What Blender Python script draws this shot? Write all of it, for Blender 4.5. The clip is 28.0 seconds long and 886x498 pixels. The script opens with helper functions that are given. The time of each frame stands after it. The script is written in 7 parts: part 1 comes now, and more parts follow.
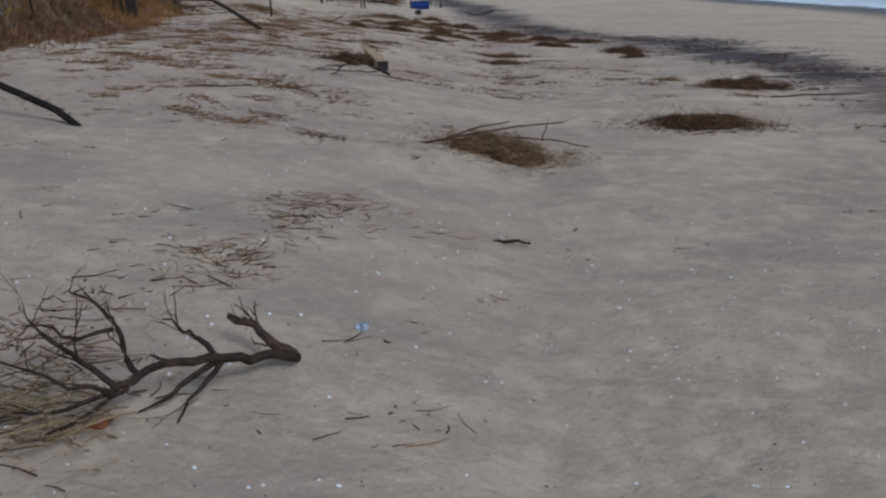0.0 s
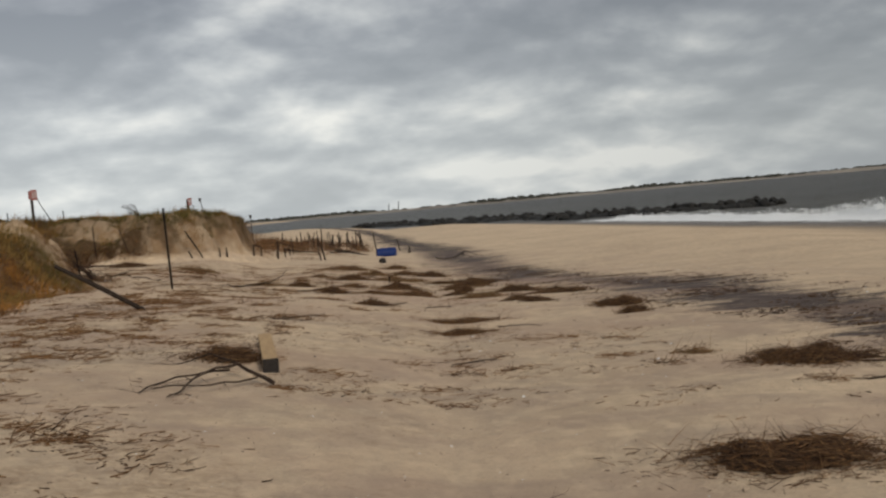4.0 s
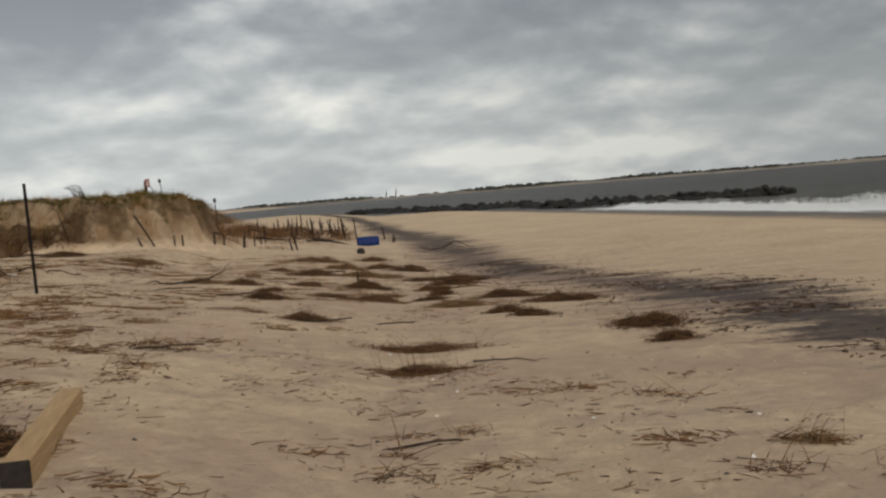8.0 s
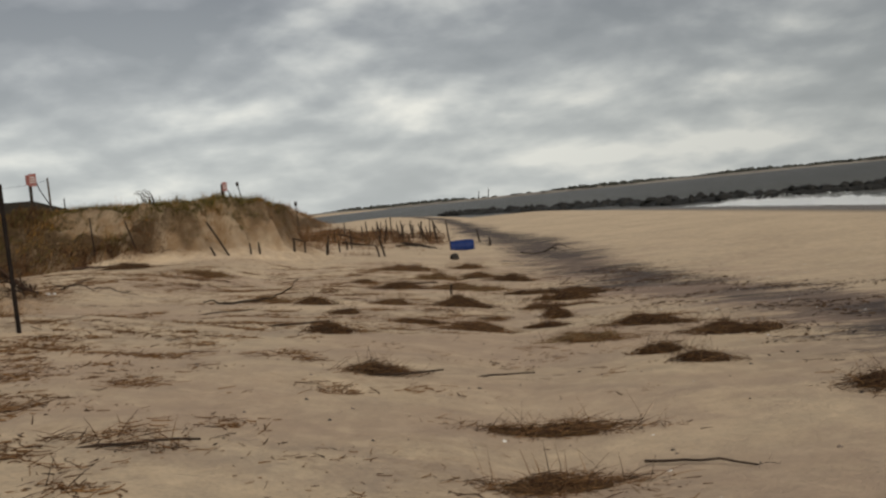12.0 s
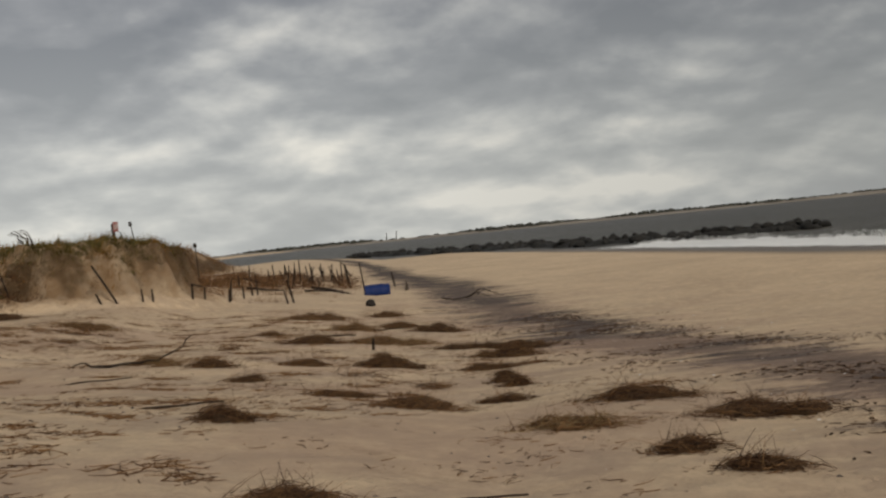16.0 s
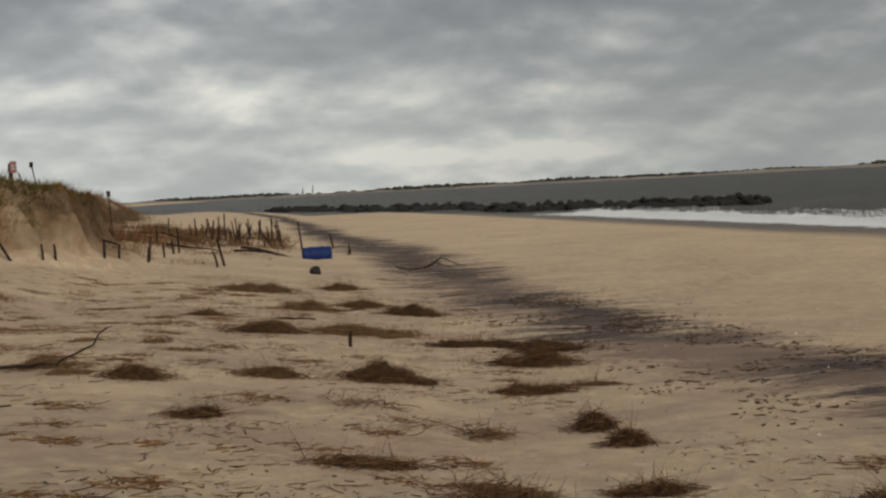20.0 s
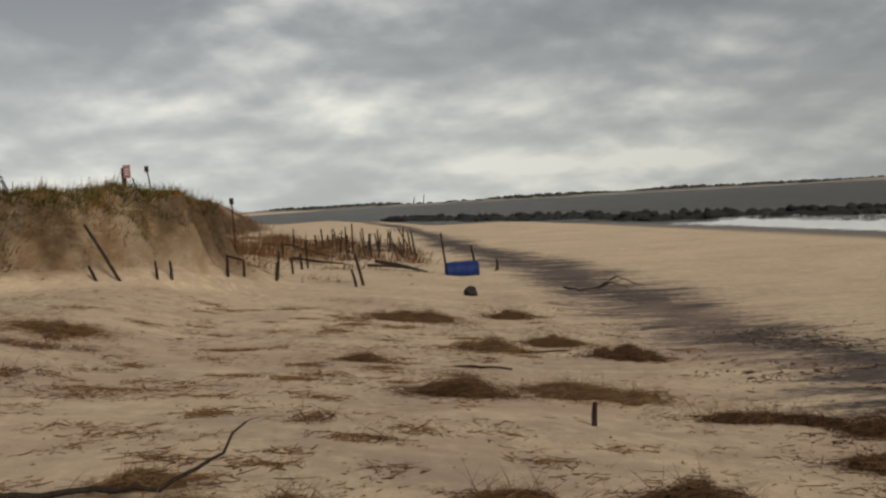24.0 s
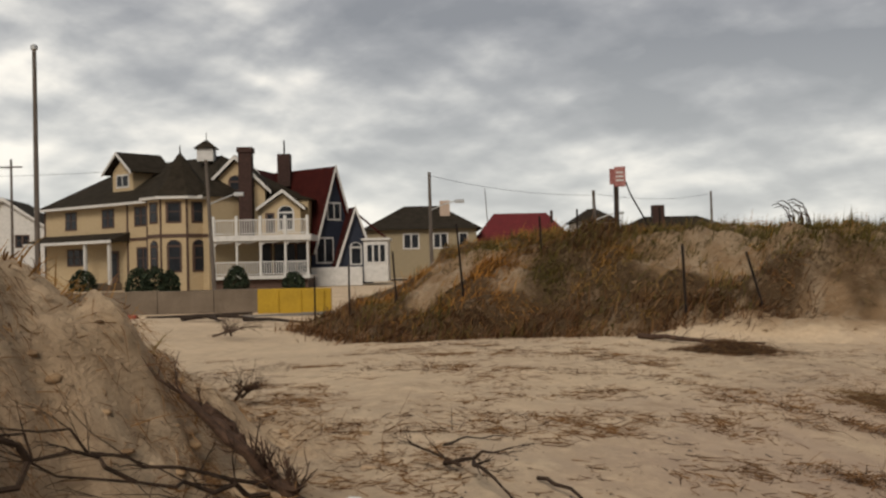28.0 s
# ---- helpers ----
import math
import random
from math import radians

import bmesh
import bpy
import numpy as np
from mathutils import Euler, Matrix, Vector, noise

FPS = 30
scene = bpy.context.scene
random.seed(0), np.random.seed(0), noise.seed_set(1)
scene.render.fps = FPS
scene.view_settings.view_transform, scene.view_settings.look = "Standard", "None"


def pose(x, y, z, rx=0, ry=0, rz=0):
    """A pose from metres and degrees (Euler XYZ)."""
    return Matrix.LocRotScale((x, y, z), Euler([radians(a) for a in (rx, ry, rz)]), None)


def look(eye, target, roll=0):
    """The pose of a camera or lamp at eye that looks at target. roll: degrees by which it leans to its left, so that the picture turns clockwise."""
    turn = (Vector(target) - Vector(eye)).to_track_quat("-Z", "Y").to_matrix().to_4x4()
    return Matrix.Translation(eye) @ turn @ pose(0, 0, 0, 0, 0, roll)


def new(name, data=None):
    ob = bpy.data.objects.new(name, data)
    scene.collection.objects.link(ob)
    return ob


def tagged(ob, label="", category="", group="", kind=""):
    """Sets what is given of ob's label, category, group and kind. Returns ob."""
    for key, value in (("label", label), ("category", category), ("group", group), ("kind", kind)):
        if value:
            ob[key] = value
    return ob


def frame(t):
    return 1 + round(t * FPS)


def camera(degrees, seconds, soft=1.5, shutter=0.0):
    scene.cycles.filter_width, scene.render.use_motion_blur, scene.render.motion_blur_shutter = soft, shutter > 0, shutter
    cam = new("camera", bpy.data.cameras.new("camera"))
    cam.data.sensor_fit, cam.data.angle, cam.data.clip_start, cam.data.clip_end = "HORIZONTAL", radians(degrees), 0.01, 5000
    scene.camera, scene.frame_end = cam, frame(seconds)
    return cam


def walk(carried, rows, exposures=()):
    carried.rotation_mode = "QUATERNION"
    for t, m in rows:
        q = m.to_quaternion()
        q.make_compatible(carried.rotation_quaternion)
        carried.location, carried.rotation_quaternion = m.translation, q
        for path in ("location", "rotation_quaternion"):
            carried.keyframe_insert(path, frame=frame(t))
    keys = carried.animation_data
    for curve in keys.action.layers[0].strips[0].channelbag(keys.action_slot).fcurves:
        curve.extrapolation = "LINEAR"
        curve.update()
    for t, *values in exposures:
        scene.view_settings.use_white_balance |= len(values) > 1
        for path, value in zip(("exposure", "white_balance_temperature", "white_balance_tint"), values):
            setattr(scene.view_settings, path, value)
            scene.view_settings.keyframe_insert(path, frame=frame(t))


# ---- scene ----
cam = camera(46.0, 28.0, 2.4)
PATH = [
    (0, (-0.080, -3.495, 1.820), (-0.007, 1.328, 0.507), -1.15),
    (0.5, (0.093, -2.962, 1.811), (-0.737, 1.833, 0.664), -4.10),
    (1, (0.232, -2.632, 1.828), (-0.935, 2.046, 0.504), -7.22),
    (1.5, (0.298, -1.876, 1.815), (-0.588, 2.934, 0.777), -7.40),
    (2, (0.281, -1.380, 1.869), (-0.160, 3.540, 1.095), -5.89),
    (2.5, (0.410, -0.879, 1.871), (0.342, 4.091, 1.322), -4.48),
    (3, (0.545, -0.366, 1.864), (0.716, 4.616, 1.487), -4.00),
    (3.5, (0.642, 0.425, 1.849), (0.838, 5.416, 1.629), -5.10),
    (5.5, (0.719, 3.962, 1.722), (0.840, 8.957, 1.530), -4.52),
    (6, (0.876, 4.407, 1.727), (0.926, 9.401, 1.494), -4.97),
    (6.5, (0.989, 4.800, 1.723), (0.994, 9.793, 1.465), -5.08),
    (7, (1.069, 5.209, 1.707), (1.098, 10.201, 1.441), -4.70),
    (7.5, (1.169, 5.578, 1.695), (1.276, 10.570, 1.424), -4.56),
    (8, (1.279, 5.959, 1.668), (1.470, 10.948, 1.402), -4.57),
    (8.5, (1.328, 6.295, 1.663), (1.602, 11.281, 1.413), -4.74),
    (9, (1.374, 6.856, 1.633), (1.614, 11.846, 1.412), -5.05),
    (9.5, (1.369, 7.328, 1.631), (1.489, 12.322, 1.412), -5.32),
    (10, (1.329, 7.729, 1.639), (1.363, 12.724, 1.409), -5.57),
    (10.5, (1.272, 8.222, 1.635), (1.237, 13.216, 1.400), -5.46),
    (11, (1.221, 8.712, 1.639), (1.122, 13.705, 1.395), -5.51),
    (11.5, (1.164, 9.224, 1.640), (0.995, 14.216, 1.398), -5.54),
    (12, (1.136, 9.675, 1.641), (0.883, 14.664, 1.417), -5.66),
    (12.5, (1.131, 10.093, 1.643), (0.775, 15.077, 1.464), -5.60),
    (13, (1.117, 10.511, 1.657), (0.646, 15.487, 1.536), -5.46),
    (13.5, (1.104, 10.908, 1.700), (0.501, 15.872, 1.652), -5.56),
    (15.5, (0.927, 12.188, 1.699), (0.371, 17.157, 1.698), -5.44),
    (16, (0.790, 12.405, 1.651), (0.996, 17.400, 1.583), -5.67),
    (16.5, (0.720, 12.744, 1.679), (1.822, 17.617, 1.467), -4.26),
    (17, (0.601, 12.863, 1.768), (2.293, 17.559, 1.478), -3.42),
    (17.5, (0.449, 13.273, 1.778), (2.128, 17.974, 1.497), -2.52),
    (18, (0.269, 13.907, 1.818), (1.689, 18.692, 1.520), -3.07),
    (18.5, (0.137, 14.888, 1.832), (1.263, 19.749, 1.520), -3.23),
    (19, (0.066, 15.500, 1.812), (0.933, 20.414, 1.507), -3.38),
    (19.5, (-0.036, 16.152, 1.793), (0.650, 21.095, 1.484), -3.44),
    (20, (-0.153, 16.729, 1.794), (0.442, 21.684, 1.499), -2.98),
    (20.5, (-0.305, 17.196, 1.785), (0.305, 22.149, 1.485), -2.45),
    (21, (-0.396, 17.493, 1.813), (0.222, 22.443, 1.474), -2.42),
    (21.5, (-0.487, 18.067, 1.829), (0.042, 23.027, 1.482), -2.81),
    (23.5, (-0.930, 20.563, 1.794), (-0.749, 25.555, 1.571), -3.39),
    (24, (-1.137, 21.207, 1.791), (-1.062, 26.201, 1.567), -3.19),
    (24.5, (-1.361, 21.887, 1.784), (-1.586, 26.878, 1.572), -3.22),
    (25, (-1.565, 22.344, 1.809), (-2.304, 27.285, 1.600), -3.48),
    (25.5, (-2.020, 22.760, 1.854), (-3.431, 27.553, 1.662), -3.42),
    (26, (-2.650, 23.100, 1.894), (-4.722, 27.648, 1.739), -3.55),
    (26.5, (-2.900, 23.380, 1.890), (-5.615, 27.577, 1.790), -3.87),
    (27, (-3.000, 23.450, 1.952), (-6.054, 27.409, 1.930), -3.77),
    (27.5, (-2.950, 23.500, 1.950), (-6.021, 27.445, 1.986), -1.99),
    (28, (-2.987, 23.778, 1.950), (-6.114, 27.679, 2.018), -1.29),
]
walk(cam, [(t, look(eye, target, roll)) for t, eye, target, roll in PATH], [
    (0.0, 0.26, 4900, 8), (0.5, 0.2, 5080, 8), (1.0, 0.32, 4750, 8), (2.0, 0.36, 5250, 5), (2.7, 0.46, 6000, 8), (4.5, 0.4, 6750, 10), (12.0, 0.32, 6900, 9), (15.5, 0.24, 7100, 11), (21.0, 0.22, 7000, 9), (25.0, 0.36, 7100, 10), (26.2, 0.34, 7150, 11), (28.0, 0.5, 7150, 12)])

# ---- sky and sun ----
SUN_AZ, SUN_EL = 150.0, 38.0
world = bpy.data.worlds.new("overcast")
scene.world = world
world.use_nodes = True
W = world.node_tree
W.nodes.clear()


def wnode(kind, **kw):
    n = W.nodes.new(kind)
    for k, v in kw.items():
        if k == "op":
            n.operation = v
        else:
            n.inputs[k].default_value = v
    return n


def wmath(op, a, b=None, clamp=False):
    n = W.nodes.new("ShaderNodeMath")
    n.operation, n.use_clamp = op, clamp
    for i, v in enumerate((a, b)):
        if v is None:
            continue
        if isinstance(v, (int, float)):
            n.inputs[i].default_value = v
        else:
            W.links.new(v, n.inputs[i])
    return n.outputs[0]


sky = W.nodes.new("ShaderNodeTexSky")
sky.sky_type = "NISHITA"
sky.sun_disc, sky.sun_elevation, sky.sun_rotation = False, radians(SUN_EL), radians(SUN_AZ)
sky.air_density, sky.dust_density = 1.0, 2.0
coord = W.nodes.new("ShaderNodeTexCoord")
split = W.nodes.new("ShaderNodeSeparateXYZ")
W.links.new(coord.outputs["Generated"], split.inputs[0])
up = wmath("MAXIMUM", split.outputs["Z"], 0.0)
low = wmath("ADD", up, 0.36)
flat = W.nodes.new("ShaderNodeCombineXYZ")
W.links.new(wmath("DIVIDE", split.outputs["X"], low), flat.inputs["X"])
W.links.new(wmath("DIVIDE", split.outputs["Y"], low), flat.inputs["Y"])


def cloud_noise(scale, detail, rough, shift, distort=0.0, nearer=1.0):
    """Noise on a flat layer of cloud overhead, which closes up towards the horizon."""
    m = W.nodes.new("ShaderNodeMapping")
    m.inputs["Location"].default_value = shift
    m.inputs["Scale"].default_value = (nearer, nearer, 1)
    W.links.new(flat.outputs[0], m.inputs["Vector"])
    n = wnode("ShaderNodeTexNoise", Scale=scale, Detail=detail, Roughness=rough, Distortion=distort)
    W.links.new(m.outputs[0], n.inputs["Vector"])
    return n.outputs["Fac"]


def layer(nearer):
    masses = cloud_noise(1.15, 3, 0.42, (3.1, 1.7, 0.4), 0.0, nearer)
    puffs = cloud_noise(3.4, 6, 0.48, (0.4, 5.2, 0.0), 0.1, nearer)
    return wmath("ADD", wmath("MULTIPLY", masses, 0.58), wmath("MULTIPLY", puffs, 0.42))


def wramp(fac, stops):
    r = W.nodes.new("ShaderNodeValToRGB")
    while len(r.color_ramp.elements) < len(stops):
        r.color_ramp.elements.new(0.5)
    for e, (p, c) in zip(r.color_ramp.elements, stops):
        e.position, e.color = p, (*c, 1)
    W.links.new(fac, r.inputs["Fac"])
    return r.outputs["Color"]


def wmix(kind, fac, a, b):
    n = W.nodes.new("ShaderNodeMix")
    n.data_type, n.blend_type = "RGBA", kind
    for sock, v in ((n.inputs[0], fac), (n.inputs[6], a), (n.inputs[7], b)):
        if isinstance(v, (int, float)):
            sock.default_value = v
        elif isinstance(v, tuple):
            sock.default_value = (*v, 1)
        else:
            W.links.new(v, sock)
    return n.outputs[2]


body = layer(1.0)
relief = wmath("MULTIPLY", wmath("SUBTRACT", body, layer(0.972)), 1.3)
body = wmath("ADD", body, relief)
body = wmath("SUBTRACT", body, wmath("MULTIPLY", wmath("MINIMUM", up, 0.26), 0.42))
body = wmath("ADD", wmath("MULTIPLY", wmath("SUBTRACT", body, 0.47), 1.22), 0.497)
cover = wramp(body, [(0.30, (0.155, 0.172, 0.198)), (0.41, (0.205, 0.223, 0.25)), (0.48, (0.27, 0.29, 0.313)), (0.55, (0.36, 0.38, 0.395)), (0.61, (0.46, 0.475, 0.478)), (0.71, (0.66, 0.66, 0.63))])
haze = wramp(up, [(0.0, (1, 1, 1)), (0.05, (0.85, 0.85, 0.85)), (0.13, (0.4, 0.4, 0.4)), (0.22, (0, 0, 0))])
cover = wmix("MIX", wmath("MULTIPLY", haze, 0.55), cover, (0.44, 0.475, 0.485))
brighter = wramp(wmath("ADD", wmath("MULTIPLY", split.outputs["X"], 0.5), 0.5), [(0.15, (1.0, 1.0, 1.0)), (0.36, (1.0, 1.0, 1.0)), (0.5, (0.9, 0.9, 0.9)), (0.6, (0.79, 0.79, 0.79)), (0.7, (0.70, 0.70, 0.70))])
cover = wmix("MULTIPLY", 1.0, cover, brighter)
sky_bg = W.nodes.new("ShaderNodeBackground")
W.links.new(sky.outputs[0], sky_bg.inputs["Color"])
sky_bg.inputs["Strength"].default_value = 0.06
cloud_bg = W.nodes.new("ShaderNodeBackground")
W.links.new(cover, cloud_bg.inputs["Color"])
cloud_bg.inputs["Strength"].default_value = 1.2
both = W.nodes.new("ShaderNodeMixShader")
both.inputs[0].default_value = 0.94
W.links.new(sky_bg.outputs[0], both.inputs[1])
W.links.new(cloud_bg.outputs[0], both.inputs[2])
out = W.nodes.new("ShaderNodeOutputWorld")
W.links.new(both.outputs[0], out.inputs["Surface"])

sun = new("sun", bpy.data.lights.new("sun", "SUN"))
sun.data.energy, sun.data.angle, sun.data.color = 1.75, radians(24), (1.0, 0.95, 0.88)
sun.matrix_world = look((0, 0, 50), (-math.sin(radians(SUN_AZ)) * 50, -math.cos(radians(SUN_AZ)) * 50, 50 - 50 * math.tan(radians(SUN_EL))))

# ---- materials ----


class Mat:
    """A node material under construction."""

    def __init__(self, name, rough=0.8, metal=0.0, spec=0.3):
        self.m = bpy.data.materials.new(name)
        self.m.use_nodes = True
        self.t = self.m.node_tree
        self.b = self.t.nodes["Principled BSDF"]
        self.b.inputs["Roughness"].default_value = rough
        self.b.inputs["Metallic"].default_value = metal
        self.b.inputs["Specular IOR Level"].default_value = spec
        self.c = self.t.nodes.new("ShaderNodeTexCoord").outputs["Object"]

    def link(self, a, b):
        self.t.links.new(a, b)

    def put(self, sock, v):
        if isinstance(v, (int, float)):
            sock.default_value = v
        elif isinstance(v, tuple):
            sock.default_value = (*v, 1) if len(sock.default_value) == 4 and len(v) == 3 else v
        else:
            self.link(v, sock)

    def noise(self, scale, detail=4, rough=0.55, stretch=None, distort=0.0):
        n = self.t.nodes.new("ShaderNodeTexNoise")
        n.inputs["Scale"].default_value, n.inputs["Detail"].default_value = scale, detail
        n.inputs["Roughness"].default_value, n.inputs["Distortion"].default_value = rough, distort
        src = self.c
        if stretch:
            m = self.t.nodes.new("ShaderNodeMapping")
            m.inputs["Scale"].default_value = stretch
            self.link(self.c, m.inputs["Vector"])
            src = m.outputs[0]
        self.link(src, n.inputs["Vector"])
        return n.outputs["Fac"]

    def ramp(self, fac, *stops):
        r = self.t.nodes.new("ShaderNodeValToRGB")
        while len(r.color_ramp.elements) < len(stops):
            r.color_ramp.elements.new(0.5)
        for e, (p, c) in zip(r.color_ramp.elements, stops):
            e.position, e.color = p, (c, c, c, 1) if isinstance(c, (int, float)) else (*c, 1)
        self.link(fac, r.inputs["Fac"])
        return r.outputs["Color"]

    def mix(self, fac, a, b, kind="MIX"):
        n = self.t.nodes.new("ShaderNodeMix")
        n.data_type, n.blend_type = "RGBA", kind
        self.put(n.inputs[0], fac)
        self.put(n.inputs[6], a)
        self.put(n.inputs[7], b)
        return n.outputs[2]

    def math(self, op, a, b=0.0, clamp=False):
        n = self.t.nodes.new("ShaderNodeMath")
        n.operation, n.use_clamp = op, clamp
        self.put(n.inputs[0], a)
        self.put(n.inputs[1], b)
        return n.outputs[0]

    def field(self, name):
        n = self.t.nodes.new("ShaderNodeAttribute")
        n.attribute_name = name
        return n.outputs["Fac"]

    def island(self):
        return self.t.nodes.new("ShaderNodeNewGeometry").outputs["Random Per Island"]

    def done(self, color, bump=None, strength=0.3, distance=0.02, rough=None):
        self.put(self.b.inputs["Base Color"], color)
        if rough is not None:
            self.put(self.b.inputs["Roughness"], rough)
        if bump is not None:
            n = self.t.nodes.new("ShaderNodeBump")
            n.inputs["Strength"].default_value, n.inputs["Distance"].default_value = strength, distance
            self.link(bump, n.inputs["Height"])
            self.link(n.outputs[0], self.b.inputs["Normal"])
        return self.m


def simple(name, a, b, scale=6, rough=0.8, metal=0.0, bump=0.2, stretch=None, grain=60, spec=0.3):
    m = Mat(name, rough, metal, spec)
    big, fine = m.noise(scale, 5, 0.6, stretch), m.noise(grain, 3, 0.6, stretch)
    both = m.math("ADD", m.math("MULTIPLY", big, 0.7), m.math("MULTIPLY", fine, 0.3))
    return m.done(m.ramp(both, (0.35, a), (0.65, b)), fine, bump, 0.01)


def strands(name, *colors, rough=0.75, patches=None):
    """Each blade or straw its own tone, drifting from patch to patch."""
    m = Mat(name, rough, 0, 0.2)
    n = len(colors) - 1
    c = m.ramp(m.island(), *[(i / n, c) for i, c in enumerate(colors)])
    if patches:
        c = m.mix(m.ramp(m.noise(0.55, 4, 0.6), (0.42, 0.0), (0.58, 0.75)), c, patches[0])
        c = m.mix(m.ramp(m.noise(0.9, 4, 0.6, (1.3, 0.8, 1)), (0.52, 0.0), (0.64, 0.7)), c, patches[1])
    return m.done(c)


def sand_material():
    m = Mat("sand", 0.92, 0, 0.15)
    broad = m.noise(0.35, 5, 0.6)
    mid = m.noise(3.0, 5, 0.62, (1, 0.8, 1))
    fine = m.noise(38, 4, 0.65)
    grit = m.noise(260, 2, 0.6)
    dry = m.ramp(broad, (0.35, (0.47, 0.35, 0.235)), (0.62, (0.60, 0.455, 0.305)))
    dry = m.mix(m.ramp(mid, (0.42, 0), (0.7, 0.55)), dry, (0.44, 0.345, 0.245))
    dry = m.mix(m.ramp(fine, (0.35, 0.28), (0.55, 0)), dry, (0.24, 0.19, 0.145))
    dry = m.mix(m.ramp(grit, (0.58, 0), (0.72, 0.35)), dry, (0.56, 0.49, 0.40))
    # pale spots in the colour stand in for light on low sand lumps
    dry = m.mix(m.ramp(m.noise(5.5, 4, 0.6, (1, 0.8, 1)), (0.48, 0), (0.66, 0.5)), dry, (0.70, 0.54, 0.365))
    streak = m.noise(1.1, 7, 0.7, (0.45, 1.6, 1), 0.6)
    speck = m.noise(11, 5, 0.7, (0.6, 1.5, 1))
    amount = m.math("ADD", m.math("MULTIPLY", m.field("dark"), 1.2), m.math("MULTIPLY", m.math("SUBTRACT", m.math("ADD", m.math("MULTIPLY", streak, 0.6), m.math("MULTIPLY", speck, 0.4)), 0.53), 4.2))
    dark = m.ramp(amount, (0.42, 0.0), (0.85, 0.96))
    c = m.mix(m.math("MULTIPLY", dark, m.ramp(m.field("dark"), (0.02, 0), (0.25, 1))), dry, (0.062, 0.048, 0.045))
    faint = m.ramp(m.noise(0.9, 6, 0.68, (0.65, 1.25, 1), 0.8), (0.46, 0.0), (0.66, 0.46))
    c = m.mix(m.math("MULTIPLY", faint, m.field("path")), c, (0.235, 0.178, 0.15))
    pink = m.ramp(m.noise(0.33, 5, 0.6, (0.8, 1.2, 1), 0.4), (0.44, 0.0), (0.6, 0.5))
    c = m.mix(m.math("MULTIPLY", pink, m.field("path")), c, (0.40, 0.28, 0.205))
    wisps = m.ramp(m.math("ADD", m.math("MULTIPLY", m.noise(0.9, 4, 0.6), 0.5), m.math("MULTIPLY", m.noise(9, 6, 0.72, (0.7, 1.1, 1), 1.0), 0.5)), (0.54, 0.0), (0.63, 0.36))
    c = m.mix(m.math("MULTIPLY", wisps, m.field("litter")), c, (0.17, 0.10, 0.056))
    roots = m.math("ADD", m.math("MULTIPLY", m.noise(2.6, 7, 0.7, (1, 1, 0.5), 0.9), 0.6), m.math("MULTIPLY", m.noise(14, 5, 0.7), 0.4))
    soil = m.math("MULTIPLY", m.ramp(roots, (0.28, 0.0), (0.48, 0.94)), m.field("turf"))
    damp = m.math("MULTIPLY", m.field("cut"), m.ramp(m.noise(1.6, 6, 0.68, (1, 1, 0.6), 0.5), (0.40, 0.25), (0.58, 0.9)))
    c = m.mix(damp, c, (0.35, 0.225, 0.125))
    c = m.mix(soil, c, (0.105, 0.064, 0.032))
    c = m.mix(m.field("wet"), c, (0.13, 0.105, 0.08))
    bumpy = m.math("ADD", m.math("MULTIPLY", fine, 0.16), m.math("ADD", m.math("MULTIPLY", m.math("ADD", mid, m.math("MULTIPLY", m.noise(10, 4, 0.6), 0.45)), 0.9), m.math("MULTIPLY", grit, 0.12)))
    crumbs = m.math("ADD", m.noise(4.2, 7, 0.72, (1, 1, 2.4), 0.8), m.math("MULTIPLY", m.noise(16, 5, 0.7), 0.5))
    bumpy = m.math("ADD", bumpy, m.math("MULTIPLY", m.math("MULTIPLY", m.field("cut"), crumbs), 3.2))
    gloss = m.mix(m.field("wet"), (0.92, 0.92, 0.92), (0.38, 0.38, 0.38))
    return m.done(c, bumpy, 0.95, 0.055, gloss)


def sea_material():
    m = Mat("sea_water", 0.28, 0, 0.3)
    chop = m.noise(0.6, 6, 0.65, (1, 2.2, 1))
    fine = m.noise(3.0, 4, 0.65, (1, 2, 1))
    deep = m.ramp(m.noise(0.02, 4, 0.6, (1, 3, 1)), (0.35, (0.046, 0.043, 0.033)), (0.65, (0.082, 0.076, 0.060)))
    caps = m.ramp(m.noise(0.22, 8, 0.72, (1.0, 2.4, 1)), (0.69, 0.0), (0.74, 0.7))
    c = m.mix(caps, deep, (0.55, 0.56, 0.55))
    lace = m.noise(1.3, 8, 0.78, (1.5, 0.45, 1), 1.0)
    amount = m.math("ADD", m.math("MULTIPLY", m.field("foam"), 1.5), m.math("MULTIPLY", m.math("SUBTRACT", lace, 0.5), 3.6))
    white = m.ramp(amount, (0.45, 0.0), (0.85, 1.0))
    white = m.math("MULTIPLY", white, m.ramp(m.field("foam"), (0.02, 0), (0.2, 1)))
    c = m.mix(white, c, (0.80, 0.81, 0.80))
    rough = m.mix(white, (0.42, 0.42, 0.42), (0.8, 0.8, 0.8))
    bump = m.math("ADD", chop, m.math("MULTIPLY", fine, 0.35))
    return m.done(c, bump, 0.9, 0.35, rough)


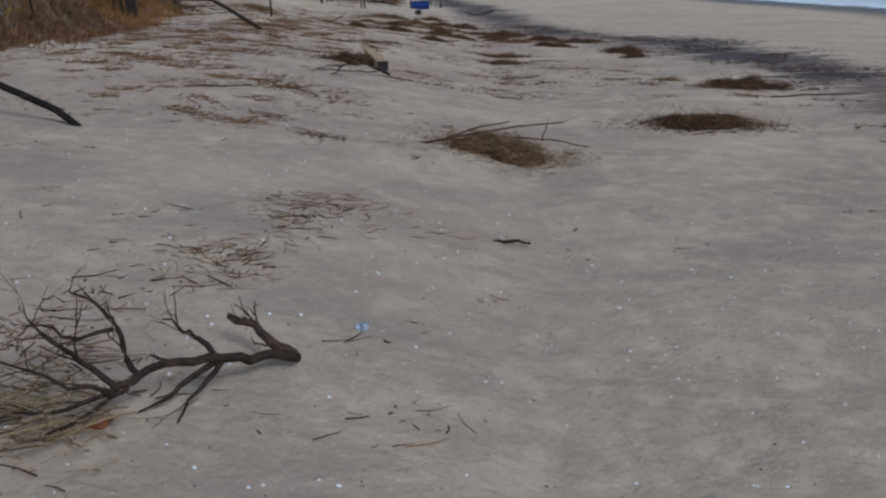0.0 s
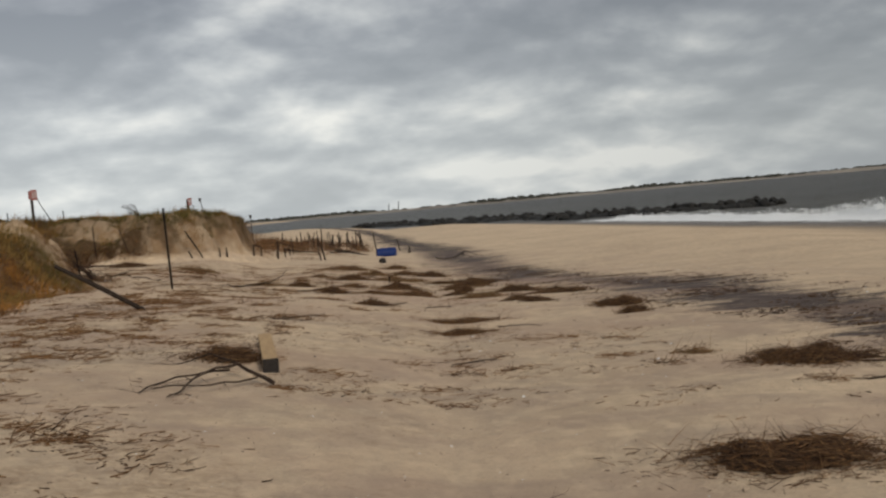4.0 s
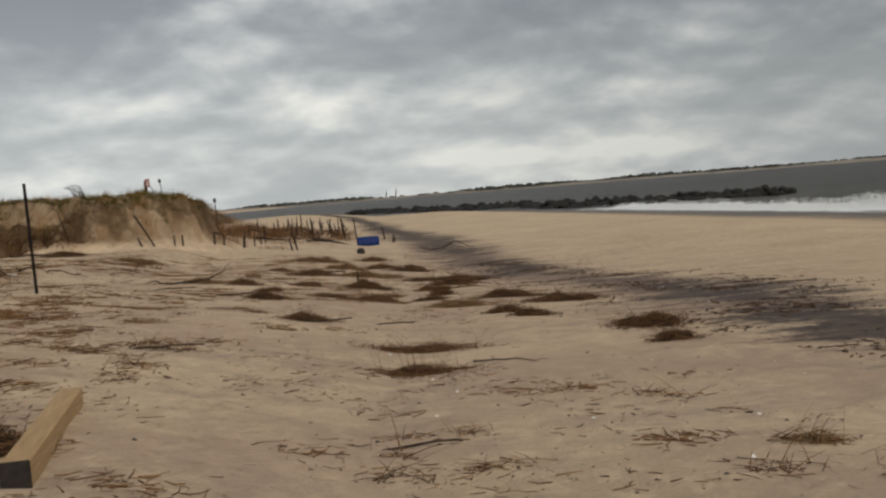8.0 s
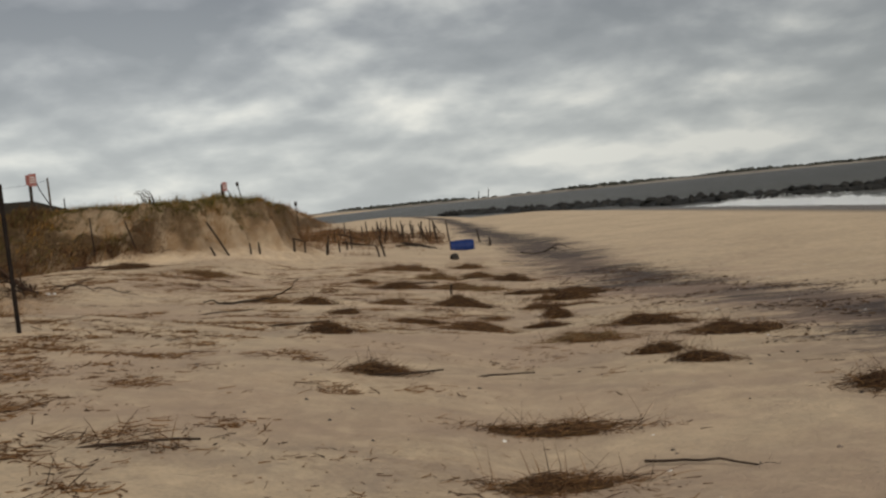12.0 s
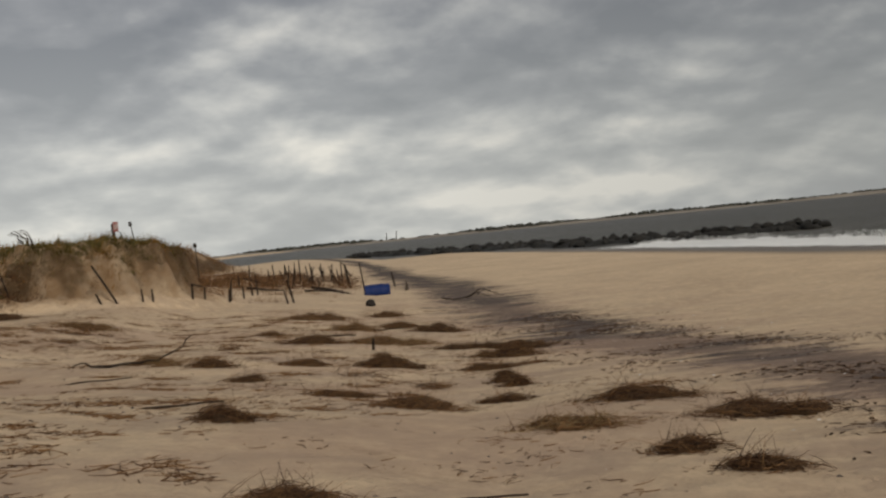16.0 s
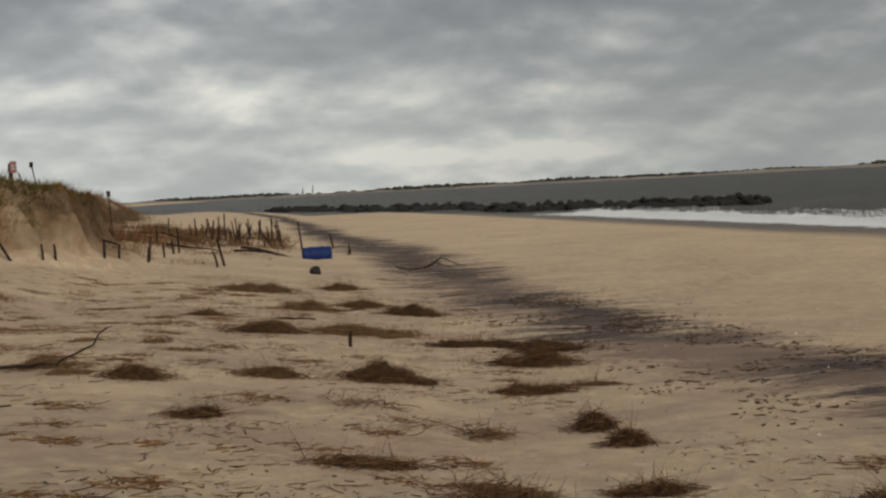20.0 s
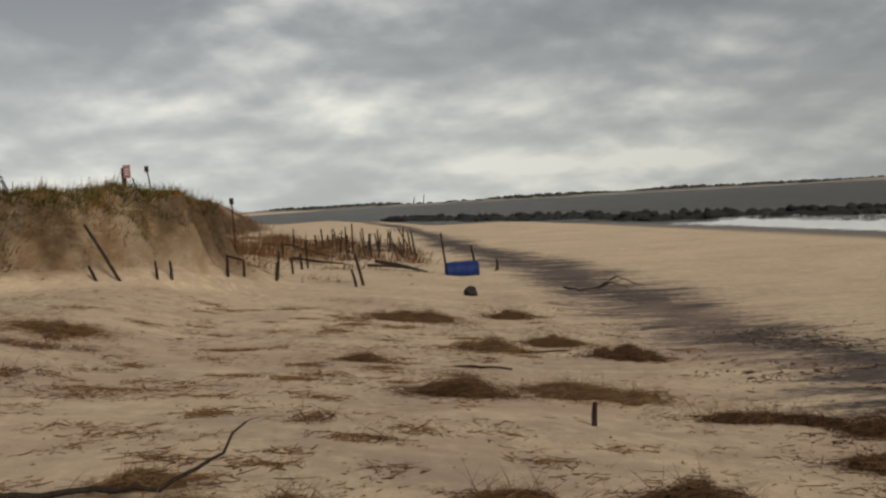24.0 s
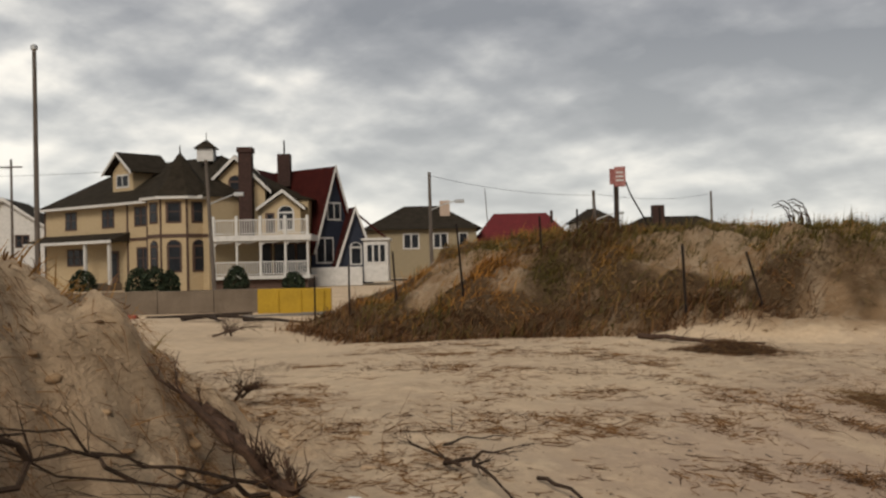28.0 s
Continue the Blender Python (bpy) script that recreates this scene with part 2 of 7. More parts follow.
SAND = sand_material()
SEA = sea_material()
STRAW = strands("dry_straw", (0.06, 0.028, 0.013), (0.145, 0.072, 0.03), (0.225, 0.125, 0.054), (0.09, 0.043, 0.02))
WRACK = strands("dark_wrack", (0.026, 0.014, 0.008), (0.064, 0.034, 0.018), (0.115, 0.063, 0.030), (0.04, 0.022, 0.012))
PALE_REED = strands("pale_reed", (0.12, 0.075, 0.036), (0.25, 0.175, 0.09), (0.17, 0.11, 0.055))
GRASS = strands("dune_grass", (0.10, 0.062, 0.02), (0.21, 0.125, 0.036), (0.31, 0.18, 0.052), (0.125, 0.095, 0.03), (0.34, 0.21, 0.072), patches=((0.25, 0.115, 0.027), (0.08, 0.075, 0.018)))
GREEN = strands("green_grass", (0.036, 0.030, 0.009), (0.095, 0.074, 0.019), (0.15, 0.108, 0.03), (0.055, 0.046, 0.013))
BRUSH = strands("brown_brush", (0.066, 0.032, 0.015), (0.155, 0.077, 0.031), (0.23, 0.122, 0.048), (0.095, 0.047, 0.022))
RUST = strands("rusty_grass", (0.11, 0.044, 0.012), (0.29, 0.122, 0.026), (0.40, 0.19, 0.042), (0.18, 0.075, 0.018))
DARK_BRUSH = strands("dark_brush", (0.035, 0.018, 0.009), (0.095, 0.044, 0.018), (0.16, 0.078, 0.030), (0.06, 0.03, 0.014))
TWIG = simple("dark_bark", (0.016, 0.011, 0.008), (0.06, 0.038, 0.026), 14, 0.9, bump=0.5, spec=0.12)
BROWN_BARK = simple("brown_bark", (0.028, 0.015, 0.009), (0.085, 0.047, 0.029), 14, 0.85, bump=0.5)
OLD_WOOD = simple("weathered_wood", (0.014, 0.010, 0.008), (0.05, 0.036, 0.027), 9, 0.9, bump=0.4, stretch=(6, 6, 1), spec=0.12)
GREY_SLAT = simple("grey_slat", (0.11, 0.098, 0.086), (0.22, 0.20, 0.18), 9, 0.85, bump=0.3, stretch=(6, 6, 1))
NEW_TIMBER = simple("tan_timber", (0.30, 0.19, 0.09), (0.45, 0.30, 0.15), 3, 0.7, bump=0.2, stretch=(18, 1, 18))
BLACK_END = simple("black_timber_end", (0.012, 0.010, 0.009), (0.035, 0.028, 0.024), 20, 0.9)
STEEL = simple("rusty_steel_post", (0.007, 0.006, 0.006), (0.026, 0.018, 0.014), 10, 0.85, bump=0.3, spec=0.12)
BLUE = simple("blue_plastic", (0.004, 0.014, 0.08), (0.007, 0.025, 0.115), 5, 0.6, bump=0.1, spec=0.2)
ROCK = simple("jetty_rock", (0.009, 0.009, 0.008), (0.030, 0.028, 0.025), 1.5, 0.85, bump=0.8, grain=9)


# ---- lie of the land ----
SIZE = 1.15
DUNE_SOUTH = [(-5.2, -12), (-5.2, 0), (-4.9, 9), (-4.7, 14), (-5.3, 19.6), (-5.75, 22.2), (-6.3, 23.7), (-7.5, 25.0), (-12, 27.0), (-19, 29.2), (-26, 34), (-40, 34), (-40, -40), (-5.5, -40)]
DUNE_NORTH = [(-18.4, 35.6), (-14.4, 33.2), (-11.5, 33.4), (-9, 33.6), (-6.9, 34.8), (-5.7, 36.0), (-4.9, 36.8), (-4.5, 37.7), (-4.6, 39.2), (-6.6, 41.5), (-8.6, 46), (-9.5, 56), (-9.5, 75), (-14, 100), (-20, 140), (-27, 138), (-27, 60), (-24, 44)]


def inside(points, x, y):
    """Signed distance to a closed outline, above zero within it."""
    pts = np.array(points, float)
    d = np.full(np.shape(x), 1e9)
    odd = np.zeros(np.shape(x), bool)
    for (ax, ay), (bx, by) in zip(pts, np.roll(pts, -1, 0)):
        ex, ey = bx - ax, by - ay
        k = np.clip(((x - ax) * ex + (y - ay) * ey) / (ex * ex + ey * ey), 0, 1)
        d = np.minimum(d, np.hypot(x - ax - k * ex, y - ay - k * ey))
        if ay != by:
            odd ^= ((ay > y) != (by > y)) & (x < ex * (y - ay) / ey + ax)
    return np.where(odd, d, -d)


def ease(a, b, v):
    k = np.clip((v - a) / (b - a), 0, 1)
    return k * k * (3 - 2 * k)


def hills(x, y, size, seed):
    """Smooth value noise, about -1 to 1."""
    u, v = np.asarray(x, float) / size, np.asarray(y, float) / size
    i, j = np.floor(u), np.floor(v)
    fu, fv = u - i, v - j
    fu, fv = fu * fu * (3 - 2 * fu), fv * fv * (3 - 2 * fv)

    def dice(a, b):
        s = np.sin(a * 127.1 + b * 311.7 + seed * 74.7) * 43758.5453
        return 2 * (s - np.floor(s)) - 1

    low = dice(i, j) * (1 - fu) + dice(i + 1, j) * fu
    high = dice(i, j + 1) * (1 - fu) + dice(i + 1, j + 1) * fu
    return low * (1 - fv) + high * fv


def shore(y):
    """Where the wet edge of the sea runs."""
    return SIZE * np.interp(np.asarray(y) / SIZE, [-400, 0, 27, 39, 55, 80, 96, 112, 140, 400], [29, 20.5, 20.7, 21.0, 18.6, 15.5, 12.0, 3.0, -11, -140])


def land(x, y):
    """Height of the sand."""
    x, y = np.asarray(x, float) / SIZE, np.asarray(y, float) / SIZE
    edge = shore(y * SIZE) / SIZE
    toe = -0.2 - 0.05 * np.clip(y, -20, 60)
    slope = np.interp(y, [0, 15, 21, 34, 60], [0.27, 0.23, 0.155, 0.14, 0.12])
    rise = slope * np.clip(toe + np.interp(y, [0, 5, 11, 17], [0.6, 1.2, 1.6, 2.2]) - x, 0, 20)
    z = 0.78 * (1 - np.exp(-rise / 0.78)) + 0.02 - 0.38 * ease(-8, -16, x) + 0.11 * ease(-27, -38, x)
    z = z - 0.7 * ease(0.25, 1, x / np.maximum(edge, 6)) * (y < 90) - 0.7 * ease(-20, 6, x - edge) * (y >= 90)
    z = z - 0.055 * np.clip(x - edge, 0, 60)
    for outline, high, wide, n in ((DUNE_SOUTH, 1.25, np.interp(y, [12, 21, 23], [2.2, 1.3, 1.1]), 1), (DUNE_NORTH, 1.75, np.interp(x, [-18, -9, -7, -5.2], [4.2, 3.2, 1.9, 0.8]), 2)):
        rough = 0.5 if n == 1 else 0.8
        d = inside(outline, x, y) + rough * (0.42 * hills(x, y, 1.9, n) + 0.22 * hills(x, y, 0.8, n + 5) + 0.1 * hills(x, y, 0.3, n + 6))
        top = high * (1 + 0.10 * hills(x, y, 5.0, n + 9)) + 0.08 * hills(x, y, 1.3, n + 3)
        face = ease(-0.5 if n == 1 else -0.1, 0.3, d) * (ease(wide + 1.6, wide + 0.2, d) if n == 2 else ease(wide + 2.2, wide + 0.6, d))
        clods = 0.6 * (0.42 * np.abs(hills(x, y, 0.9, n + 12)) + 0.34 * np.abs(hills(x, y, 0.42, n + 13)) + 0.16 * hills(x, y, 0.19, n + 14) + 0.10 * np.abs(hills(x, y, 0.085, n + 18)) - (0.40 if n == 1 else 0.36))
        z = z + top * ease(0, wide, d) + (0.3 * ease(-0.9, 0.3, d) * ease(-9.5, -8.0, x) if n == 2 else 0) 
        level = (np.interp(y, [8, 16, 20.5, 22, 22.7, 23.2, 23.7, 24.4, 25.3], [1.64, 1.64, 1.75, 1.93, 1.92, 1.74, 1.5, 1.22, 0.85]) if n == 1 else np.interp(x, [-14, -9, -6, -4.8], [2.16, 2.06, 1.98, 1.80])) + 0.07 * hills(x, y, 1.7, n + 16) + 0.045 * hills(x, y, 0.5, n + 17)
        z = np.where(d > -0.35, level - 0.09 * np.log1p(np.exp(np.clip((level - z) / 0.09, -40, 40))), z)
        z = z + face * clods
    z = z + 0.18 * np.exp(-((x + 3.4) ** 2 + (y - 17.3) ** 2) / 2.0)
    fall = np.interp(y, [4, 8, 15, 18, 21, 25, 28, 32, 39, 48, 60, 80], [0.0, 0.10, 0.10, 0.04, -0.10, -0.22, -0.29, -0.36, -0.30, -0.30, -0.25, 0.0])
    fall = fall - 0.12 * ease(20, 25, y) * ease(70, 45, y) * ease(0.4, 2.2, x)
    z = z + fall * ease(-6.0, -3.5, x) * ease(13, 6, x)
    near = np.exp(-((x / 40) ** 2 + ((y - 20) / 60) ** 2))
    return SIZE * (z + near * (0.022 * hills(x, y, 2.2, 21) + 0.018 * hills(x, y, 0.7, 22) + 0.007 * hills(x, y, 0.25, 23)))

# ---- helpers for building ----


def bm_object(name, bm, material, smooth=False):
    me = bpy.data.meshes.new(name)
    bm.to_mesh(me)
    bm.free()
    for mat in material if isinstance(material, (list, tuple)) else [material]:
        me.materials.append(mat)
    if smooth:
        me.polygons.foreach_set("use_smooth", [True] * len(me.polygons))
    return new(name, me)


def part(name, bm, material, parent, label="", smooth=False):
    ob = bm_object(name, bm, material, smooth)
    ob.parent = parent
    return tagged(ob, label)


def thing(name, x, y, z, label, category, group="", turn=0.0, kind=""):
    ob = new(name)
    ob.empty_display_size = 0.2
    ob.matrix_world = pose(x, y, z, 0, 0, turn)
    return tagged(ob, label, category, group, kind)


def box(bm, x0, y0, z0, x1, y1, z1, bevel=0.0, m=None):
    made = bmesh.ops.create_cube(bm, size=1.0)["verts"]
    t = Matrix.Translation(((x0 + x1) / 2, (y0 + y1) / 2, (z0 + z1) / 2)) @ Matrix.Diagonal((abs(x1 - x0), abs(y1 - y0), abs(z1 - z0), 1))
    bmesh.ops.transform(bm, matrix=(m @ t) if m else t, verts=made)
    if bevel:
        edges = list({e for v in made for e in v.link_edges})
        bmesh.ops.bevel(bm, geom=edges, offset=bevel, segments=1, affect="EDGES", profile=0.5)
    return bm


def boxed(x0, y0, z0, x1, y1, z1, bevel=0.0, m=None):
    return box(bmesh.new(), x0, y0, z0, x1, y1, z1, bevel, m)


def tube(bm, path, radii, sides=6, cap=True):
    """A tapered tube along a path."""
    rings = []
    pts = [Vector(p) for p in path]
    for i, p in enumerate(pts):
        d = (pts[min(i + 1, len(pts) - 1)] - pts[max(i - 1, 0)]).normalized()
        a = d.orthogonal().normalized() if abs(d.z) > 0.9 else Vector((0, 0, 1)).cross(d).normalized()
        b = d.cross(a)
        r = radii[i] if isinstance(radii, (list, tuple)) else radii
        rings.append([bm.verts.new(p + r * (a * math.cos(2 * math.pi * k / sides) + b * math.sin(2 * math.pi * k / sides))) for k in range(sides)])
    for lo, hi in zip(rings, rings[1:]):
        for k in range(sides):
            bm.faces.new((lo[k], lo[(k + 1) % sides], hi[(k + 1) % sides], hi[k]))
    if cap:
        bm.faces.new(rings[0][::-1])
        bm.faces.new(rings[-1])
    return bm


def raw(name, verts, faces, material, smooth=False):
    me = bpy.data.meshes.new(name)
    me.from_pydata(verts, [], faces)
    me.materials.append(material)
    if smooth:
        me.polygons.foreach_set("use_smooth", [True] * len(me.polygons))
    me.update()
    return new(name, me)


def blades(roots, dirs, lengths, widths, rng, droop=0.4, round_=False, segs=2):
    """Thin tapered straws or blades: verts and faces."""
    verts, faces = [], []
    for p, d, l, w in zip(roots, dirs, lengths, widths):
        d = Vector(d).normalized()
        side = d.cross(Vector((rng.uniform(-1, 1), rng.uniform(-1, 1), rng.uniform(-0.4, 1)))).normalized()
        other = d.cross(side)
        base = len(verts)
        n = 3 if round_ else 2
        for s in range(segs + 1):
            k = s / segs
            c = Vector(p) + d * l * k - Vector((0, 0, droop * l * k * k))
            r = w * (1 - 0.75 * k) * 0.5
            if round_:
                verts += [tuple(c + side * r), tuple(c - side * r * 0.5 + other * r * 0.87), tuple(c - side * r * 0.5 - other * r * 0.87)]
            else:
                verts += [tuple(c + side * r), tuple(c - side * r)]
        for s in range(segs):
            a = base + s * n
            for q in range(n if round_ else 1):
                b2 = (q + 1) % n
                faces.append((a + q, a + b2, a + n + b2, a + n + q))
    return verts, faces


# ---- ground, one sheet to the horizon ----


def steps(*spans):
    """Grid lines: (from, to, step) runs."""
    out = [np.arange(a, b, s) for a, b, s in spans]
    return np.concatenate(out + [[spans[-1][1]]])


def sheet(name, xs, ys, height, material):
    gx, gy = np.meshgrid(xs, ys)
    gz = height(gx, gy)
    nx, ny = len(xs), len(ys)
    me = bpy.data.meshes.new(name)
    me.vertices.add(nx * ny)
    me.vertices.foreach_set("co", np.stack([gx, gy, gz], -1).ravel())
    i = np.arange(nx * ny).reshape(ny, nx)
    quads = np.stack([i[:-1, :-1], i[:-1, 1:], i[1:, 1:], i[1:, :-1]], -1).reshape(-1)
    n = len(quads) // 4
    me.loops.add(n * 4)
    me.loops.foreach_set("vertex_index", quads.astype(np.int32))
    me.polygons.add(n)
    me.polygons.foreach_set("loop_start", np.arange(0, n * 4, 4, dtype=np.int32))
    me.polygons.foreach_set("use_smooth", np.ones(n, bool))
    me.update(calc_edges=True)
    me.materials.append(material)
    return new(name, me), gx, gy


def give(ob, name, values):
    a = ob.data.attributes.new(name, "FLOAT", "POINT")
    a.data.foreach_set("value", np.asarray(values, np.float32).ravel())


SEA_LEVEL = -0.82
ground, gx, gy = sheet("ground", steps((-4000, -400, 600), (-400, -60, 34), (-60, -20, 1.0), (-20, -11, 0.2), (-11, -9, 0.11), (-9, -5.6, 0.055), (-5.6, 7, 0.11), (7, 22, 0.3), (22, 60, 3), (60, 400, 34), (400, 4000, 600)),
                       steps((-3000, -300, 450), (-300, -20, 28), (-20, -3, 0.8), (-3, 24.4, 0.11), (24.4, 28.8, 0.055), (28.8, 38, 0.11), (38, 46, 0.085), (46, 50, 0.16), (50, 80, 0.6), (80, 160, 2), (160, 400, 20), (400, 4600, 600)), land, SAND)
tagged(ground, "wind-blown tan beach sand with dark mineral streaks", "ground", kind="structure")


def dark_band(x, y):
    """The belt of dark heavy-mineral sand along the beach."""
    x, y = x / SIZE, y / SIZE
    mid = np.interp(y, [-30, 0, 8, 13, 17, 20, 26, 32, 37, 44, 57, 69, 90, 120], [6.6, 5.9, 5.4, 5.1, 4.7, 4.3, 3.9, 3.4, 2.9, 2.2, 0.9, -0.6, -4.0, -11])
    half = np.interp(y, [-30, 0, 10, 17, 22, 30, 42, 57, 70, 120], [2.4, 2.2, 1.7, 1.7, 1.9, 2.2, 2.3, 1.9, 1.6, 2.0])
    return np.clip(1 - np.abs(x - mid + 0.35 * hills(x, y, 3.0, 31) + 0.2 * hills(x, y * 0.5, 1.1, 32)) / half, 0, 1) ** 0.7


give(ground, "dark", dark_band(gx, gy))
north, south = inside(DUNE_NORTH, gx / SIZE, gy / SIZE), inside(DUNE_SOUTH, gx / SIZE, gy / SIZE)
bare = hills(gx, gy, 1.2, 87) + 0.6 * hills(gx, gy, 0.5, 88)
tuft = hills(gx, gy, 1.8, 81) + 0.5 * hills(gx, gy, 0.7, 82)
cut_face = (gx > -9.0) & (gy < 44.5) & (north < 1.6)
turf_north = ease(0.05, 0.6, north) * np.where(cut_face, 0.75 * ease(0.15, 0.6, bare), ease(0.05, 0.35, tuft + 0.9 * ease(1.7, 1.2, north) + 0.4 * ease(3.0, 3.6, north)))
turf_south = ease(0.0, 0.4, south) * (ease(22.8, 24.6, gy) * 0.3 * ease(0.2, 0.7, bare) + ease(24.6, 22.8, gy) * ease(-1.2, -0.8, tuft))
give(ground, "turf", np.maximum(turf_north, turf_south))
give(ground, "cut", np.maximum(1.1 * ease(-0.6, 0.2, north) * ease(-1.5, -4, gx), 0.4 * np.where(gy > 23.5, ease(-1.1, -0.2, south), ease(-0.1, 0.4, south))))
give(ground, "litter", np.maximum(np.exp(-(((gx + 1.6) / 3.8) ** 4)) * ease(3, 7, gy), ease(26, 28, gy) * ease(-15, -10, gx) * ease(3, 0, gx)) * ease(52, 40, gy))
give(ground, "path", ease(-9, -5, gx) * ease(12, 4, gx) * ease(60, 30, gy))
give(ground, "wet", ease(-7.5, -1.0, gx - shore(gy) + 0.7 * hills(gx, gy, 4.0, 41)) * (np.abs(gy) < 600))


def swell(x, y):
    off = x - shore(y)
    z = SEA_LEVEL + 0.0 * x
    breaker = np.exp(-((off - 4.0 - 0.6 * hills(x * 0 + 1, y, 9, 51)) / 0.85) ** 2) * (0.42 + 0.22 * hills(y, y * 0, 4.0, 52) + 0.30 * np.exp(-((y - 57) / 4) ** 2)) * ease(10, 22, y) * ease(104, 90, y)
    calm = ease(0, 8, off)
    z = z + 0.6 * np.clip(breaker, 0, 2) * (1 + 0.3 * hills(x, y, 1.6, 56) + 0.45 * hills(x, y, 0.5, 57)) + calm * (0.16 * hills(x, y, 4.5, 53) + 0.10 * hills(x, y, 1.7, 54)) + 0.25 * ease(15, 60, off) * hills(x, y * 0.5, 9.0, 55)
    return z


sea, sx, sy = sheet("water", steps((-4000, -200, 380), (-200, -20, 9), (-20, 8, 1.0), (8, 34, 0.22), (34, 60, 0.9), (60, 200, 5), (200, 1000, 50), (1000, 4000, 500)),
                    steps((-3000, -200, 400), (-200, 5, 8), (5, 25, 0.8), (25, 70, 0.35), (70, 130, 1.2), (130, 400, 9), (400, 1000, 60), (1000, 4400, 425)), swell, SEA)
tagged(sea, "choppy grey-green sea with white surf", "sea", kind="structure")
off = sx - shore(sy)
line = 4.2 + 0.6 * hills(sx * 0 + 1, sy, 9, 51)
crest = np.exp(-((off - line) / 1.35) ** 2) * ease(10, 22, sy) * ease(104, 92, sy)
behind = ease(0.3, 2.6, off) * ease(line + 0.8, line - 0.6, off) * ease(10, 20, sy) * ease(104, 92, sy)
wash = ease(-0.5, 0.4, off) * ease(6.0, 3.0, off) * ease(112, 96, sy)
give(sea, "foam", np.clip(1.15 * crest + 0.42 * behind + 0.34 * wash, 0, 1.1))



def spray(count):
    """Flecks of froth thrown up along the breaking wave."""
    rng = np.random.default_rng(91)
    y = np.concatenate([rng.uniform(20, 100, count // 2), rng.normal(57, 5, count - count // 2)])
    x = shore(y) + 4.1 + 0.6 * hills(y * 0 + 1, y, 9, 51) + rng.normal(0, 0.45, count)
    lift = (0.25 + 0.2 * hills(y, y * 0, 2.2, 58) + 0.12 * np.exp(-((y - 57) / 4) ** 2)) * rng.random(count) ** 1.6
    z = swell(x, y) + lift
    size = rng.uniform(0.010, 0.045, count) * (1.1 - 0.7 * rng.random(count))
    form = np.array([(1, 0, 0), (-1, 0, 0), (0, 1, 0), (0, -1, 0), (0, 0, 0.8), (0, 0, -0.8)])
    verts = np.stack([x, y, z], -1)[:, None] + form * size[:, None, None] * rng.uniform(0.6, 1.5, (count, 6, 1))
    tri = np.array([(0, 2, 4), (2, 1, 4), (1, 3, 4), (3, 0, 4), (2, 0, 5), (1, 2, 5), (3, 1, 5), (0, 3, 5)])
    me = bpy.data.meshes.new("spray")
    me.from_pydata(verts.reshape(-1, 3).tolist(), [], (np.arange(count)[:, None, None] * 6 + tri).reshape(-1, 3).tolist())
    me.materials.append(simple("white_froth", (0.66, 0.67, 0.66), (0.8, 0.81, 0.8), 4, 0.8))
    tagged(new("spray", me), "white froth thrown up by the breaking wave", "surf", kind="stuff")


spray(9000)

GRID = 0.1
LAND_ROWS = land(*np.meshgrid(np.arange(-45, 10, GRID), np.arange(-8, 72, GRID))).tolist()


def on(x, y):
    """Height of the sand at a place, read from a fine grid near the walk."""
    u, v = (x + 45) / GRID, (y + 8) / GRID
    i, j = int(u), int(v)
    if not (0 <= i < 548 and 0 <= j < 798):
        return float(land(x, y))
    a, b = u - i, v - j
    low, high = LAND_ROWS[j], LAND_ROWS[j + 1]
    return (low[i] * (1 - a) + low[i + 1] * a) * (1 - b) + (high[i] * (1 - a) + high[i + 1] * a) * b


# ---- far shore, jetty ----
FAR_SAND = simple("far_sand_spit", (0.16, 0.14, 0.12), (0.26, 0.23, 0.19), 0.01, 0.95, bump=0.0, grain=0.05)
FAR_SCRUB = simple("far_scrub", (0.030, 0.032, 0.026), (0.060, 0.058, 0.046), 0.03, 0.95, bump=0.0, grain=0.3)


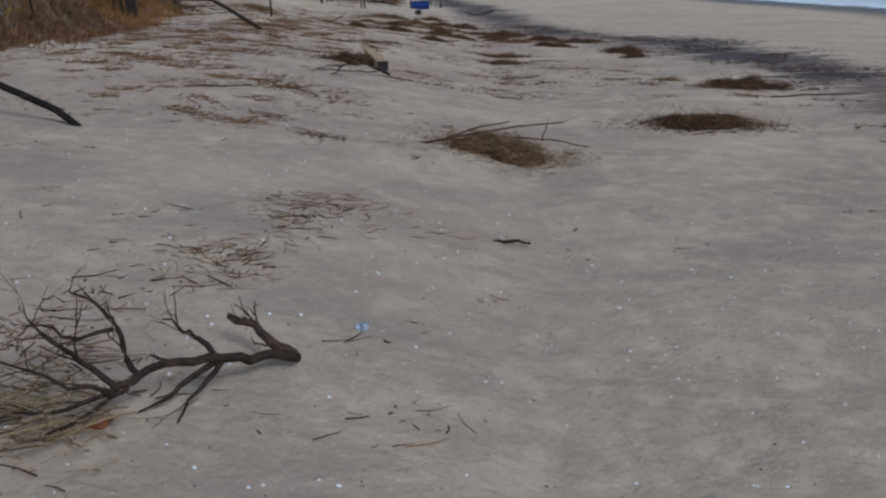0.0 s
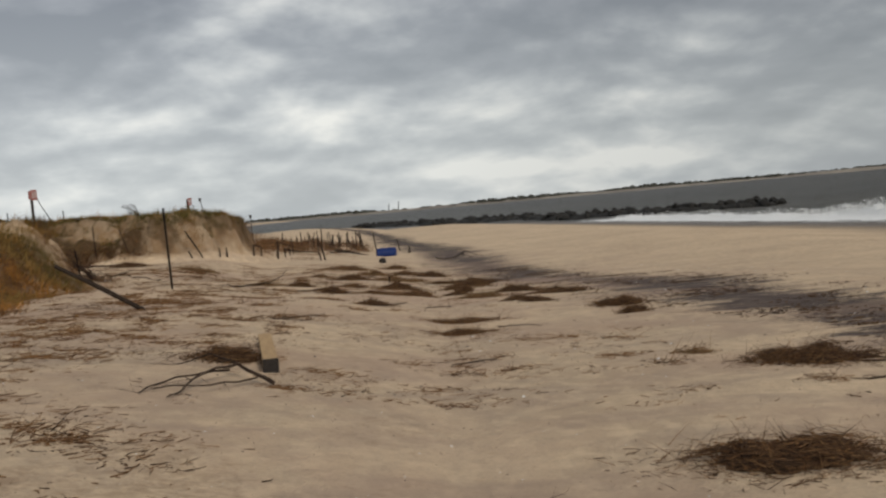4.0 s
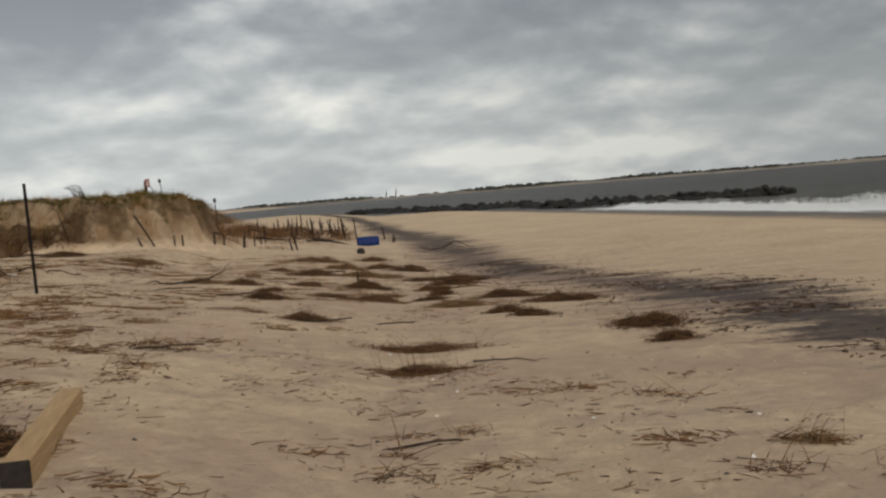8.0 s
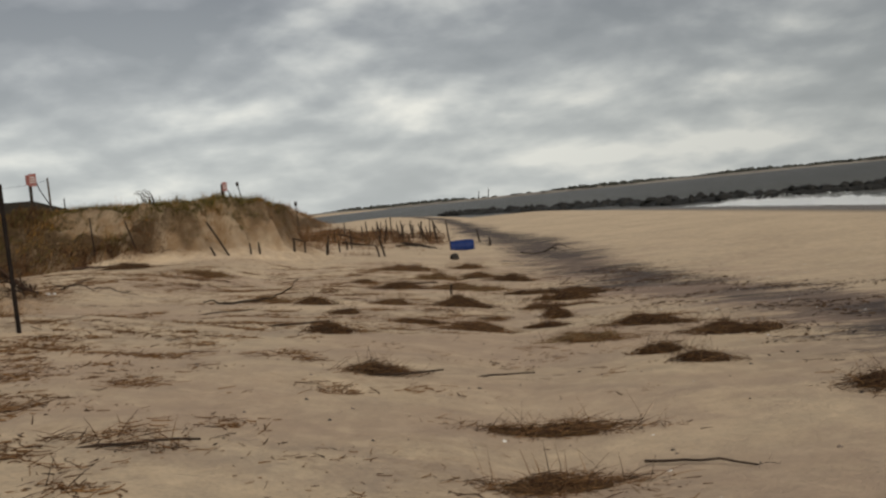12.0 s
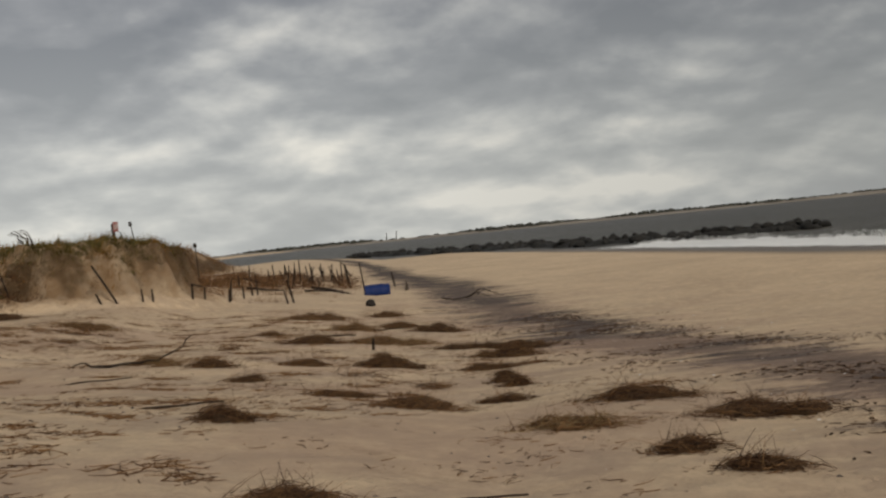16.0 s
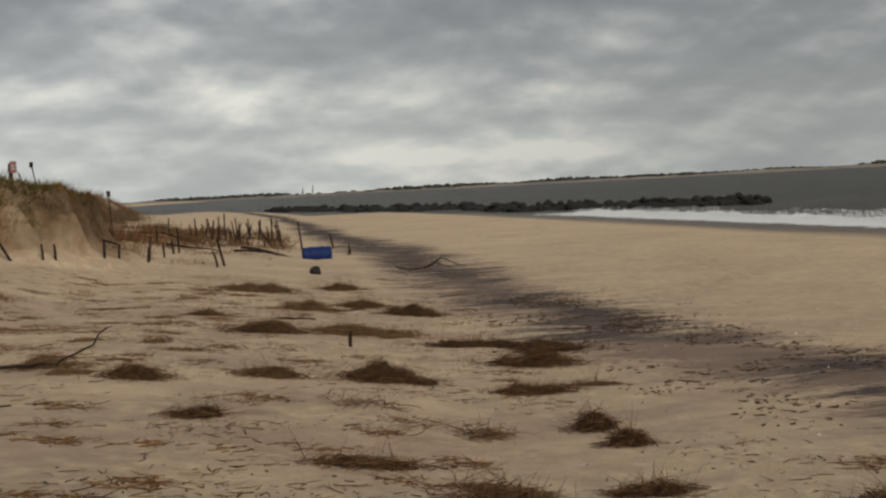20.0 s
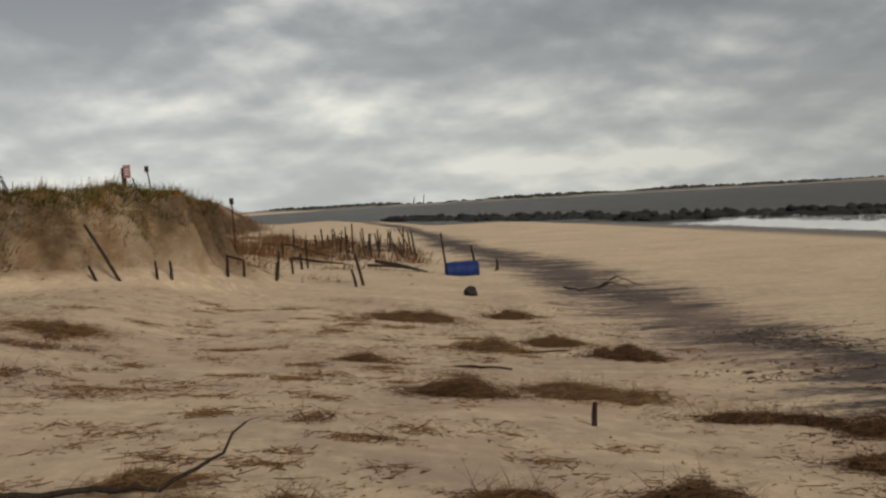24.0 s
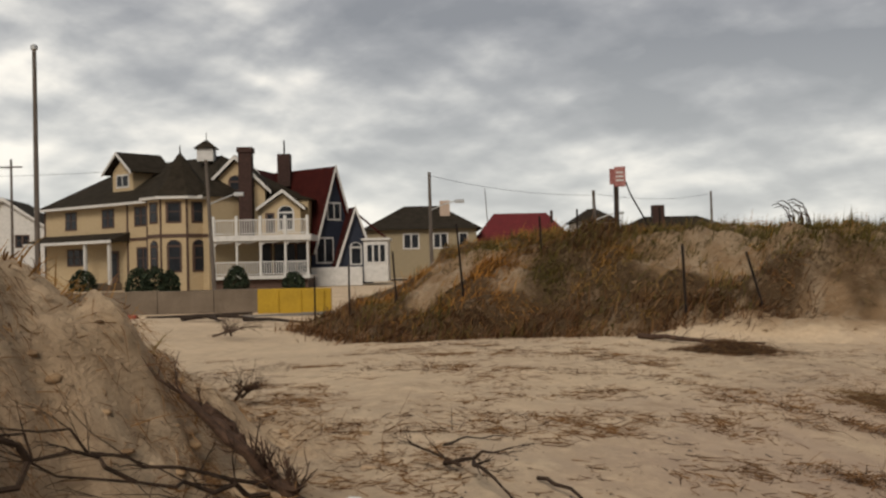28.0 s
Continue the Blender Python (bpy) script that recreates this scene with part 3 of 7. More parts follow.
def far_shore():
    rng = random.Random(4)
    top = thing("far_shore", 300, 1400, SEA_LEVEL, "low sandy spit with dark scrub across the inlet", "far shore", kind="structure")
    xs = np.linspace(-500, 2200, 280)
    verts, faces = [], []
    for i, x in enumerate(xs):
        y = 1500 - 0.30 * x + 30 * float(hills(x, 0, 160, 71))
        h = 3.4 + 0.9 * float(hills(x, 3, 60, 72))
        for dy, dz in ((0, -1.0), (6, h * 0.5), (30, h), (120, h), (140, -1)):
            verts.append((x - 300, y + dy - 1400, dz))
    for i in range(len(xs) - 1):
        for k in range(4):
            a = i * 5 + k
            faces.append((a, a + 5, a + 6, a + 1))
    ob = raw("sand_spit", verts, faces, FAR_SAND, True)
    ob.parent = top
    verts, faces = [], []
    for x in np.arange(-500, 2200, 3.0):
        y = 1500 - 0.30 * x + 45
        big = max(0.0, float(hills(x, 9, 70, 73)) + 0.35)
        if rng.random() > 0.30 + big:
            continue
        for _ in range(2):
            h, w = (1.2 + 5.0 * big * rng.random() ** 0.7) * (1.5 if -40 < x < 60 else 1), rng.uniform(3, 7)
            b = len(verts)
            cx, cy = x + rng.uniform(-4, 4) - 300, y + rng.uniform(-12, 30) - 1400
            for k in range(6):
                a = 2 * math.pi * k / 6
                verts.append((cx + w * math.cos(a), cy + w * math.sin(a), 2.6))
                verts.append((cx + 0.65 * w * math.cos(a + 0.3), cy + 0.65 * w * math.sin(a + 0.3), 2.8 + h * rng.uniform(0.55, 0.85)))
            verts.append((cx, cy, 2.8 + h))
            for k in range(6):
                n = (k + 1) % 6
                faces += [(b + 2 * k, b + 2 * n, b + 2 * n + 1, b + 2 * k + 1), (b + 2 * k + 1, b + 2 * n + 1, b + 12)]
    for mx, mh in ((-17, 9.0), (-3, 11.0)):
        part("mast", tube(bmesh.new(), [(mx - 300, 115, 2), (mx - 300 + 1.5, 115, mh + 4)], [0.9, 0.5], 5), FAR_SCRUB, top)
    ob = raw("scrub", verts, faces, FAR_SCRUB)
    ob.parent = top
    tagged(ob, kind="stuff")


far_shore()


def rock_mesh(seed):
    rng = random.Random(seed)
    bm = bmesh.new()
    bmesh.ops.create_icosphere(bm, subdivisions=2, radius=0.5)
    ax = Vector((rng.uniform(0.8, 1.5), rng.uniform(0.7, 1.1), rng.uniform(0.55, 0.9)))
    cuts = [(Vector((rng.uniform(-1, 1), rng.uniform(-1, 1), rng.uniform(-1, 1))).normalized(), rng.uniform(0.28, 0.42)) for _ in range(7)]
    for v in bm.verts:
        for n, d in cuts:
            over = v.co.dot(n) - d
            if over > 0:
                v.co -= n * over * 0.9
        v.co = Vector((v.co.x * ax.x, v.co.y * ax.y, v.co.z * ax.z)) * (1 + 0.05 * noise.noise(v.co * 5))
    me = bpy.data.meshes.new("rock")
    bm.to_mesh(me)
    bm.free()
    me.materials.append(ROCK)
    return me


def jetty():
    rng = random.Random(12)
    top = thing("rock_jetty", 8, 108, SEA_LEVEL, "dark boulder jetty running out into the surf", "jetty")
    shapes = [rock_mesh(100 + k) for k in range(9)]
    line = [Vector(p) for p in ((35.5, 96), (27.5, 101), (20.5, 112), (12, 140), (-7, 196))]
    runs = [(q - p).length for p, q in zip(line, line[1:])]

    def along(k):
        s = k * sum(runs)
        for p, q, l in zip(line, line[1:], runs):
            if s <= l:
                return p.lerp(q, s / l), (q - p).normalized().orthogonal()
            s -= l
        return line[-1], (line[-1] - line[-2]).normalized().orthogonal()

    count = 298
    for i in range(count):
        p, n = along(((i + rng.random()) / count) ** 1.25)
        side = rng.uniform(-2.2, 2.2)
        size = rng.uniform(0.6, 1.35)
        top_z = 0.62 * (1 - (side / 2.9) ** 2) - 0.05
        ob = new("boulder", shapes[rng.randrange(9)])
        ob.parent = top
        q = p + n * side
        ob.matrix_basis = Matrix.Translation((q.x - 8, q.y - 108, top_z - 0.25 * size + rng.uniform(-0.2, 0.3))) @ Euler((rng.uniform(-0.4, 0.4), rng.uniform(-0.4, 0.4), rng.uniform(0, 6.28))).to_matrix().to_4x4() @ Matrix.Scale(size, 4)
    verts, faces = [], []
    for i in range(90):
        p, n = along(i / 89)
        for s, z in ((-3.2, -0.8), (-1.5, 0.25), (1.5, 0.25), (3.2, -0.8)):
            q = p + n * s
            verts.append((q.x - 8, q.y - 108, z + 0.3 * rng.random()))
    for i in range(89):
        for k in range(3):
            c = i * 4 + k
            faces.append((c, c + 1, c + 5, c + 4))
    core = raw("rubble_core", verts, faces, ROCK)
    core.parent = top


jetty()


# ---- wrack on the sand: place, half width, half depth, height, turn ----
DARK_MATS_A = [
    (2.9, 7.53, 0.63, 0.39, 0.06, -16),
    (4.23, 10.64, 0.55, 0.34, 0.09, -18),
    (-1.12, 11.48, 0.37, 0.23, 0.12, 15),
    (3.76, 16.65, 0.38, 0.24, 0.09, -17),
    (3.73, 15.57, 0.2, 0.12, 0.06, -20),
    (0.13, 17.79, 0.26, 0.16, 0.08, 6),
    (-0.65, 20.4, 0.22, 0.14, 0.09, 10),
    (2.78, 21.55, 0.47, 0.23, 0.03, -12),
    (3.42, 20.16, 0.46, 0.29, 0.06, -18),
    (2.5, 19.07, 0.22, 0.14, 0.08, -14),
    (2.75, 18.32, 0.23, 0.14, 0.08, -18),
    (2.3, 28.63, 0.51, 0.32, 0.21, -11),
    (1.72, 30.65, 0.53, 0.18, 0.03, -7),
    (0.48, 27.35, 0.47, 0.29, 0.14, -3),
    (1.84, 26.56, 0.36, 0.22, 0.04, -11),
    (1.86, 24.43, 0.17, 0.11, 0.14, -14),
]
DARK_MATS_B = [
    (2.15, 30.5, 0.62, 0.13, 0.07, -32), (2.75, 29.95, 0.42, 0.26, 0.14, -20),
    (1.91, 23.72, 0.15, 0.09, 0.09, -16),
    (-0.92, 31.15, 0.53, 0.33, 0.1, 3),
    (1.42, 34.94, 0.51, 0.32, 0.16, -4),
    (-1.88, 26.62, 0.31, 0.19, 0.05, 9),
    (-1.15, 24.73, 0.2, 0.12, 0.03, 7),
    (1.64, 22.38, 0.23, 0.1, 0.03, -17),
    (-8.57, 36.76, 0.66, 0.41, 0.13, 24),
]
STRAW_MATS_A = [
    (3.45, 11.56, 0.14, 0.08, 0.03, -21),
    (1.41, 16.15, 0.5, 0.13, 0.03, -1),
    (1.34, 14.99, 0.37, 0.13, 0.03, -1),
    (1.98, 20.31, 0.38, 0.21, 0.03, -8),
    (0.84, 22.07, 0.37, 0.23, 0.03, 0),
    (2.48, 26.68, 0.22, 0.11, 0.03, -14),
    (-0.4, 35.09, 0.49, 0.3, 0.15, 0),
    (0.62, 36.12, 0.47, 0.29, 0.14, -2),
    (0.3, 39.77, 0.46, 0.29, 0.17, -1),
    (0.55, 31.53, 0.71, 0.42, 0.04, -2),
    (-1.5, 38.72, 0.82, 0.51, 0.05, 3),
    (-0.69, 27.23, 0.36, 0.17, 0.03, 2),
    (-2.5, 26.77, 0.19, 0.12, 0.11, 13),
    (0.06, 23.06, 0.36, 0.1, 0.03, -1),
    (0.77, 22.5, 0.2, 0.1, 0.03, -9),
    (-5.79, 34.22, 0.56, 0.35, 0.09, 19),
]
STRAW_MATS_B = [
    (-1.99, 33.57, 0.27, 0.17, 0.04, 3),
    (0.19, 31.74, 0.49, 0.22, 0.03, -7),
    (-2.85, 27.15, 0.28, 0.17, 0.04, 16),
]
LOOSE_REEDS = [
    (4.02, 9.57, 0.28, 0.17, 0.03, -19),
    (-1.73, 8.08, 0.33, 0.36, 0.03, 15),
    (3.03, 11.01, 0.27, 0.15, 0.03, -19),
    (1.44, 11.74, 0.5, 0.32, 0.03, -1),
    (1.31, 12.35, 0.3, 0.16, 0.03, -3),
    (-1.23, 15.03, 0.43, 0.47, 0.04, 21),
    (-1.01, 13.85, 0.27, 0.29, 0.03, 16),
    (-2.78, 14.82, 0.38, 0.42, 0.09, 19),
    (2.97, 13.2, 0.17, 0.15, 0.03, -13),
    (-1.04, 15.1, 0.25, 0.28, 0.05, 14),
    (0.97, 24.6, 0.26, 0.26, 0.03, -8),
    (-1.6, 28.77, 0.34, 0.12, 0.03, 3),
    (-8.05, 29.57, 0.69, 0.71, 0.03, 44),
    (-10.43, 32.73, 0.44, 0.48, 0.06, 41),
]
TANGLES = [
    (-2.12, 29.32, 0.22, 0.14, 0.05, 6),
    (0.22, 25.5, 0.17, 0.11, 0.05, -5),
    (1.02, 24.43, 0.27, 0.13, 0.03, -13),
    (-5.99, 32.87, 0.65, 0.4, 0.12, 21),
    (-5.25, 31.13, 0.46, 0.29, 0.34, 19),
    (-5.79, 33.61, 0.34, 0.21, 0.13, 17),
]


def mat_of(name, *colors):
    """Tangled fibres felted together: fine streaks of several browns."""
    m = Mat(name, 0.85, 0, 0.15)
    streak = m.math("ADD", m.math("MULTIPLY", m.noise(34, 6, 0.75, (0.35, 1.5, 1.5), 1.6), 0.6), m.math("MULTIPLY", m.noise(90, 4, 0.7, (1.4, 0.5, 1), 0.8), 0.4))
    c = m.ramp(streak, (0.36, colors[0]), (0.50, colors[1]), (0.64, colors[2]))
    c = m.mix(m.ramp(m.noise(4.5, 4, 0.6), (0.45, 0.0), (0.62, 0.55)), c, colors[3])
    return m.done(c, streak, 1.0, 0.03)


DARK_FELT = mat_of("felted_wrack", (0.014, 0.008, 0.005), (0.045, 0.026, 0.014), (0.11, 0.063, 0.031), (0.058, 0.034, 0.016))
STRAW_FELT = mat_of("felted_straw", (0.03, 0.016, 0.008), (0.09, 0.05, 0.024), (0.20, 0.12, 0.058), (0.13, 0.078, 0.038))


def heap(name, x, y, rx, ry, high, turn, form, seed, label, category, group, felt, mats):
    """Stranded stems: a felted mound with an uneven edge where there is one, and loose straws over and round it."""
    rng = random.Random(seed)
    turn += rng.uniform(-9, 9)
    z0 = on(x, y)
    high = max(high, 0.22 * ry + 0.035) if felt else high
    rx, ry = rx * 1.12, ry * 1.1
    top = thing(name, x, y, z0, label, category, group, turn)
    ca, sa = math.cos(math.radians(turn)), math.sin(math.radians(turn))
    bays = [(rng.uniform(0.08, 0.26) / (1 + 0.35 * k), k + 2, rng.uniform(0, 6.28)) for k in range(5)]

    def reach(a):
        return 0.92 + sum(w * math.sin(n * a + p) for w, n, p in bays)

    def rise(u, v):
        a, q = math.atan2(v / ry, u / rx), math.hypot(u / rx, v / ry)
        k = q / reach(a)
        if k >= 1:
            return 0.0
        bump = 0.5 + 1.1 * noise.noise(Vector((u * 4.2, v * 4.2, seed * 1.7))) + 0.35 * noise.noise(Vector((u * 14, v * 14, seed)))
        return 0.78 * high * (1 - k * k) * max(0.25, bump + 0.4)

    def world(u, v):
        return on(x + u * ca - v * sa, y + u * sa + v * ca) - z0

    if felt:
        rings, seg = 9, 30
        verts, faces = [(0, 0, rise(0, 0))], []
        for j in range(1, rings + 1):
            for i in range(seg):
                a = 2 * math.pi * i / seg
                k = (j / rings) ** 0.85 * 1.0
                q = k * reach(a) * 0.74 * (1 + (0.22 * noise.noise(Vector((i * 2.1, seed, 0.3))) if j > 6 else 0))
                u, v = q * rx * math.cos(a), q * ry * math.sin(a)
                h = rise(u, v) * 0.72 + 0.03 * noise.noise(Vector((u * 22, v * 22, seed))) + 0.014 * noise.noise(Vector((u * 55, v * 55, seed))) if j < rings else -0.03
                verts.append((u, v, h + world(u, v)))
        verts[0] = (0, 0, verts[0][2] * 0.9)
        faces += [(0, 1 + i, 1 + (i + 1) % seg) for i in range(seg)]
        for j in range(rings - 1):
            for i in range(seg):
                a, b = 1 + j * seg + i, 1 + j * seg + (i + 1) % seg
                faces.append((a, a + seg, b + seg, b))
        raw("matted_core", verts, faces, felt, False).parent = top
    area = max(0.02, rx * ry)
    count = {"dark": min(2600, 320 + int(9800 * area)), "straw": min(2200, 260 + int(7600 * area)), "loose": min(260, 36 + int(420 * area)), "tangle": min(420, 90 + int(1100 * area))}[form]
    spread = {"dark": 0.47, "straw": 0.52, "loose": 0.62, "tangle": 0.6}[form]
    knots = [(rng.gauss(0, 0.5) * rx, rng.gauss(0, 0.5) * ry) for _ in range(max(4, int(9 * math.sqrt(area) * 2)))]
    for mat, share, part_name in ((mats[0], 0.62, "stem_litter"), (mats[1], 0.38, "straw_litter")):
        roots, dirs, lens, wids = [], [], [], []
        for _ in range(int(count * share)):
            if form in ("loose", "tangle"):
                a, b = rng.choice(knots)
                u, v = a + rng.gauss(0, 0.08), b + rng.gauss(0, 0.06)
            else:
                u, v = rng.gauss(0, spread) * rx, rng.gauss(0, spread) * ry
            h = rise(u, v) if felt else 0.0
            a = rng.uniform(0, 6.283)
            l = (0.04 + 0.24 * rng.random() ** 2.4) * (1.25 if form in ("loose", "tangle") else 1.0)
            if form == "tangle":
                tilt = rng.gauss(0.25, 0.35)
            else:
                tilt = rng.gauss(0.06, 0.2) if rng.random() < 0.93 else rng.uniform(0.4, 1.2)
            d = (math.cos(a) * math.cos(tilt), 0.55 * math.sin(a) * math.cos(tilt), math.sin(tilt))
            k = 0.5 if form != "tangle" else 0.1
            roots.append((u - d[0] * l * k, v - d[1] * l * k, world(u, v) + h * rng.uniform(0.8, 1.12) + 0.008 + (0.05 * rng.random() if form == "tangle" else 0)))
            dirs.append(d)
            lens.append(l)
            wids.append(rng.uniform(0.0032, 0.0072) * (1.35 if form in ("loose", "tangle") else 1.0))
        ob = raw(part_name, *blades(roots, dirs, lens, wids, rng, 0.15 if form != "tangle" else 0.45, True, 2), mat)
        ob.parent = top
        tagged(ob, kind="stuff")
    return top


for i, row in enumerate(DARK_MATS_A + DARK_MATS_B):
    heap("seaweed_heap", *row, "dark", 300 + i, "dark brown matted seaweed heap stranded on sand", "seaweed", "stranded heaps on the beach", DARK_FELT, (WRACK, STRAW))
for i, row in enumerate(STRAW_MATS_A + STRAW_MATS_B):
    heap("reed_heap", *row, "straw", 400 + i, "brown mat of broken reed stems lying on sand", "reed debris", "stranded heaps on the beach", STRAW_FELT if row[2] * row[3] > 0.03 else None, (STRAW, WRACK if i % 3 else PALE_REED))
for i, row in enumerate(LOOSE_REEDS):
    heap("reed_litter", *row, "loose", 500 + i, "loose patch of scattered brown reed stems", "reed debris", "loose reed patches", None, (STRAW, WRACK))
for i, row in enumerate(TANGLES):
    heap("root_tangle", *row, "tangle", 560 + i, "springy tangle of brown roots and stems on sand", "roots", "root tangles on the beach", None, (BRUSH, WRACK))


# ---- branches and driftwood ----


def limb(bm, path, r0, r1, rng, twigs=0, reach=0.3, sides=6, wander=0.02):
    """A bent tapering limb with side twigs."""
    pts = []
    p = [Vector(q) for q in path]
    for a, b in zip(p, p[1:]):
        for k in range(3):
            pts.append(a.lerp(b, k / 3) + (Vector((rng.gauss(0, 1), rng.gauss(0, 1), rng.gauss(0, 1))) * wander * ((k > 0) * 1.0)))
    pts.append(p[-1])
    n = len(pts)
    tube(bm, pts, [r0 + (r1 - r0) * i / (n - 1) for i in range(n)], sides)
    for _ in range(twigs):
        i = rng.randrange(n // 4, n)
        d = (pts[min(i + 1, n - 1)] - pts[i - 1]).normalized()
        d = (d + Vector((rng.uniform(-1, 1), rng.uniform(-1, 1), rng.uniform(-0.35, 0.7))) * 0.8).normalized()
        l = reach * rng.uniform(0.4, 1.1)
        q = pts[i]
        r = min(0.008, max(0.0025, 0.42 * (r0 + (r1 - r0) * i / (n - 1))))
        tp = [q]
        for s in range(4):
            d = (d + Vector((rng.uniform(-1, 1), rng.uniform(-1, 1), rng.uniform(-0.7, 0.6))) * 0.3).normalized()
            tp.append(tp[-1] + d * l / 4)
        tube(bm, tp, [r, r * 0.8, r * 0.6, r * 0.45, r * 0.3], 4)
        for _ in range(2):
            s = rng.randrange(1, 4)
            d2 = (tp[s + 1] - tp[s]).normalized() + Vector((rng.uniform(-1, 1), rng.uniform(-1, 1), rng.uniform(-0.6, 0.6))) * 0.7
            tube(bm, [tp[s], tp[s] + d2.normalized() * l * 0.3, tp[s] + d2.normalized() * l * 0.5 + Vector((0, 0, rng.uniform(-0.05, 0.04)))], [r * 0.5, r * 0.35, r * 0.2], 3)
    return bm


def local(path, x, y, z):
    return [(a - x, b - y, c - z) for a, b, c in path]


def bare_branch():
    """The storm-torn branch by the start of the walk."""
    rng = random.Random(31)
    x, y = -0.9, 0.1
    z = on(x, y)
    top = thing("fallen_branch", x, y, z, "dark bare torn tree branch lying on the sand", "branch")
    stem = [(-0.61, 0.42, 0.32), (-0.72, 0.3, 0.38), (-0.84, 0.12, 0.44), (-0.98, -0.01, 0.48), (-1.09, -0.11, 0.47), (-1.17, -0.17, 0.44)]
    part("stem", limb(bmesh.new(), local(stem, x, y, z), 0.022, 0.013, rng, 3, 0.16, 8, 0.006), TWIG, top)
    part("torn_stub", limb(bmesh.new(), local([(-0.62, 0.42, 0.33), (-0.70, 0.38, 0.40), (-0.78, 0.49, 0.44), (-0.89, 0.52, 0.47)], x, y, z), 0.024, 0.014, rng, 6, 0.12, 7, 0.006), BROWN_BARK, top)
    runs = [[(-0.84, 0.12, 0.44), (-0.90, -0.02, 0.38), (-0.96, -0.17, 0.31)], [(-0.86, 0.1, 0.44), (-1.0, -0.06, 0.37), (-1.1, -0.12, 0.34)],
            [(-0.86, 0.12, 0.45), (-0.93, 0.14, 0.51), (-0.97, 0.18, 0.53), (-1.01, 0.15, 0.56), (-1.06, 0.14, 0.59)],
            [(-1.09, -0.11, 0.47), (-1.17, 0.02, 0.52), (-1.2, 0.02, 0.64), (-1.26, 0.04, 0.69), (-1.35, 0.05, 0.73)],
            [(-1.15, -0.16, 0.45), (-1.27, -0.16, 0.55), (-1.35, -0.18, 0.63), (-1.46, -0.08, 0.68)],
            [(-1.17, -0.17, 0.44), (-1.36, -0.22, 0.52), (-1.6, -0.12, 0.56)],
            [(-1.17, -0.17, 0.44), (-1.33, -0.34, 0.44), (-1.59, -0.41, 0.46)], [(-1.12, -0.14, 0.44), (-1.23, -0.28, 0.40), (-1.36, -0.44, 0.38)],
            [(-1.2, 0.02, 0.6), (-1.36, -0.05, 0.6), (-1.52, 0.08, 0.6)]]
    for i, run in enumerate(runs):
        part("side_branch", limb(bmesh.new(), local(run, x, y, z), 0.0135 if i < 5 else 0.0095, 0.0035, rng, (1, 1, 3, 5, 5, 6, 6, 5, 5)[i], 0.22, 5, 0.008), TWIG, top)
    roots, dirs, lens, wids = [], [], [], []
    for _ in range(150):
        u, v = rng.gauss(-1.36, 0.16), rng.gauss(-0.33, 0.14)
        a = rng.uniform(2.2, 4.2)
        roots.append((u - x, v - y, on(u, v) - z + rng.uniform(0.01, 0.09)))
        dirs.append((math.cos(a), math.sin(a), rng.uniform(-0.15, 0.2)))
        lens.append(rng.uniform(0.1, 0.36))
        wids.append(rng.uniform(0.004, 0.009))
    ob = raw("caught_litter", *blades(roots, dirs, lens, wids, rng, 0.1, True), PALE_REED)
    ob.parent = top
    tagged(ob, "pale straw caught in the twigs", kind="stuff")


bare_branch()


def dead_leaf():
    bm = bmesh.new()
    ring = [bm.verts.new((0.05 * math.cos(a) * (1 + 0.2 * math.cos(3 * a)), 0.03 * math.sin(a), 0.012 * math.cos(2 * a) + 0.02)) for a in np.linspace(0, 2 * math.pi, 12, endpoint=False)]
    c = bm.verts.new((0, 0, 0.012))
    for i in range(12):
        bm.faces.new((c, ring[i], ring[(i + 1) % 12]))
    ob = bm_object("fallen_leaf", bm, simple("rust_leaf", (0.16, 0.045, 0.02), (0.28, 0.09, 0.035), 30, 0.7))
    ob.modifiers.new("thick", "SOLIDIFY").thickness = 0.002
    ob.matrix_world = pose(-1.20, -0.27, on(-1.20, -0.27) + 0.0, 8, 10, 40)
    tagged(ob, "rust-brown curled dead leaf beside the branch", "leaf")


dead_leaf()


def small_branch(x, y, runs, seed, label, r=0.016, mat=None, twigs=5, reach=0.25, turn=0.0):
    rng = random.Random(seed)
    top = thing("fallen_branch", x, y, on(x, y), label, "branch", turn=turn)
    for i, run in enumerate(runs):
        path = [(a, b, on(x + a, y + b) - on(x, y) + c) for a, b, c in run]
        part("stem" if i == 0 else "side_branch", limb(bmesh.new(), path, r * (0.8 ** i), r * 0.3, rng, twigs, reach, 6, 0.012), mat or TWIG, top)
    return top


# by the timber
small_branch(-0.88, 10.35, [[(0.36, -0.18, 0.04), (0.0, 0.25, 0.12), (-0.25, 0.42, 0.16), (-0.48, 0.05, 0.1)], [(0.0, 0.25, 0.12), (-0.2, -0.25, 0.1), (-0.32, -1.1, 0.03)],
                          [(-0.05, 0.1, 0.08), (-0.4, -0.4, 0.07), (-0.55, -1.0, 0.02)], [(0.2, 0.0, 0.05), (-0.1, -0.6, 0.06), (-0.5, -0.8, 0.02)]], 41, "dark bare branch half sunk in sand beside a timber", 0.018, None, 4, 0.28)
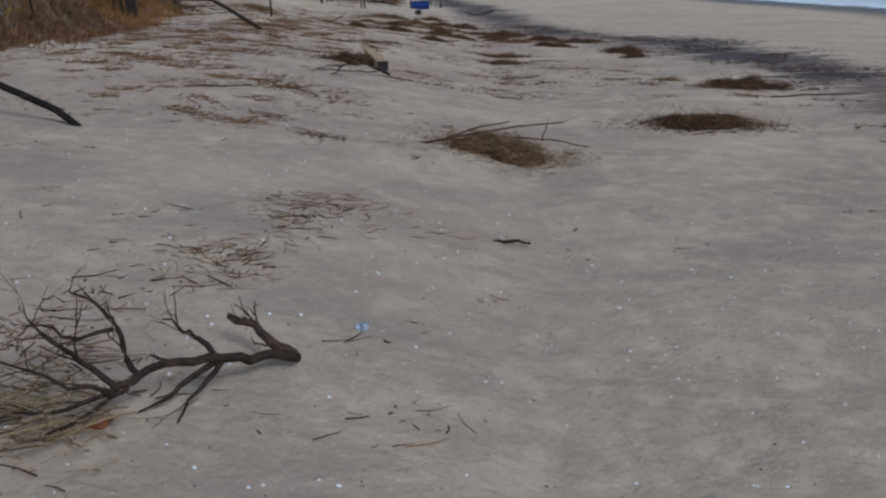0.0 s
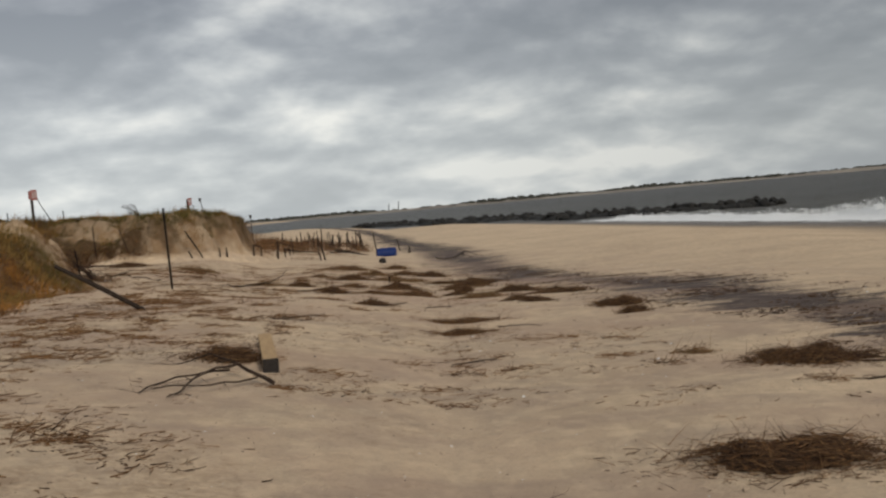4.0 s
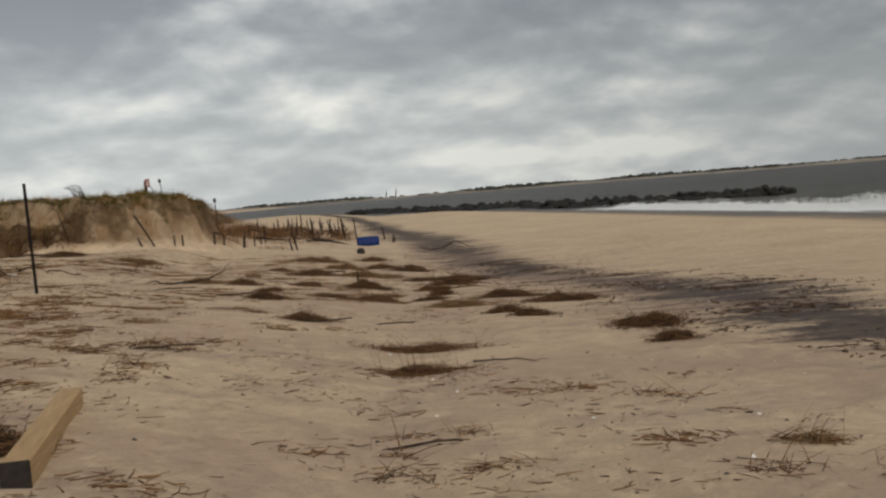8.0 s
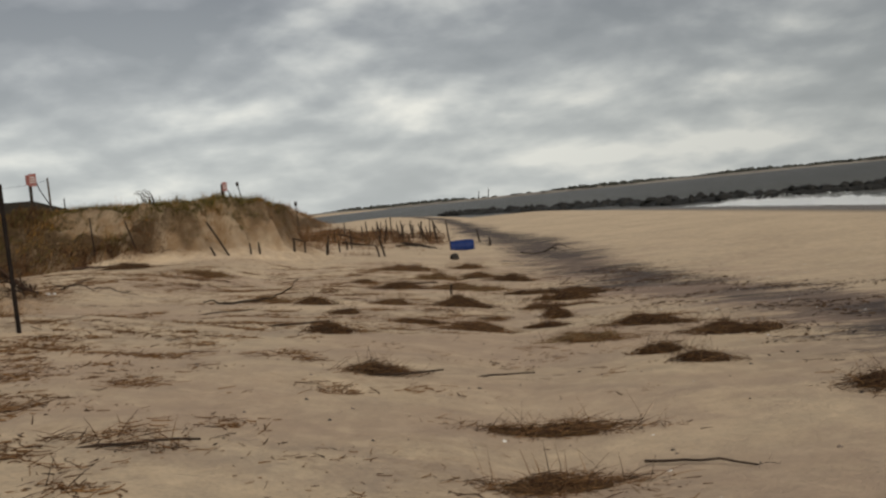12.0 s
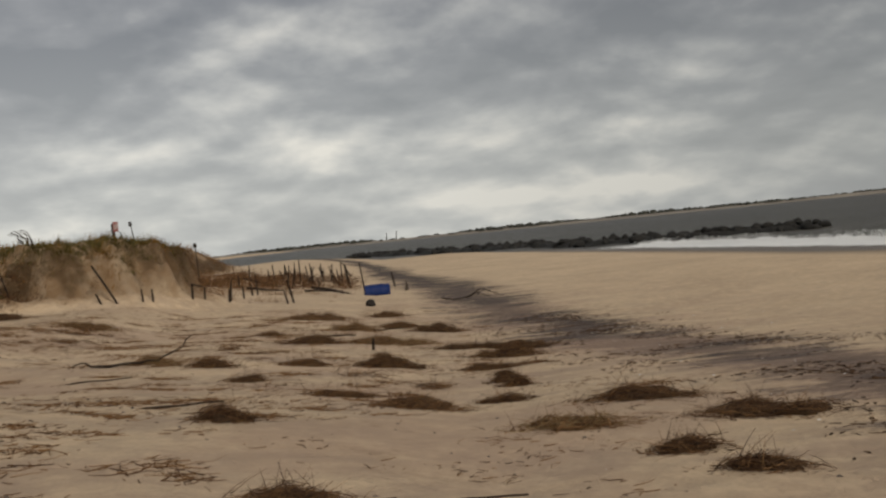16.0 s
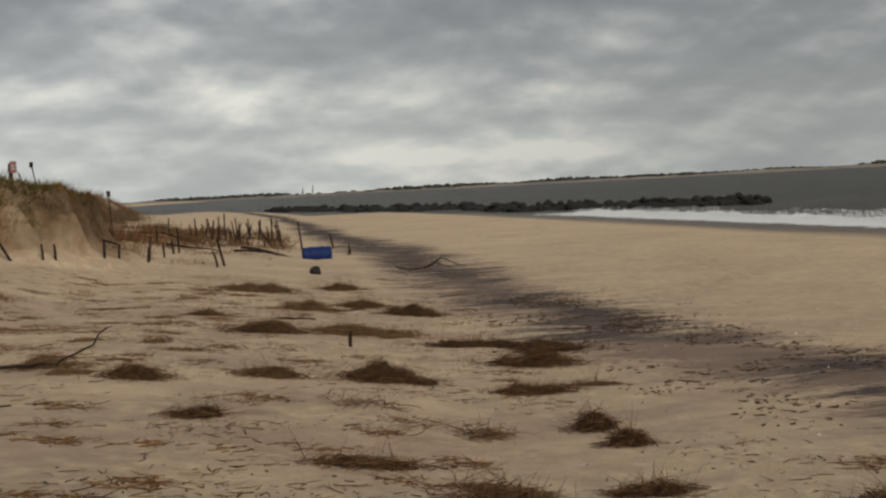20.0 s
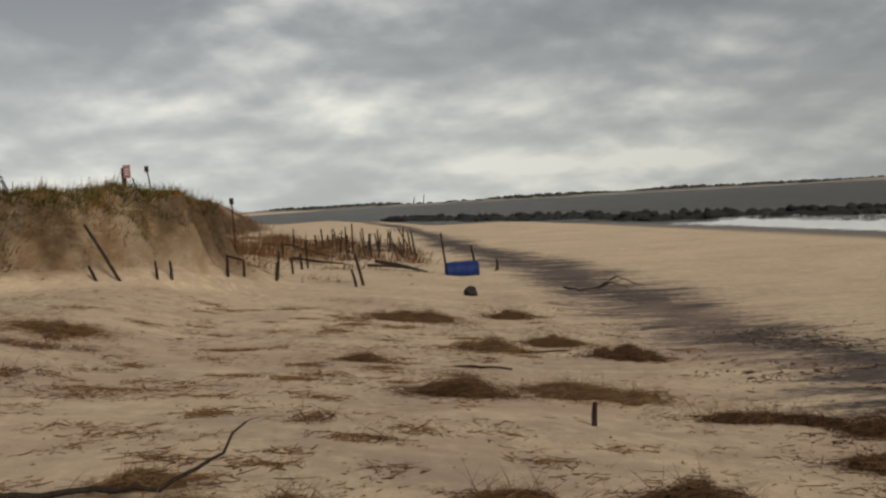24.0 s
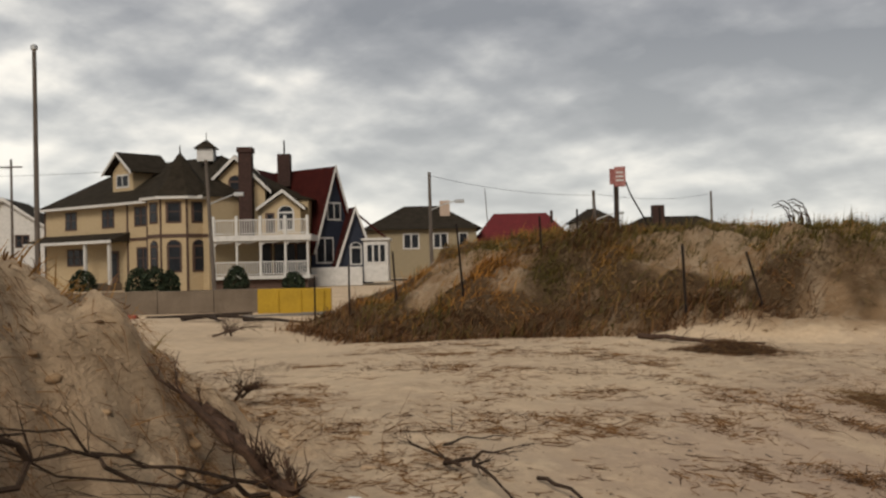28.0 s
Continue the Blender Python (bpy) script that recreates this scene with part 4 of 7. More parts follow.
# in the wrack, with the upturned end
small_branch(-2.75, 26.85, [[(-0.75, 0.05, 0.03), (-0.3, 0.1, 0.05), (0.1, -0.05, 0.08), (0.35, 0.1, 0.22), (0.52, 0.3, 0.4)], [(-0.75, 0.05, 0.03), (-0.95, 0.0, 0.08), (-1.1, 0.1, 0.02)]], 42, "crooked driftwood branch with one upturned end", 0.022, OLD_WOOD, 1, 0.2)
small_branch(2.45, 45.2, [[(-0.5, 0.0, 0.12), (-0.1, 0.1, 0.05), (0.4, 0.0, 0.12), (0.7, 0.2, 0.3)], [(0.2, 0.0, 0.08), (0.6, -0.2, 0.2), (1.0, 0.0, 0.05)], [(0.3, 0.0, 0.1), (0.8, 0.3, 0.3), (1.3, 0.2, 0.1)]], 43, "grey tangled driftwood branch on dark sand", 0.03, OLD_WOOD, 5, 0.4)
small_branch(-1.9, 51.5, [[(-1.0, 0.3, 0.1), (-0.3, 0.0, 0.12), (0.3, -0.3, 0.1), (0.7, -0.5, 0.02)], [(-0.6, 0.2, 0.1), (-0.2, 0.3, 0.2), (0.2, 0.1, 0.05)]], 44, "dark driftwood limb lying by broken stakes", 0.05, OLD_WOOD, 3, 0.3)
small_branch(-5.9, 57.0, [[(-0.9, 0.4, 0.12), (0.0, 0.1, 0.2), (1.0, -0.2, 0.12), (1.6, -0.3, 0.05)]], 45, "long weathered driftwood log behind the stakes", 0.07, OLD_WOOD, 1, 0.3)
small_branch(-1.8, 51.4, [[(-0.9, 1.2, 0.2), (0.0, 0.0, 0.14), (0.4, -0.7, 0.03)], [(0.0, 0.0, 0.14), (0.5, 0.2, 0.05)]], 49, "dark driftwood log lying near the drum", 0.055, OLD_WOOD, 3, 0.3)
small_branch(-4.4, 52.6, [[(-0.8, 0.3, 0.1), (0.0, 0.1, 0.12), (0.9, -0.1, 0.06)]], 50, "dark driftwood log lying among the stakes", 0.06, OLD_WOOD, 2, 0.3)
small_branch(-26.0, 42.6, [[(-1.4, -0.3, 0.1), (0.0, 0.0, 0.16), (1.5, 0.1, 0.1)], [(-0.4, -0.1, 0.14), (0.6, -0.5, 0.08)]], 51, "dark broken timber washed up by the wall", 0.085, OLD_WOOD, 3, 0.5)
small_branch(-23.6, 42.5, [[(-1.6, 0.2, 0.08), (0.0, 0.0, 0.1), (1.4, -0.1, 0.07)]], 52, "long dark driftwood pole by the yellow barrier", 0.065, OLD_WOOD, 3, 0.5)
small_branch(-20.1, 38.0, [[(-0.6, 0.0, 0.06), (0.0, 0.0, 0.2), (0.6, 0.1, 0.3)], [(0.0, 0.0, 0.1), (0.4, -0.3, 0.25)], [(-0.2, 0.0, 0.1), (-0.5, 0.3, 0.22)]], 53, "clump of dark uprooted brush on the sand", 0.03, BROWN_BARK, 22, 0.55)
small_branch(-10.05, 29.75, [[(-0.2, 0.1, 0.02), (0.0, 0.0, 0.14), (0.12, -0.1, 0.26)], [(0.0, 0.0, 0.08), (0.25, -0.05, 0.2)]], 54, "tuft of dark roots at the dune foot", 0.02, BROWN_BARK, 24, 0.28)
small_branch(-6.45, 28.95, [[(0.0, 0.0, 0.02), (0.3, -0.12, 0.06), (0.6, -0.33, 0.03), (0.98, -0.42, 0.02)], [(0.6, -0.33, 0.03), (0.8, -0.25, 0.06)]], 46, "thin crooked driftwood stick on the sand", 0.014, TWIG, 3, 0.2)
small_branch(-6.75, 28.72, [[(-0.3, 0.1, 0.03), (0.0, 0.0, 0.12), (0.2, 0.05, 0.2)], [(0.0, 0.0, 0.1), (0.2, -0.2, 0.14), (0.5, -0.3, 0.04)], [(-0.1, 0.0, 0.06), (-0.4, -0.1, 0.16)]], 47, "dark knot of broken roots on sand", 0.018, TWIG, 8, 0.22)
small_branch(-9.4, 37.5, [[(-1.0, 0.1, 0.04), (-0.3, 0.0, 0.06), (0.5, -0.1, 0.05), (1.0, -0.1, 0.09)]], 48, "dark root log lying at the dune foot", 0.045, BROWN_BARK, 8, 0.4)


def torn_shrub():
    """The uprooted shrub against the cut end of the dune."""
    rng = random.Random(77)
    x, y = -7.05, 27.48
    z = on(x, y)
    top = thing("uprooted_shrub", x, y, z, "uprooted bare shrub leaning on the cut dune", "shrub")

    def at(a, b, h):
        """a metres along the cut, b metres out from it, h up."""
        return (-0.2 * a + 0.98 * b, -0.98 * a - 0.2 * b, h)

    part("stem", limb(bmesh.new(), [(0.03, 0.03, -0.04), (-0.1, -0.1, 0.16), (-0.24, -0.24, 0.36), (-0.36, -0.36, 0.54)], 0.032, 0.02, rng, 7, 0.3, 8, 0.008), BROWN_BARK, top)
    part("root_stock", limb(bmesh.new(), [(0.08, 0.06, -0.06), (0.02, 0.02, 0.03), (-0.06, -0.06, 0.14)], 0.045, 0.034, rng, 34, 0.24, 8, 0.02), BROWN_BARK, top)
    part("split_stem", limb(bmesh.new(), [(-0.1, -0.04, 0.12), (-0.22, -0.12, 0.28), (-0.34, -0.2, 0.38)], 0.022, 0.034, rng, 10, 0.14, 7, 0.012), BROWN_BARK, top)
    part("bark_strip", limb(bmesh.new(), [(-0.34, 0.02, 0.26), (-0.42, -0.05, 0.36), (-0.5, -0.12, 0.44)], 0.02, 0.035, rng, 12, 0.14, 7, 0.015), BROWN_BARK, top)
    for i, run in enumerate((
            [(0.1, 0.02, 0.02), (0.5, 0.2, 0.12), (0.95, 0.36, 0.26), (1.45, 0.5, 0.44)],
            [(1.45, 0.5, 0.44), (1.66, 0.56, 0.6), (1.9, 0.64, 0.72), (2.2, 0.72, 0.78)],
            [(1.45, 0.5, 0.44), (1.8, 0.66, 0.42), (2.1, 0.76, 0.43), (2.6, 0.85, 0.36)],
            [(0.1, 0.04, 0.0), (0.55, 0.26, 0.07), (1.05, 0.42, 0.13), (1.5, 0.52, 0.18), (2.2, 0.66, 0.2)],
            [(0.1, 0.0, 0.05), (0.5, 0.06, 0.2), (0.9, 0.12, 0.34), (1.3, 0.18, 0.5), (1.7, 0.25, 0.6)],
            [(0.55, 0.26, 0.07), (0.8, 0.5, 0.02), (1.2, 0.72, 0.0), (1.8, 0.9, -0.02)],
            [(0.95, 0.36, 0.26), (1.2, 0.3, 0.42), (1.5, 0.28, 0.52), (1.85, 0.3, 0.58)],
            [(0.06, 0.1, 0.0), (0.3, 0.4, 0.02), (0.7, 0.7, 0.0), (1.2, 0.95, -0.02)],
            [(1.05, 0.42, 0.13), (1.4, 0.66, 0.1), (1.9, 0.86, 0.1), (2.4, 1.0, 0.06)])):
        part("limb", limb(bmesh.new(), [at(*p) for p in run], 0.017 * 0.94 ** i, 0.003, rng, 13, 0.46, 6, 0.026), TWIG, top)
    roots, dirs, lens, wids = [], [], [], []
    for _ in range(420):
        u, v, _h = at(abs(rng.gauss(0.5, 0.7)), rng.gauss(0.25, 0.32), 0)
        a = rng.uniform(0, 6.28)
        roots.append((u, v, on(x + u, y + v) - z + abs(rng.gauss(0, 0.05)) + 0.01))
        dirs.append((math.cos(a), math.sin(a), rng.uniform(-0.1, 0.5)))
        lens.append(rng.uniform(0.06, 0.26))
        wids.append(rng.uniform(0.004, 0.009))
    ob = raw("caught_litter", *blades(roots, dirs, lens, wids, rng, 0.1, True), BRUSH)
    ob.parent = top
    tagged(ob, kind="stuff")


torn_shrub()


def turf_lumps(name, seed, count, outline, region, low, high, label):
    """Torn lumps of sand and root that slid down a cut face."""
    rng = np.random.default_rng(seed)
    bm0 = bmesh.new()
    bmesh.ops.create_icosphere(bm0, subdivisions=2, radius=1.0)
    ball = np.array([v.co[:] for v in bm0.verts])
    tri = [[v.index for v in f.verts] for f in bm0.faces]
    bm0.free()
    verts, faces = [], []
    while count:
        x, y = rng.uniform(region[0], region[1]), rng.uniform(region[2], region[3])
        d = float(inside(outline, x / SIZE, y / SIZE))
        if not low < d < high:
            continue
        count -= 1
        size = 0.008 + 0.04 * rng.random() ** 4
        shape = ball * (1 + 0.28 * hills(ball[:, 0] * 3 + seed, ball[:, 1] * 3 + count, 1.0, seed) + 0.16 * hills(ball[:, 1] * 6, ball[:, 2] * 6 + count, 1.0, seed + 3))[:, None]
        shape = shape * size * np.array([rng.uniform(0.8, 1.7), rng.uniform(0.8, 1.5), rng.uniform(0.4, 0.7)])
        b = len(verts)
        verts += (shape + [x, y, on(x, y) - 0.006]).tolist()
        faces += [[b + i for i in t] for t in tri]
    return tagged(raw(name, verts, faces, LUMP, True), label, "sand lumps", kind="stuff")


LUMP = strands("torn_sand", (0.27, 0.18, 0.105), (0.38, 0.27, 0.17), (0.16, 0.095, 0.05), (0.32, 0.22, 0.13), (0.09, 0.052, 0.027), rough=0.95)
turf_lumps("sand_lumps", 5, 420, DUNE_SOUTH, (-9.6, -5.4, 23.5, 29.6), -0.75, 0.8, "torn lumps of sand and root on the cut dune end")
turf_lumps("sand_lumps", 6, 260, DUNE_NORTH, (-13, -4.5, 37.5, 46), -0.35, 1.3, "torn lumps of sand and root on the cut dune face")


def squared_timber():
    """The sawn beam lying in the sand."""
    x, y = -0.63, 10.9
    top = thing("timber_beam", x, y, on(x, y), "tan sawn timber with a blackened end, half buried", "timber", turn=9.0)
    rise = math.degrees(math.atan2(on(-0.97, 13.3) - on(x, y), 2.4))
    m = pose(0, 0, 0, rise, 0, 0)
    part("beam", boxed(-0.070, 0.012, -0.06, 0.070, 1.8, 0.125, 0.008, m), NEW_TIMBER, top)
    part("burnt_end", boxed(-0.072, -0.004, -0.06, 0.072, 0.012, 0.127, 0.004, m), BLACK_END, top, "blackened sawn end")


squared_timber()


# ---- posts, rods, stakes ----


def steel_post(x, y, high, lean_x=0.0, lean_y=0.0, label="black rusted steel fence post standing in sand"):
    top = thing("fence_post", x, y, on(x, y), label, "fence post", "steel posts along the dune")
    a, b = Vector((0, 0, -0.25)), Vector((lean_x, lean_y, high))
    part("shaft", tube(bmesh.new(), [a, b], 0.021, 6), STEEL, top)
    n = (b - a).normalized()
    for k in range(4):
        c = a.lerp(b, 0.35 + 0.18 * k)
        part("lug", boxed(c.x - 0.006, c.y - 0.033, c.z, c.x + 0.006, c.y + 0.033, c.z + 0.018), STEEL, top)
    return top


steel_post(-3.22, 18.88, 1.35, -0.03)
for x, y, h, lx in ((-6.25, 10.3, 1.15, -0.28), (-6.1, 13.3, 1.0, -0.14), (-6.22, 18.1, 0.85, -0.06), (-5.99, 17.9, 1.1, -0.12), (-6.63, 25.3, 0.95, -0.12)):
    steel_post(x, y, h, lx)
for x, y, h, lx in ((-19.75, 41.2, 1.2, 0.0), (-18.1, 41.0, 1.25, -0.12), (-15.4, 39.9, 1.45, -0.16), (-14.5, 41.3, 0.8, -0.04), (-14.7, 43.0, 0.75, 0.0), (-12.2, 41.9, 0.45, 0.0), (-9.2, 39.6, 0.95, -0.35), (-10.2, 38.8, 1.15, -0.05), (-21.5, 41.8, 1.2, 0.0)):
    steel_post(x, y, h, lx)


def split_plank():
    top = thing("fence_plank", -5.9, 18.2, on(-5.9, 18.2), "dark weathered fence plank standing in brush", "plank")
    part("board", boxed(-0.10, -0.02, -0.2, 0.10, 0.02, 1.12, 0.006, pose(0, 0, 0, 0, -6, 10)), OLD_WOOD, top)


split_plank()


def bent_rod():
    top = thing("bent_pipe", -2.9, 5.0, on(-2.9, 5.0), "black bent steel pipe sticking out of the sand", "pipe")
    path = [(0.08, -0.04, -0.12), (0, 0, 0.0), (-0.16, 0.02, 0.13), (-0.45, 0.1, 0.25), (-1.0, 0.26, 0.46), (-1.65, 0.32, 0.70), (-1.8, 0.34, 0.75), (-1.83, 0.33, 0.93)]
    part("pipe", tube(bmesh.new(), path, 0.032, 8), STEEL, top)


bent_rod()


def leaning_plank(x, y, dx, dy, dz, r, label):
    top = thing("leaning_pole", x, y, on(x, y), label, "pole")
    part("pole", tube(bmesh.new(), [(-dx * 0.1, -dy * 0.1, -dz * 0.1), (dx * 0.5, dy * 0.5, dz * 0.52), (dx, dy, dz)], [r, r, r * 0.85], 7), OLD_WOOD, top)


leaning_plank(-3.03, 16.06, -1.1, -0.15, 0.72, 0.035, "dark weathered pole leaning out of the sand")
leaning_plank(-6.76, 40.25, -0.6, 0.1, 1.05, 0.03, "dark pole leaning against the cut dune face")
leaning_plank(-7.1, 40.0, -0.12, 0.0, 0.28, 0.03, "short dark stub at the dune foot")

STAKES = [
    (-6.21, 40.8, 0.36, -0.03), (-5.99, 41.0, 0.36, -0.02), (-5.17, 42.2, 0.44, 0.01), (-5.0, 43.1, 0.36, 0.01), (-4.54, 44.5, 0.41, 0.04), (-4.59, 45.1, 0.64, 0.06), (-4.6, 47.9, 0.44, -0.02),
    (-4.65, 50.3, 0.44, -0.04), (-4.58, 51.1, 0.83, -0.02), (-4.99, 60.1, 0.85, -0.06), (-4.8, 64.1, 0.82, -0.14), (-2.74, 44.3, 0.4, -0.1), (-2.63, 44.9, 0.74, -0.16), (-5.94, 58.9, 0.72, 0.02),
    (-5.36, 61.1, 0.54, -0.03), (-5.2, 66.5, 0.68, -0.02), (-4.45, 64.0, 0.92, 0.0), (-4.07, 62.5, 1.12, 0.0), (-3.62, 62.0, 0.82, -0.11), (-3.81, 66.2, 0.86, -0.09), (-2.61, 65.1, 0.75, -0.13),
    (-2.05, 61.5, 1.03, 0.02), (-1.55, 58.5, 1.01, -0.14),
]
MORE_STAKES = [
    (-0.62, 50.7, 1.2, -0.12), (0.18, 29.9, 0.2, 0.02), (0.83, 52.0, 0.26, 0.1), (0.95, 52.3, 0.34, -0.05), (0.45, 56.5, 0.62, -0.12), (-3.3, 59.5, 0.8, 0.06), (-3.05, 63.0, 0.9, -0.05),
    (-2.3, 60.0, 0.85, -0.2), (-1.75, 60.8, 0.9, -0.1), (-4.2, 60.5, 0.7, 0.08), (-5.6, 53.5, 0.5, 0.0), (-3.9, 57.0, 0.45, 0.1), (-2.9, 67.0, 0.8, 0.1), (-4.75, 46.2, 0.3, 0.0),
]
rng = random.Random(58)
FAR_STAKES = [(rng.uniform(-5.4, -1.6), rng.uniform(56, 71), rng.uniform(0.25, 0.95), rng.gauss(-0.05, 0.2)) for _ in range(15)]
for i, (x, y, h, lx) in enumerate(STAKES + MORE_STAKES + FAR_STAKES):
    r = (0.030 if h > 0.25 else 0.019) + 0.008 * ((i * 7) % 5) / 4
    top = thing("wooden_stake", x, y, on(x, y), "dark weathered wooden fence stake standing in sand", "stake", "broken stakes on the beach")
    part("shaft", tube(bmesh.new(), [(-lx * 0.3, 0, -0.25), (lx * 0.5, 0.01, h * 0.5), (lx, 0, h)], [r, r * 0.96, r * 0.75], 6), OLD_WOOD, top)
top = thing("fence_rail", -5.12, 42.3, on(-5.12, 42.3), "broken wooden rail between two stakes", "rail")
part("rail", tube(bmesh.new(), [(-0.05, 0.0, 0.42), (0.24, -0.05, 0.33)], 0.025, 6), OLD_WOOD, top)


def sand_fence(x, y, turn, slats, lean, seed, label):
    """A torn run of wire-bound slat fence, fallen over."""
    rng = random.Random(seed)
    top = thing("slat_fence", x, y, on(x, y), label, "fence", "torn slat fences", turn)
    share = bpy.data.meshes.new("slat")
    bm = boxed(-0.02, -0.006, 0.0, 0.02, 0.006, 1.15, 0.003)
    bm.to_mesh(share)
    bm.free()
    share.materials.append(GREY_SLAT)
    a = math.radians(turn)
    for i in range(slats):
        u = i * 0.085
        wx, wy = x + u * math.cos(a), y + u * math.sin(a)
        ob = new("slat", share)
        ob.parent = top
        tilt = lean + 7 * math.sin(i * 0.35 + seed) + rng.uniform(-3, 3)
        ob.matrix_basis = pose(u, rng.uniform(-0.02, 0.02), on(wx, wy) - on(x, y) - 0.05, tilt, rng.uniform(-5, 5) + 24, 0)
    for h in (0.25, 0.85):
        pts = [(i * 0.085 + math.sin(radians(24)) * h, -math.sin(radians(lean)) * h, math.cos(radians(lean)) * h * math.cos(radians(24)) + on(x + i * 0.085 * math.cos(a), y + i * 0.085 * math.sin(a)) - on(x, y)) for i in range(0, slats, 3)]
        part("wire", tube(bmesh.new(), pts, 0.004, 3), STEEL, top)


sand_fence(-7.5, 10.6, 20, 17, -52, 3, "torn grey slat fence fallen on the dune")
sand_fence(-6.4, 12.3, 62, 14, -58, 5, "torn grey slat fence leaning on the dune")
sand_fence(-7.2, 18.6, 70, 16, -52, 6, "torn grey slat fence half buried in brush")
sand_fence(-6.5, 6.6, 84, 13, -58, 9, "fallen grey slat fence tangled in brush")


# ---- blue drum, dark lump, scraps ----


def blue_drum():
    top = thing("plastic_drum", -0.2, 50.8, on(-0.2, 50.8), "blue plastic drum lying on its side in sand", "drum", turn=6)
    bm = bmesh.new()
    prof = [(-0.46, 0.20), (-0.46, 0.26), (-0.43, 0.29), (-0.40, 0.275), (-0.22, 0.29), (-0.17, 0.305), (-0.12, 0.29), (0.12, 0.29), (0.17, 0.305), (0.22, 0.29), (0.40, 0.275), (0.43, 0.29), (0.46, 0.26), (0.46, 0.20)]
    tube(bm, [(u * 0.98, 0, 0.12) for u, _ in prof], [r for _, r in prof], 20)
    part("shell", bm, BLUE, top, smooth=True)
    for s, c in ((-1, 0.1), (1, -0.08)):
        part("bung", tube(bmesh.new(), [(s * 0.44, c, 0.2), (s * 0.465, c, 0.2)], 0.035, 10), BLUE, top)
    part("skirt", tube(bmesh.new(), [(0.43, 0, 0.12), (0.475, 0, 0.12)], [0.285, 0.28], 20), BLUE, top)


blue_drum()


def dark_lump():
    bm = bmesh.new()
    bmesh.ops.create_icosphere(bm, subdivisions=3, radius=0.15)
    for v in bm.verts:
        v.co *= 1 + 0.35 * noise.noise(v.co * 9)
        v.co.z = max(v.co.z * 0.9, -0.08)
    ob = bm_object("charred_stump", bm, BLACK_END)
    ob.matrix_world = pose(-0.23, 43.9, on(-0.23, 43.9) + 0.07)
    tagged(ob, "small black charred stump half buried in sand", "stump")


dark_lump()


def scrap_of_foam():
    top = thing("foam_scrap", -6.8, 27.78, on(-6.8, 27.78), "two small white broken foam pieces on sand", "litter", turn=20)
    white = simple("white_foam", (0.62, 0.62, 0.6), (0.75, 0.75, 0.73), 30, 0.8)
    part("piece", boxed(-0.07, -0.03, 0.0, 0.01, 0.03, 0.05, 0.008), white, top)
    part("piece", boxed(0.03, -0.02, 0.0, 0.10, 0.03, 0.04, 0.008), white, top)


scrap_of_foam()


def clear_scrap():
    bm = bmesh.new()
    bmesh.ops.create_icosphere(bm, subdivisions=2, radius=0.035)
    for v in bm.verts:
        v.co *= 1 + 0.6 * noise.noise(v.co * 40)
        v.co.z = abs(v.co.z) * 0.9
    ob = bm_object("plastic_scrap", bm, simple("grey_film", (0.12, 0.13, 0.15), (0.4, 0.42, 0.45), 40, 0.25, spec=0.6))
    ob.matrix_world = pose(-0.38, 0.95, on(-0.38, 0.95))
    tagged(ob, "crumpled grey plastic scrap on the sand", "litter")


clear_scrap()


small_branch(-7.45, 29.3, [[(0.0, 0.0, 0.02), (0.05, 0.2, 0.05), (0.19, 0.5, 0.03)]], 49, "thin bleached stick lying on the sand", 0.01, OLD_WOOD, 2, 0.15)


# ---- the street behind the dunes: houses stand square to the cross street ----
STREET_AT, STREET_TURN = (-2.83, 24.2), 39.2
CREAM = simple("cream_siding", (0.32, 0.242, 0.142), (0.41, 0.32, 0.198), 3, 0.75, bump=0.1, stretch=(1, 1, 6))
TRIM_BROWN = simple("brown_trim", (0.05, 0.028, 0.02), (0.085, 0.05, 0.036), 5, 0.7)
WHITE = simple("white_paint", (0.40, 0.39, 0.37), (0.53, 0.52, 0.495), 4, 0.6, bump=0.1)
DARK_ROOF = simple("dark_shingle", (0.014, 0.011, 0.007), (0.034, 0.027, 0.019), 2, 0.95, bump=0.6, grain=14, spec=0.12)
RED_ROOF = simple("dark_red_shingle", (0.028, 0.005, 0.004), (0.05, 0.009, 0.007), 2, 0.95, bump=0.6, grain=14, spec=0.12)
BRIGHT_RED_ROOF = simple("red_shingle", (0.085, 0.009, 0.010), (0.125, 0.014, 0.015), 2, 0.85, bump=0.6, grain=14)
NAVY = simple("navy_siding", (0.010, 0.014, 0.026), (0.022, 0.028, 0.045), 3, 0.7, bump=0.15, stretch=(1, 1, 8))
TAN_WALL = simple("tan_siding", (0.19, 0.155, 0.10), (0.26, 0.215, 0.14), 3, 0.8, bump=0.1, stretch=(1, 1, 8))
BRICK = simple("chimney_brick", (0.022, 0.012, 0.010), (0.055, 0.028, 0.022), 8, 0.9, bump=0.5, grain=20)
PALE_BRICK = simple("pale_brick", (0.34, 0.25, 0.19), (0.45, 0.35, 0.28), 6, 0.9, bump=0.4, grain=20)
GLASS = simple("window_glass", (0.008, 0.009, 0.011), (0.022, 0.025, 0.03), 1.5, 0.25, bump=0.0, spec=0.2)
CONCRETE = simple("stained_concrete", (0.10, 0.076, 0.054), (0.17, 0.132, 0.098), 1.2, 0.9, bump=0.4, grain=25)
YELLOW = simple("yellow_paint", (0.27, 0.165, 0.01), (0.38, 0.235, 0.016), 1.5, 0.6, bump=0.2, grain=12)
POLE_WOOD = simple("pole_wood", (0.06, 0.05, 0.043), (0.12, 0.10, 0.085), 2, 0.9, bump=0.3, stretch=(8, 8, 0.6))
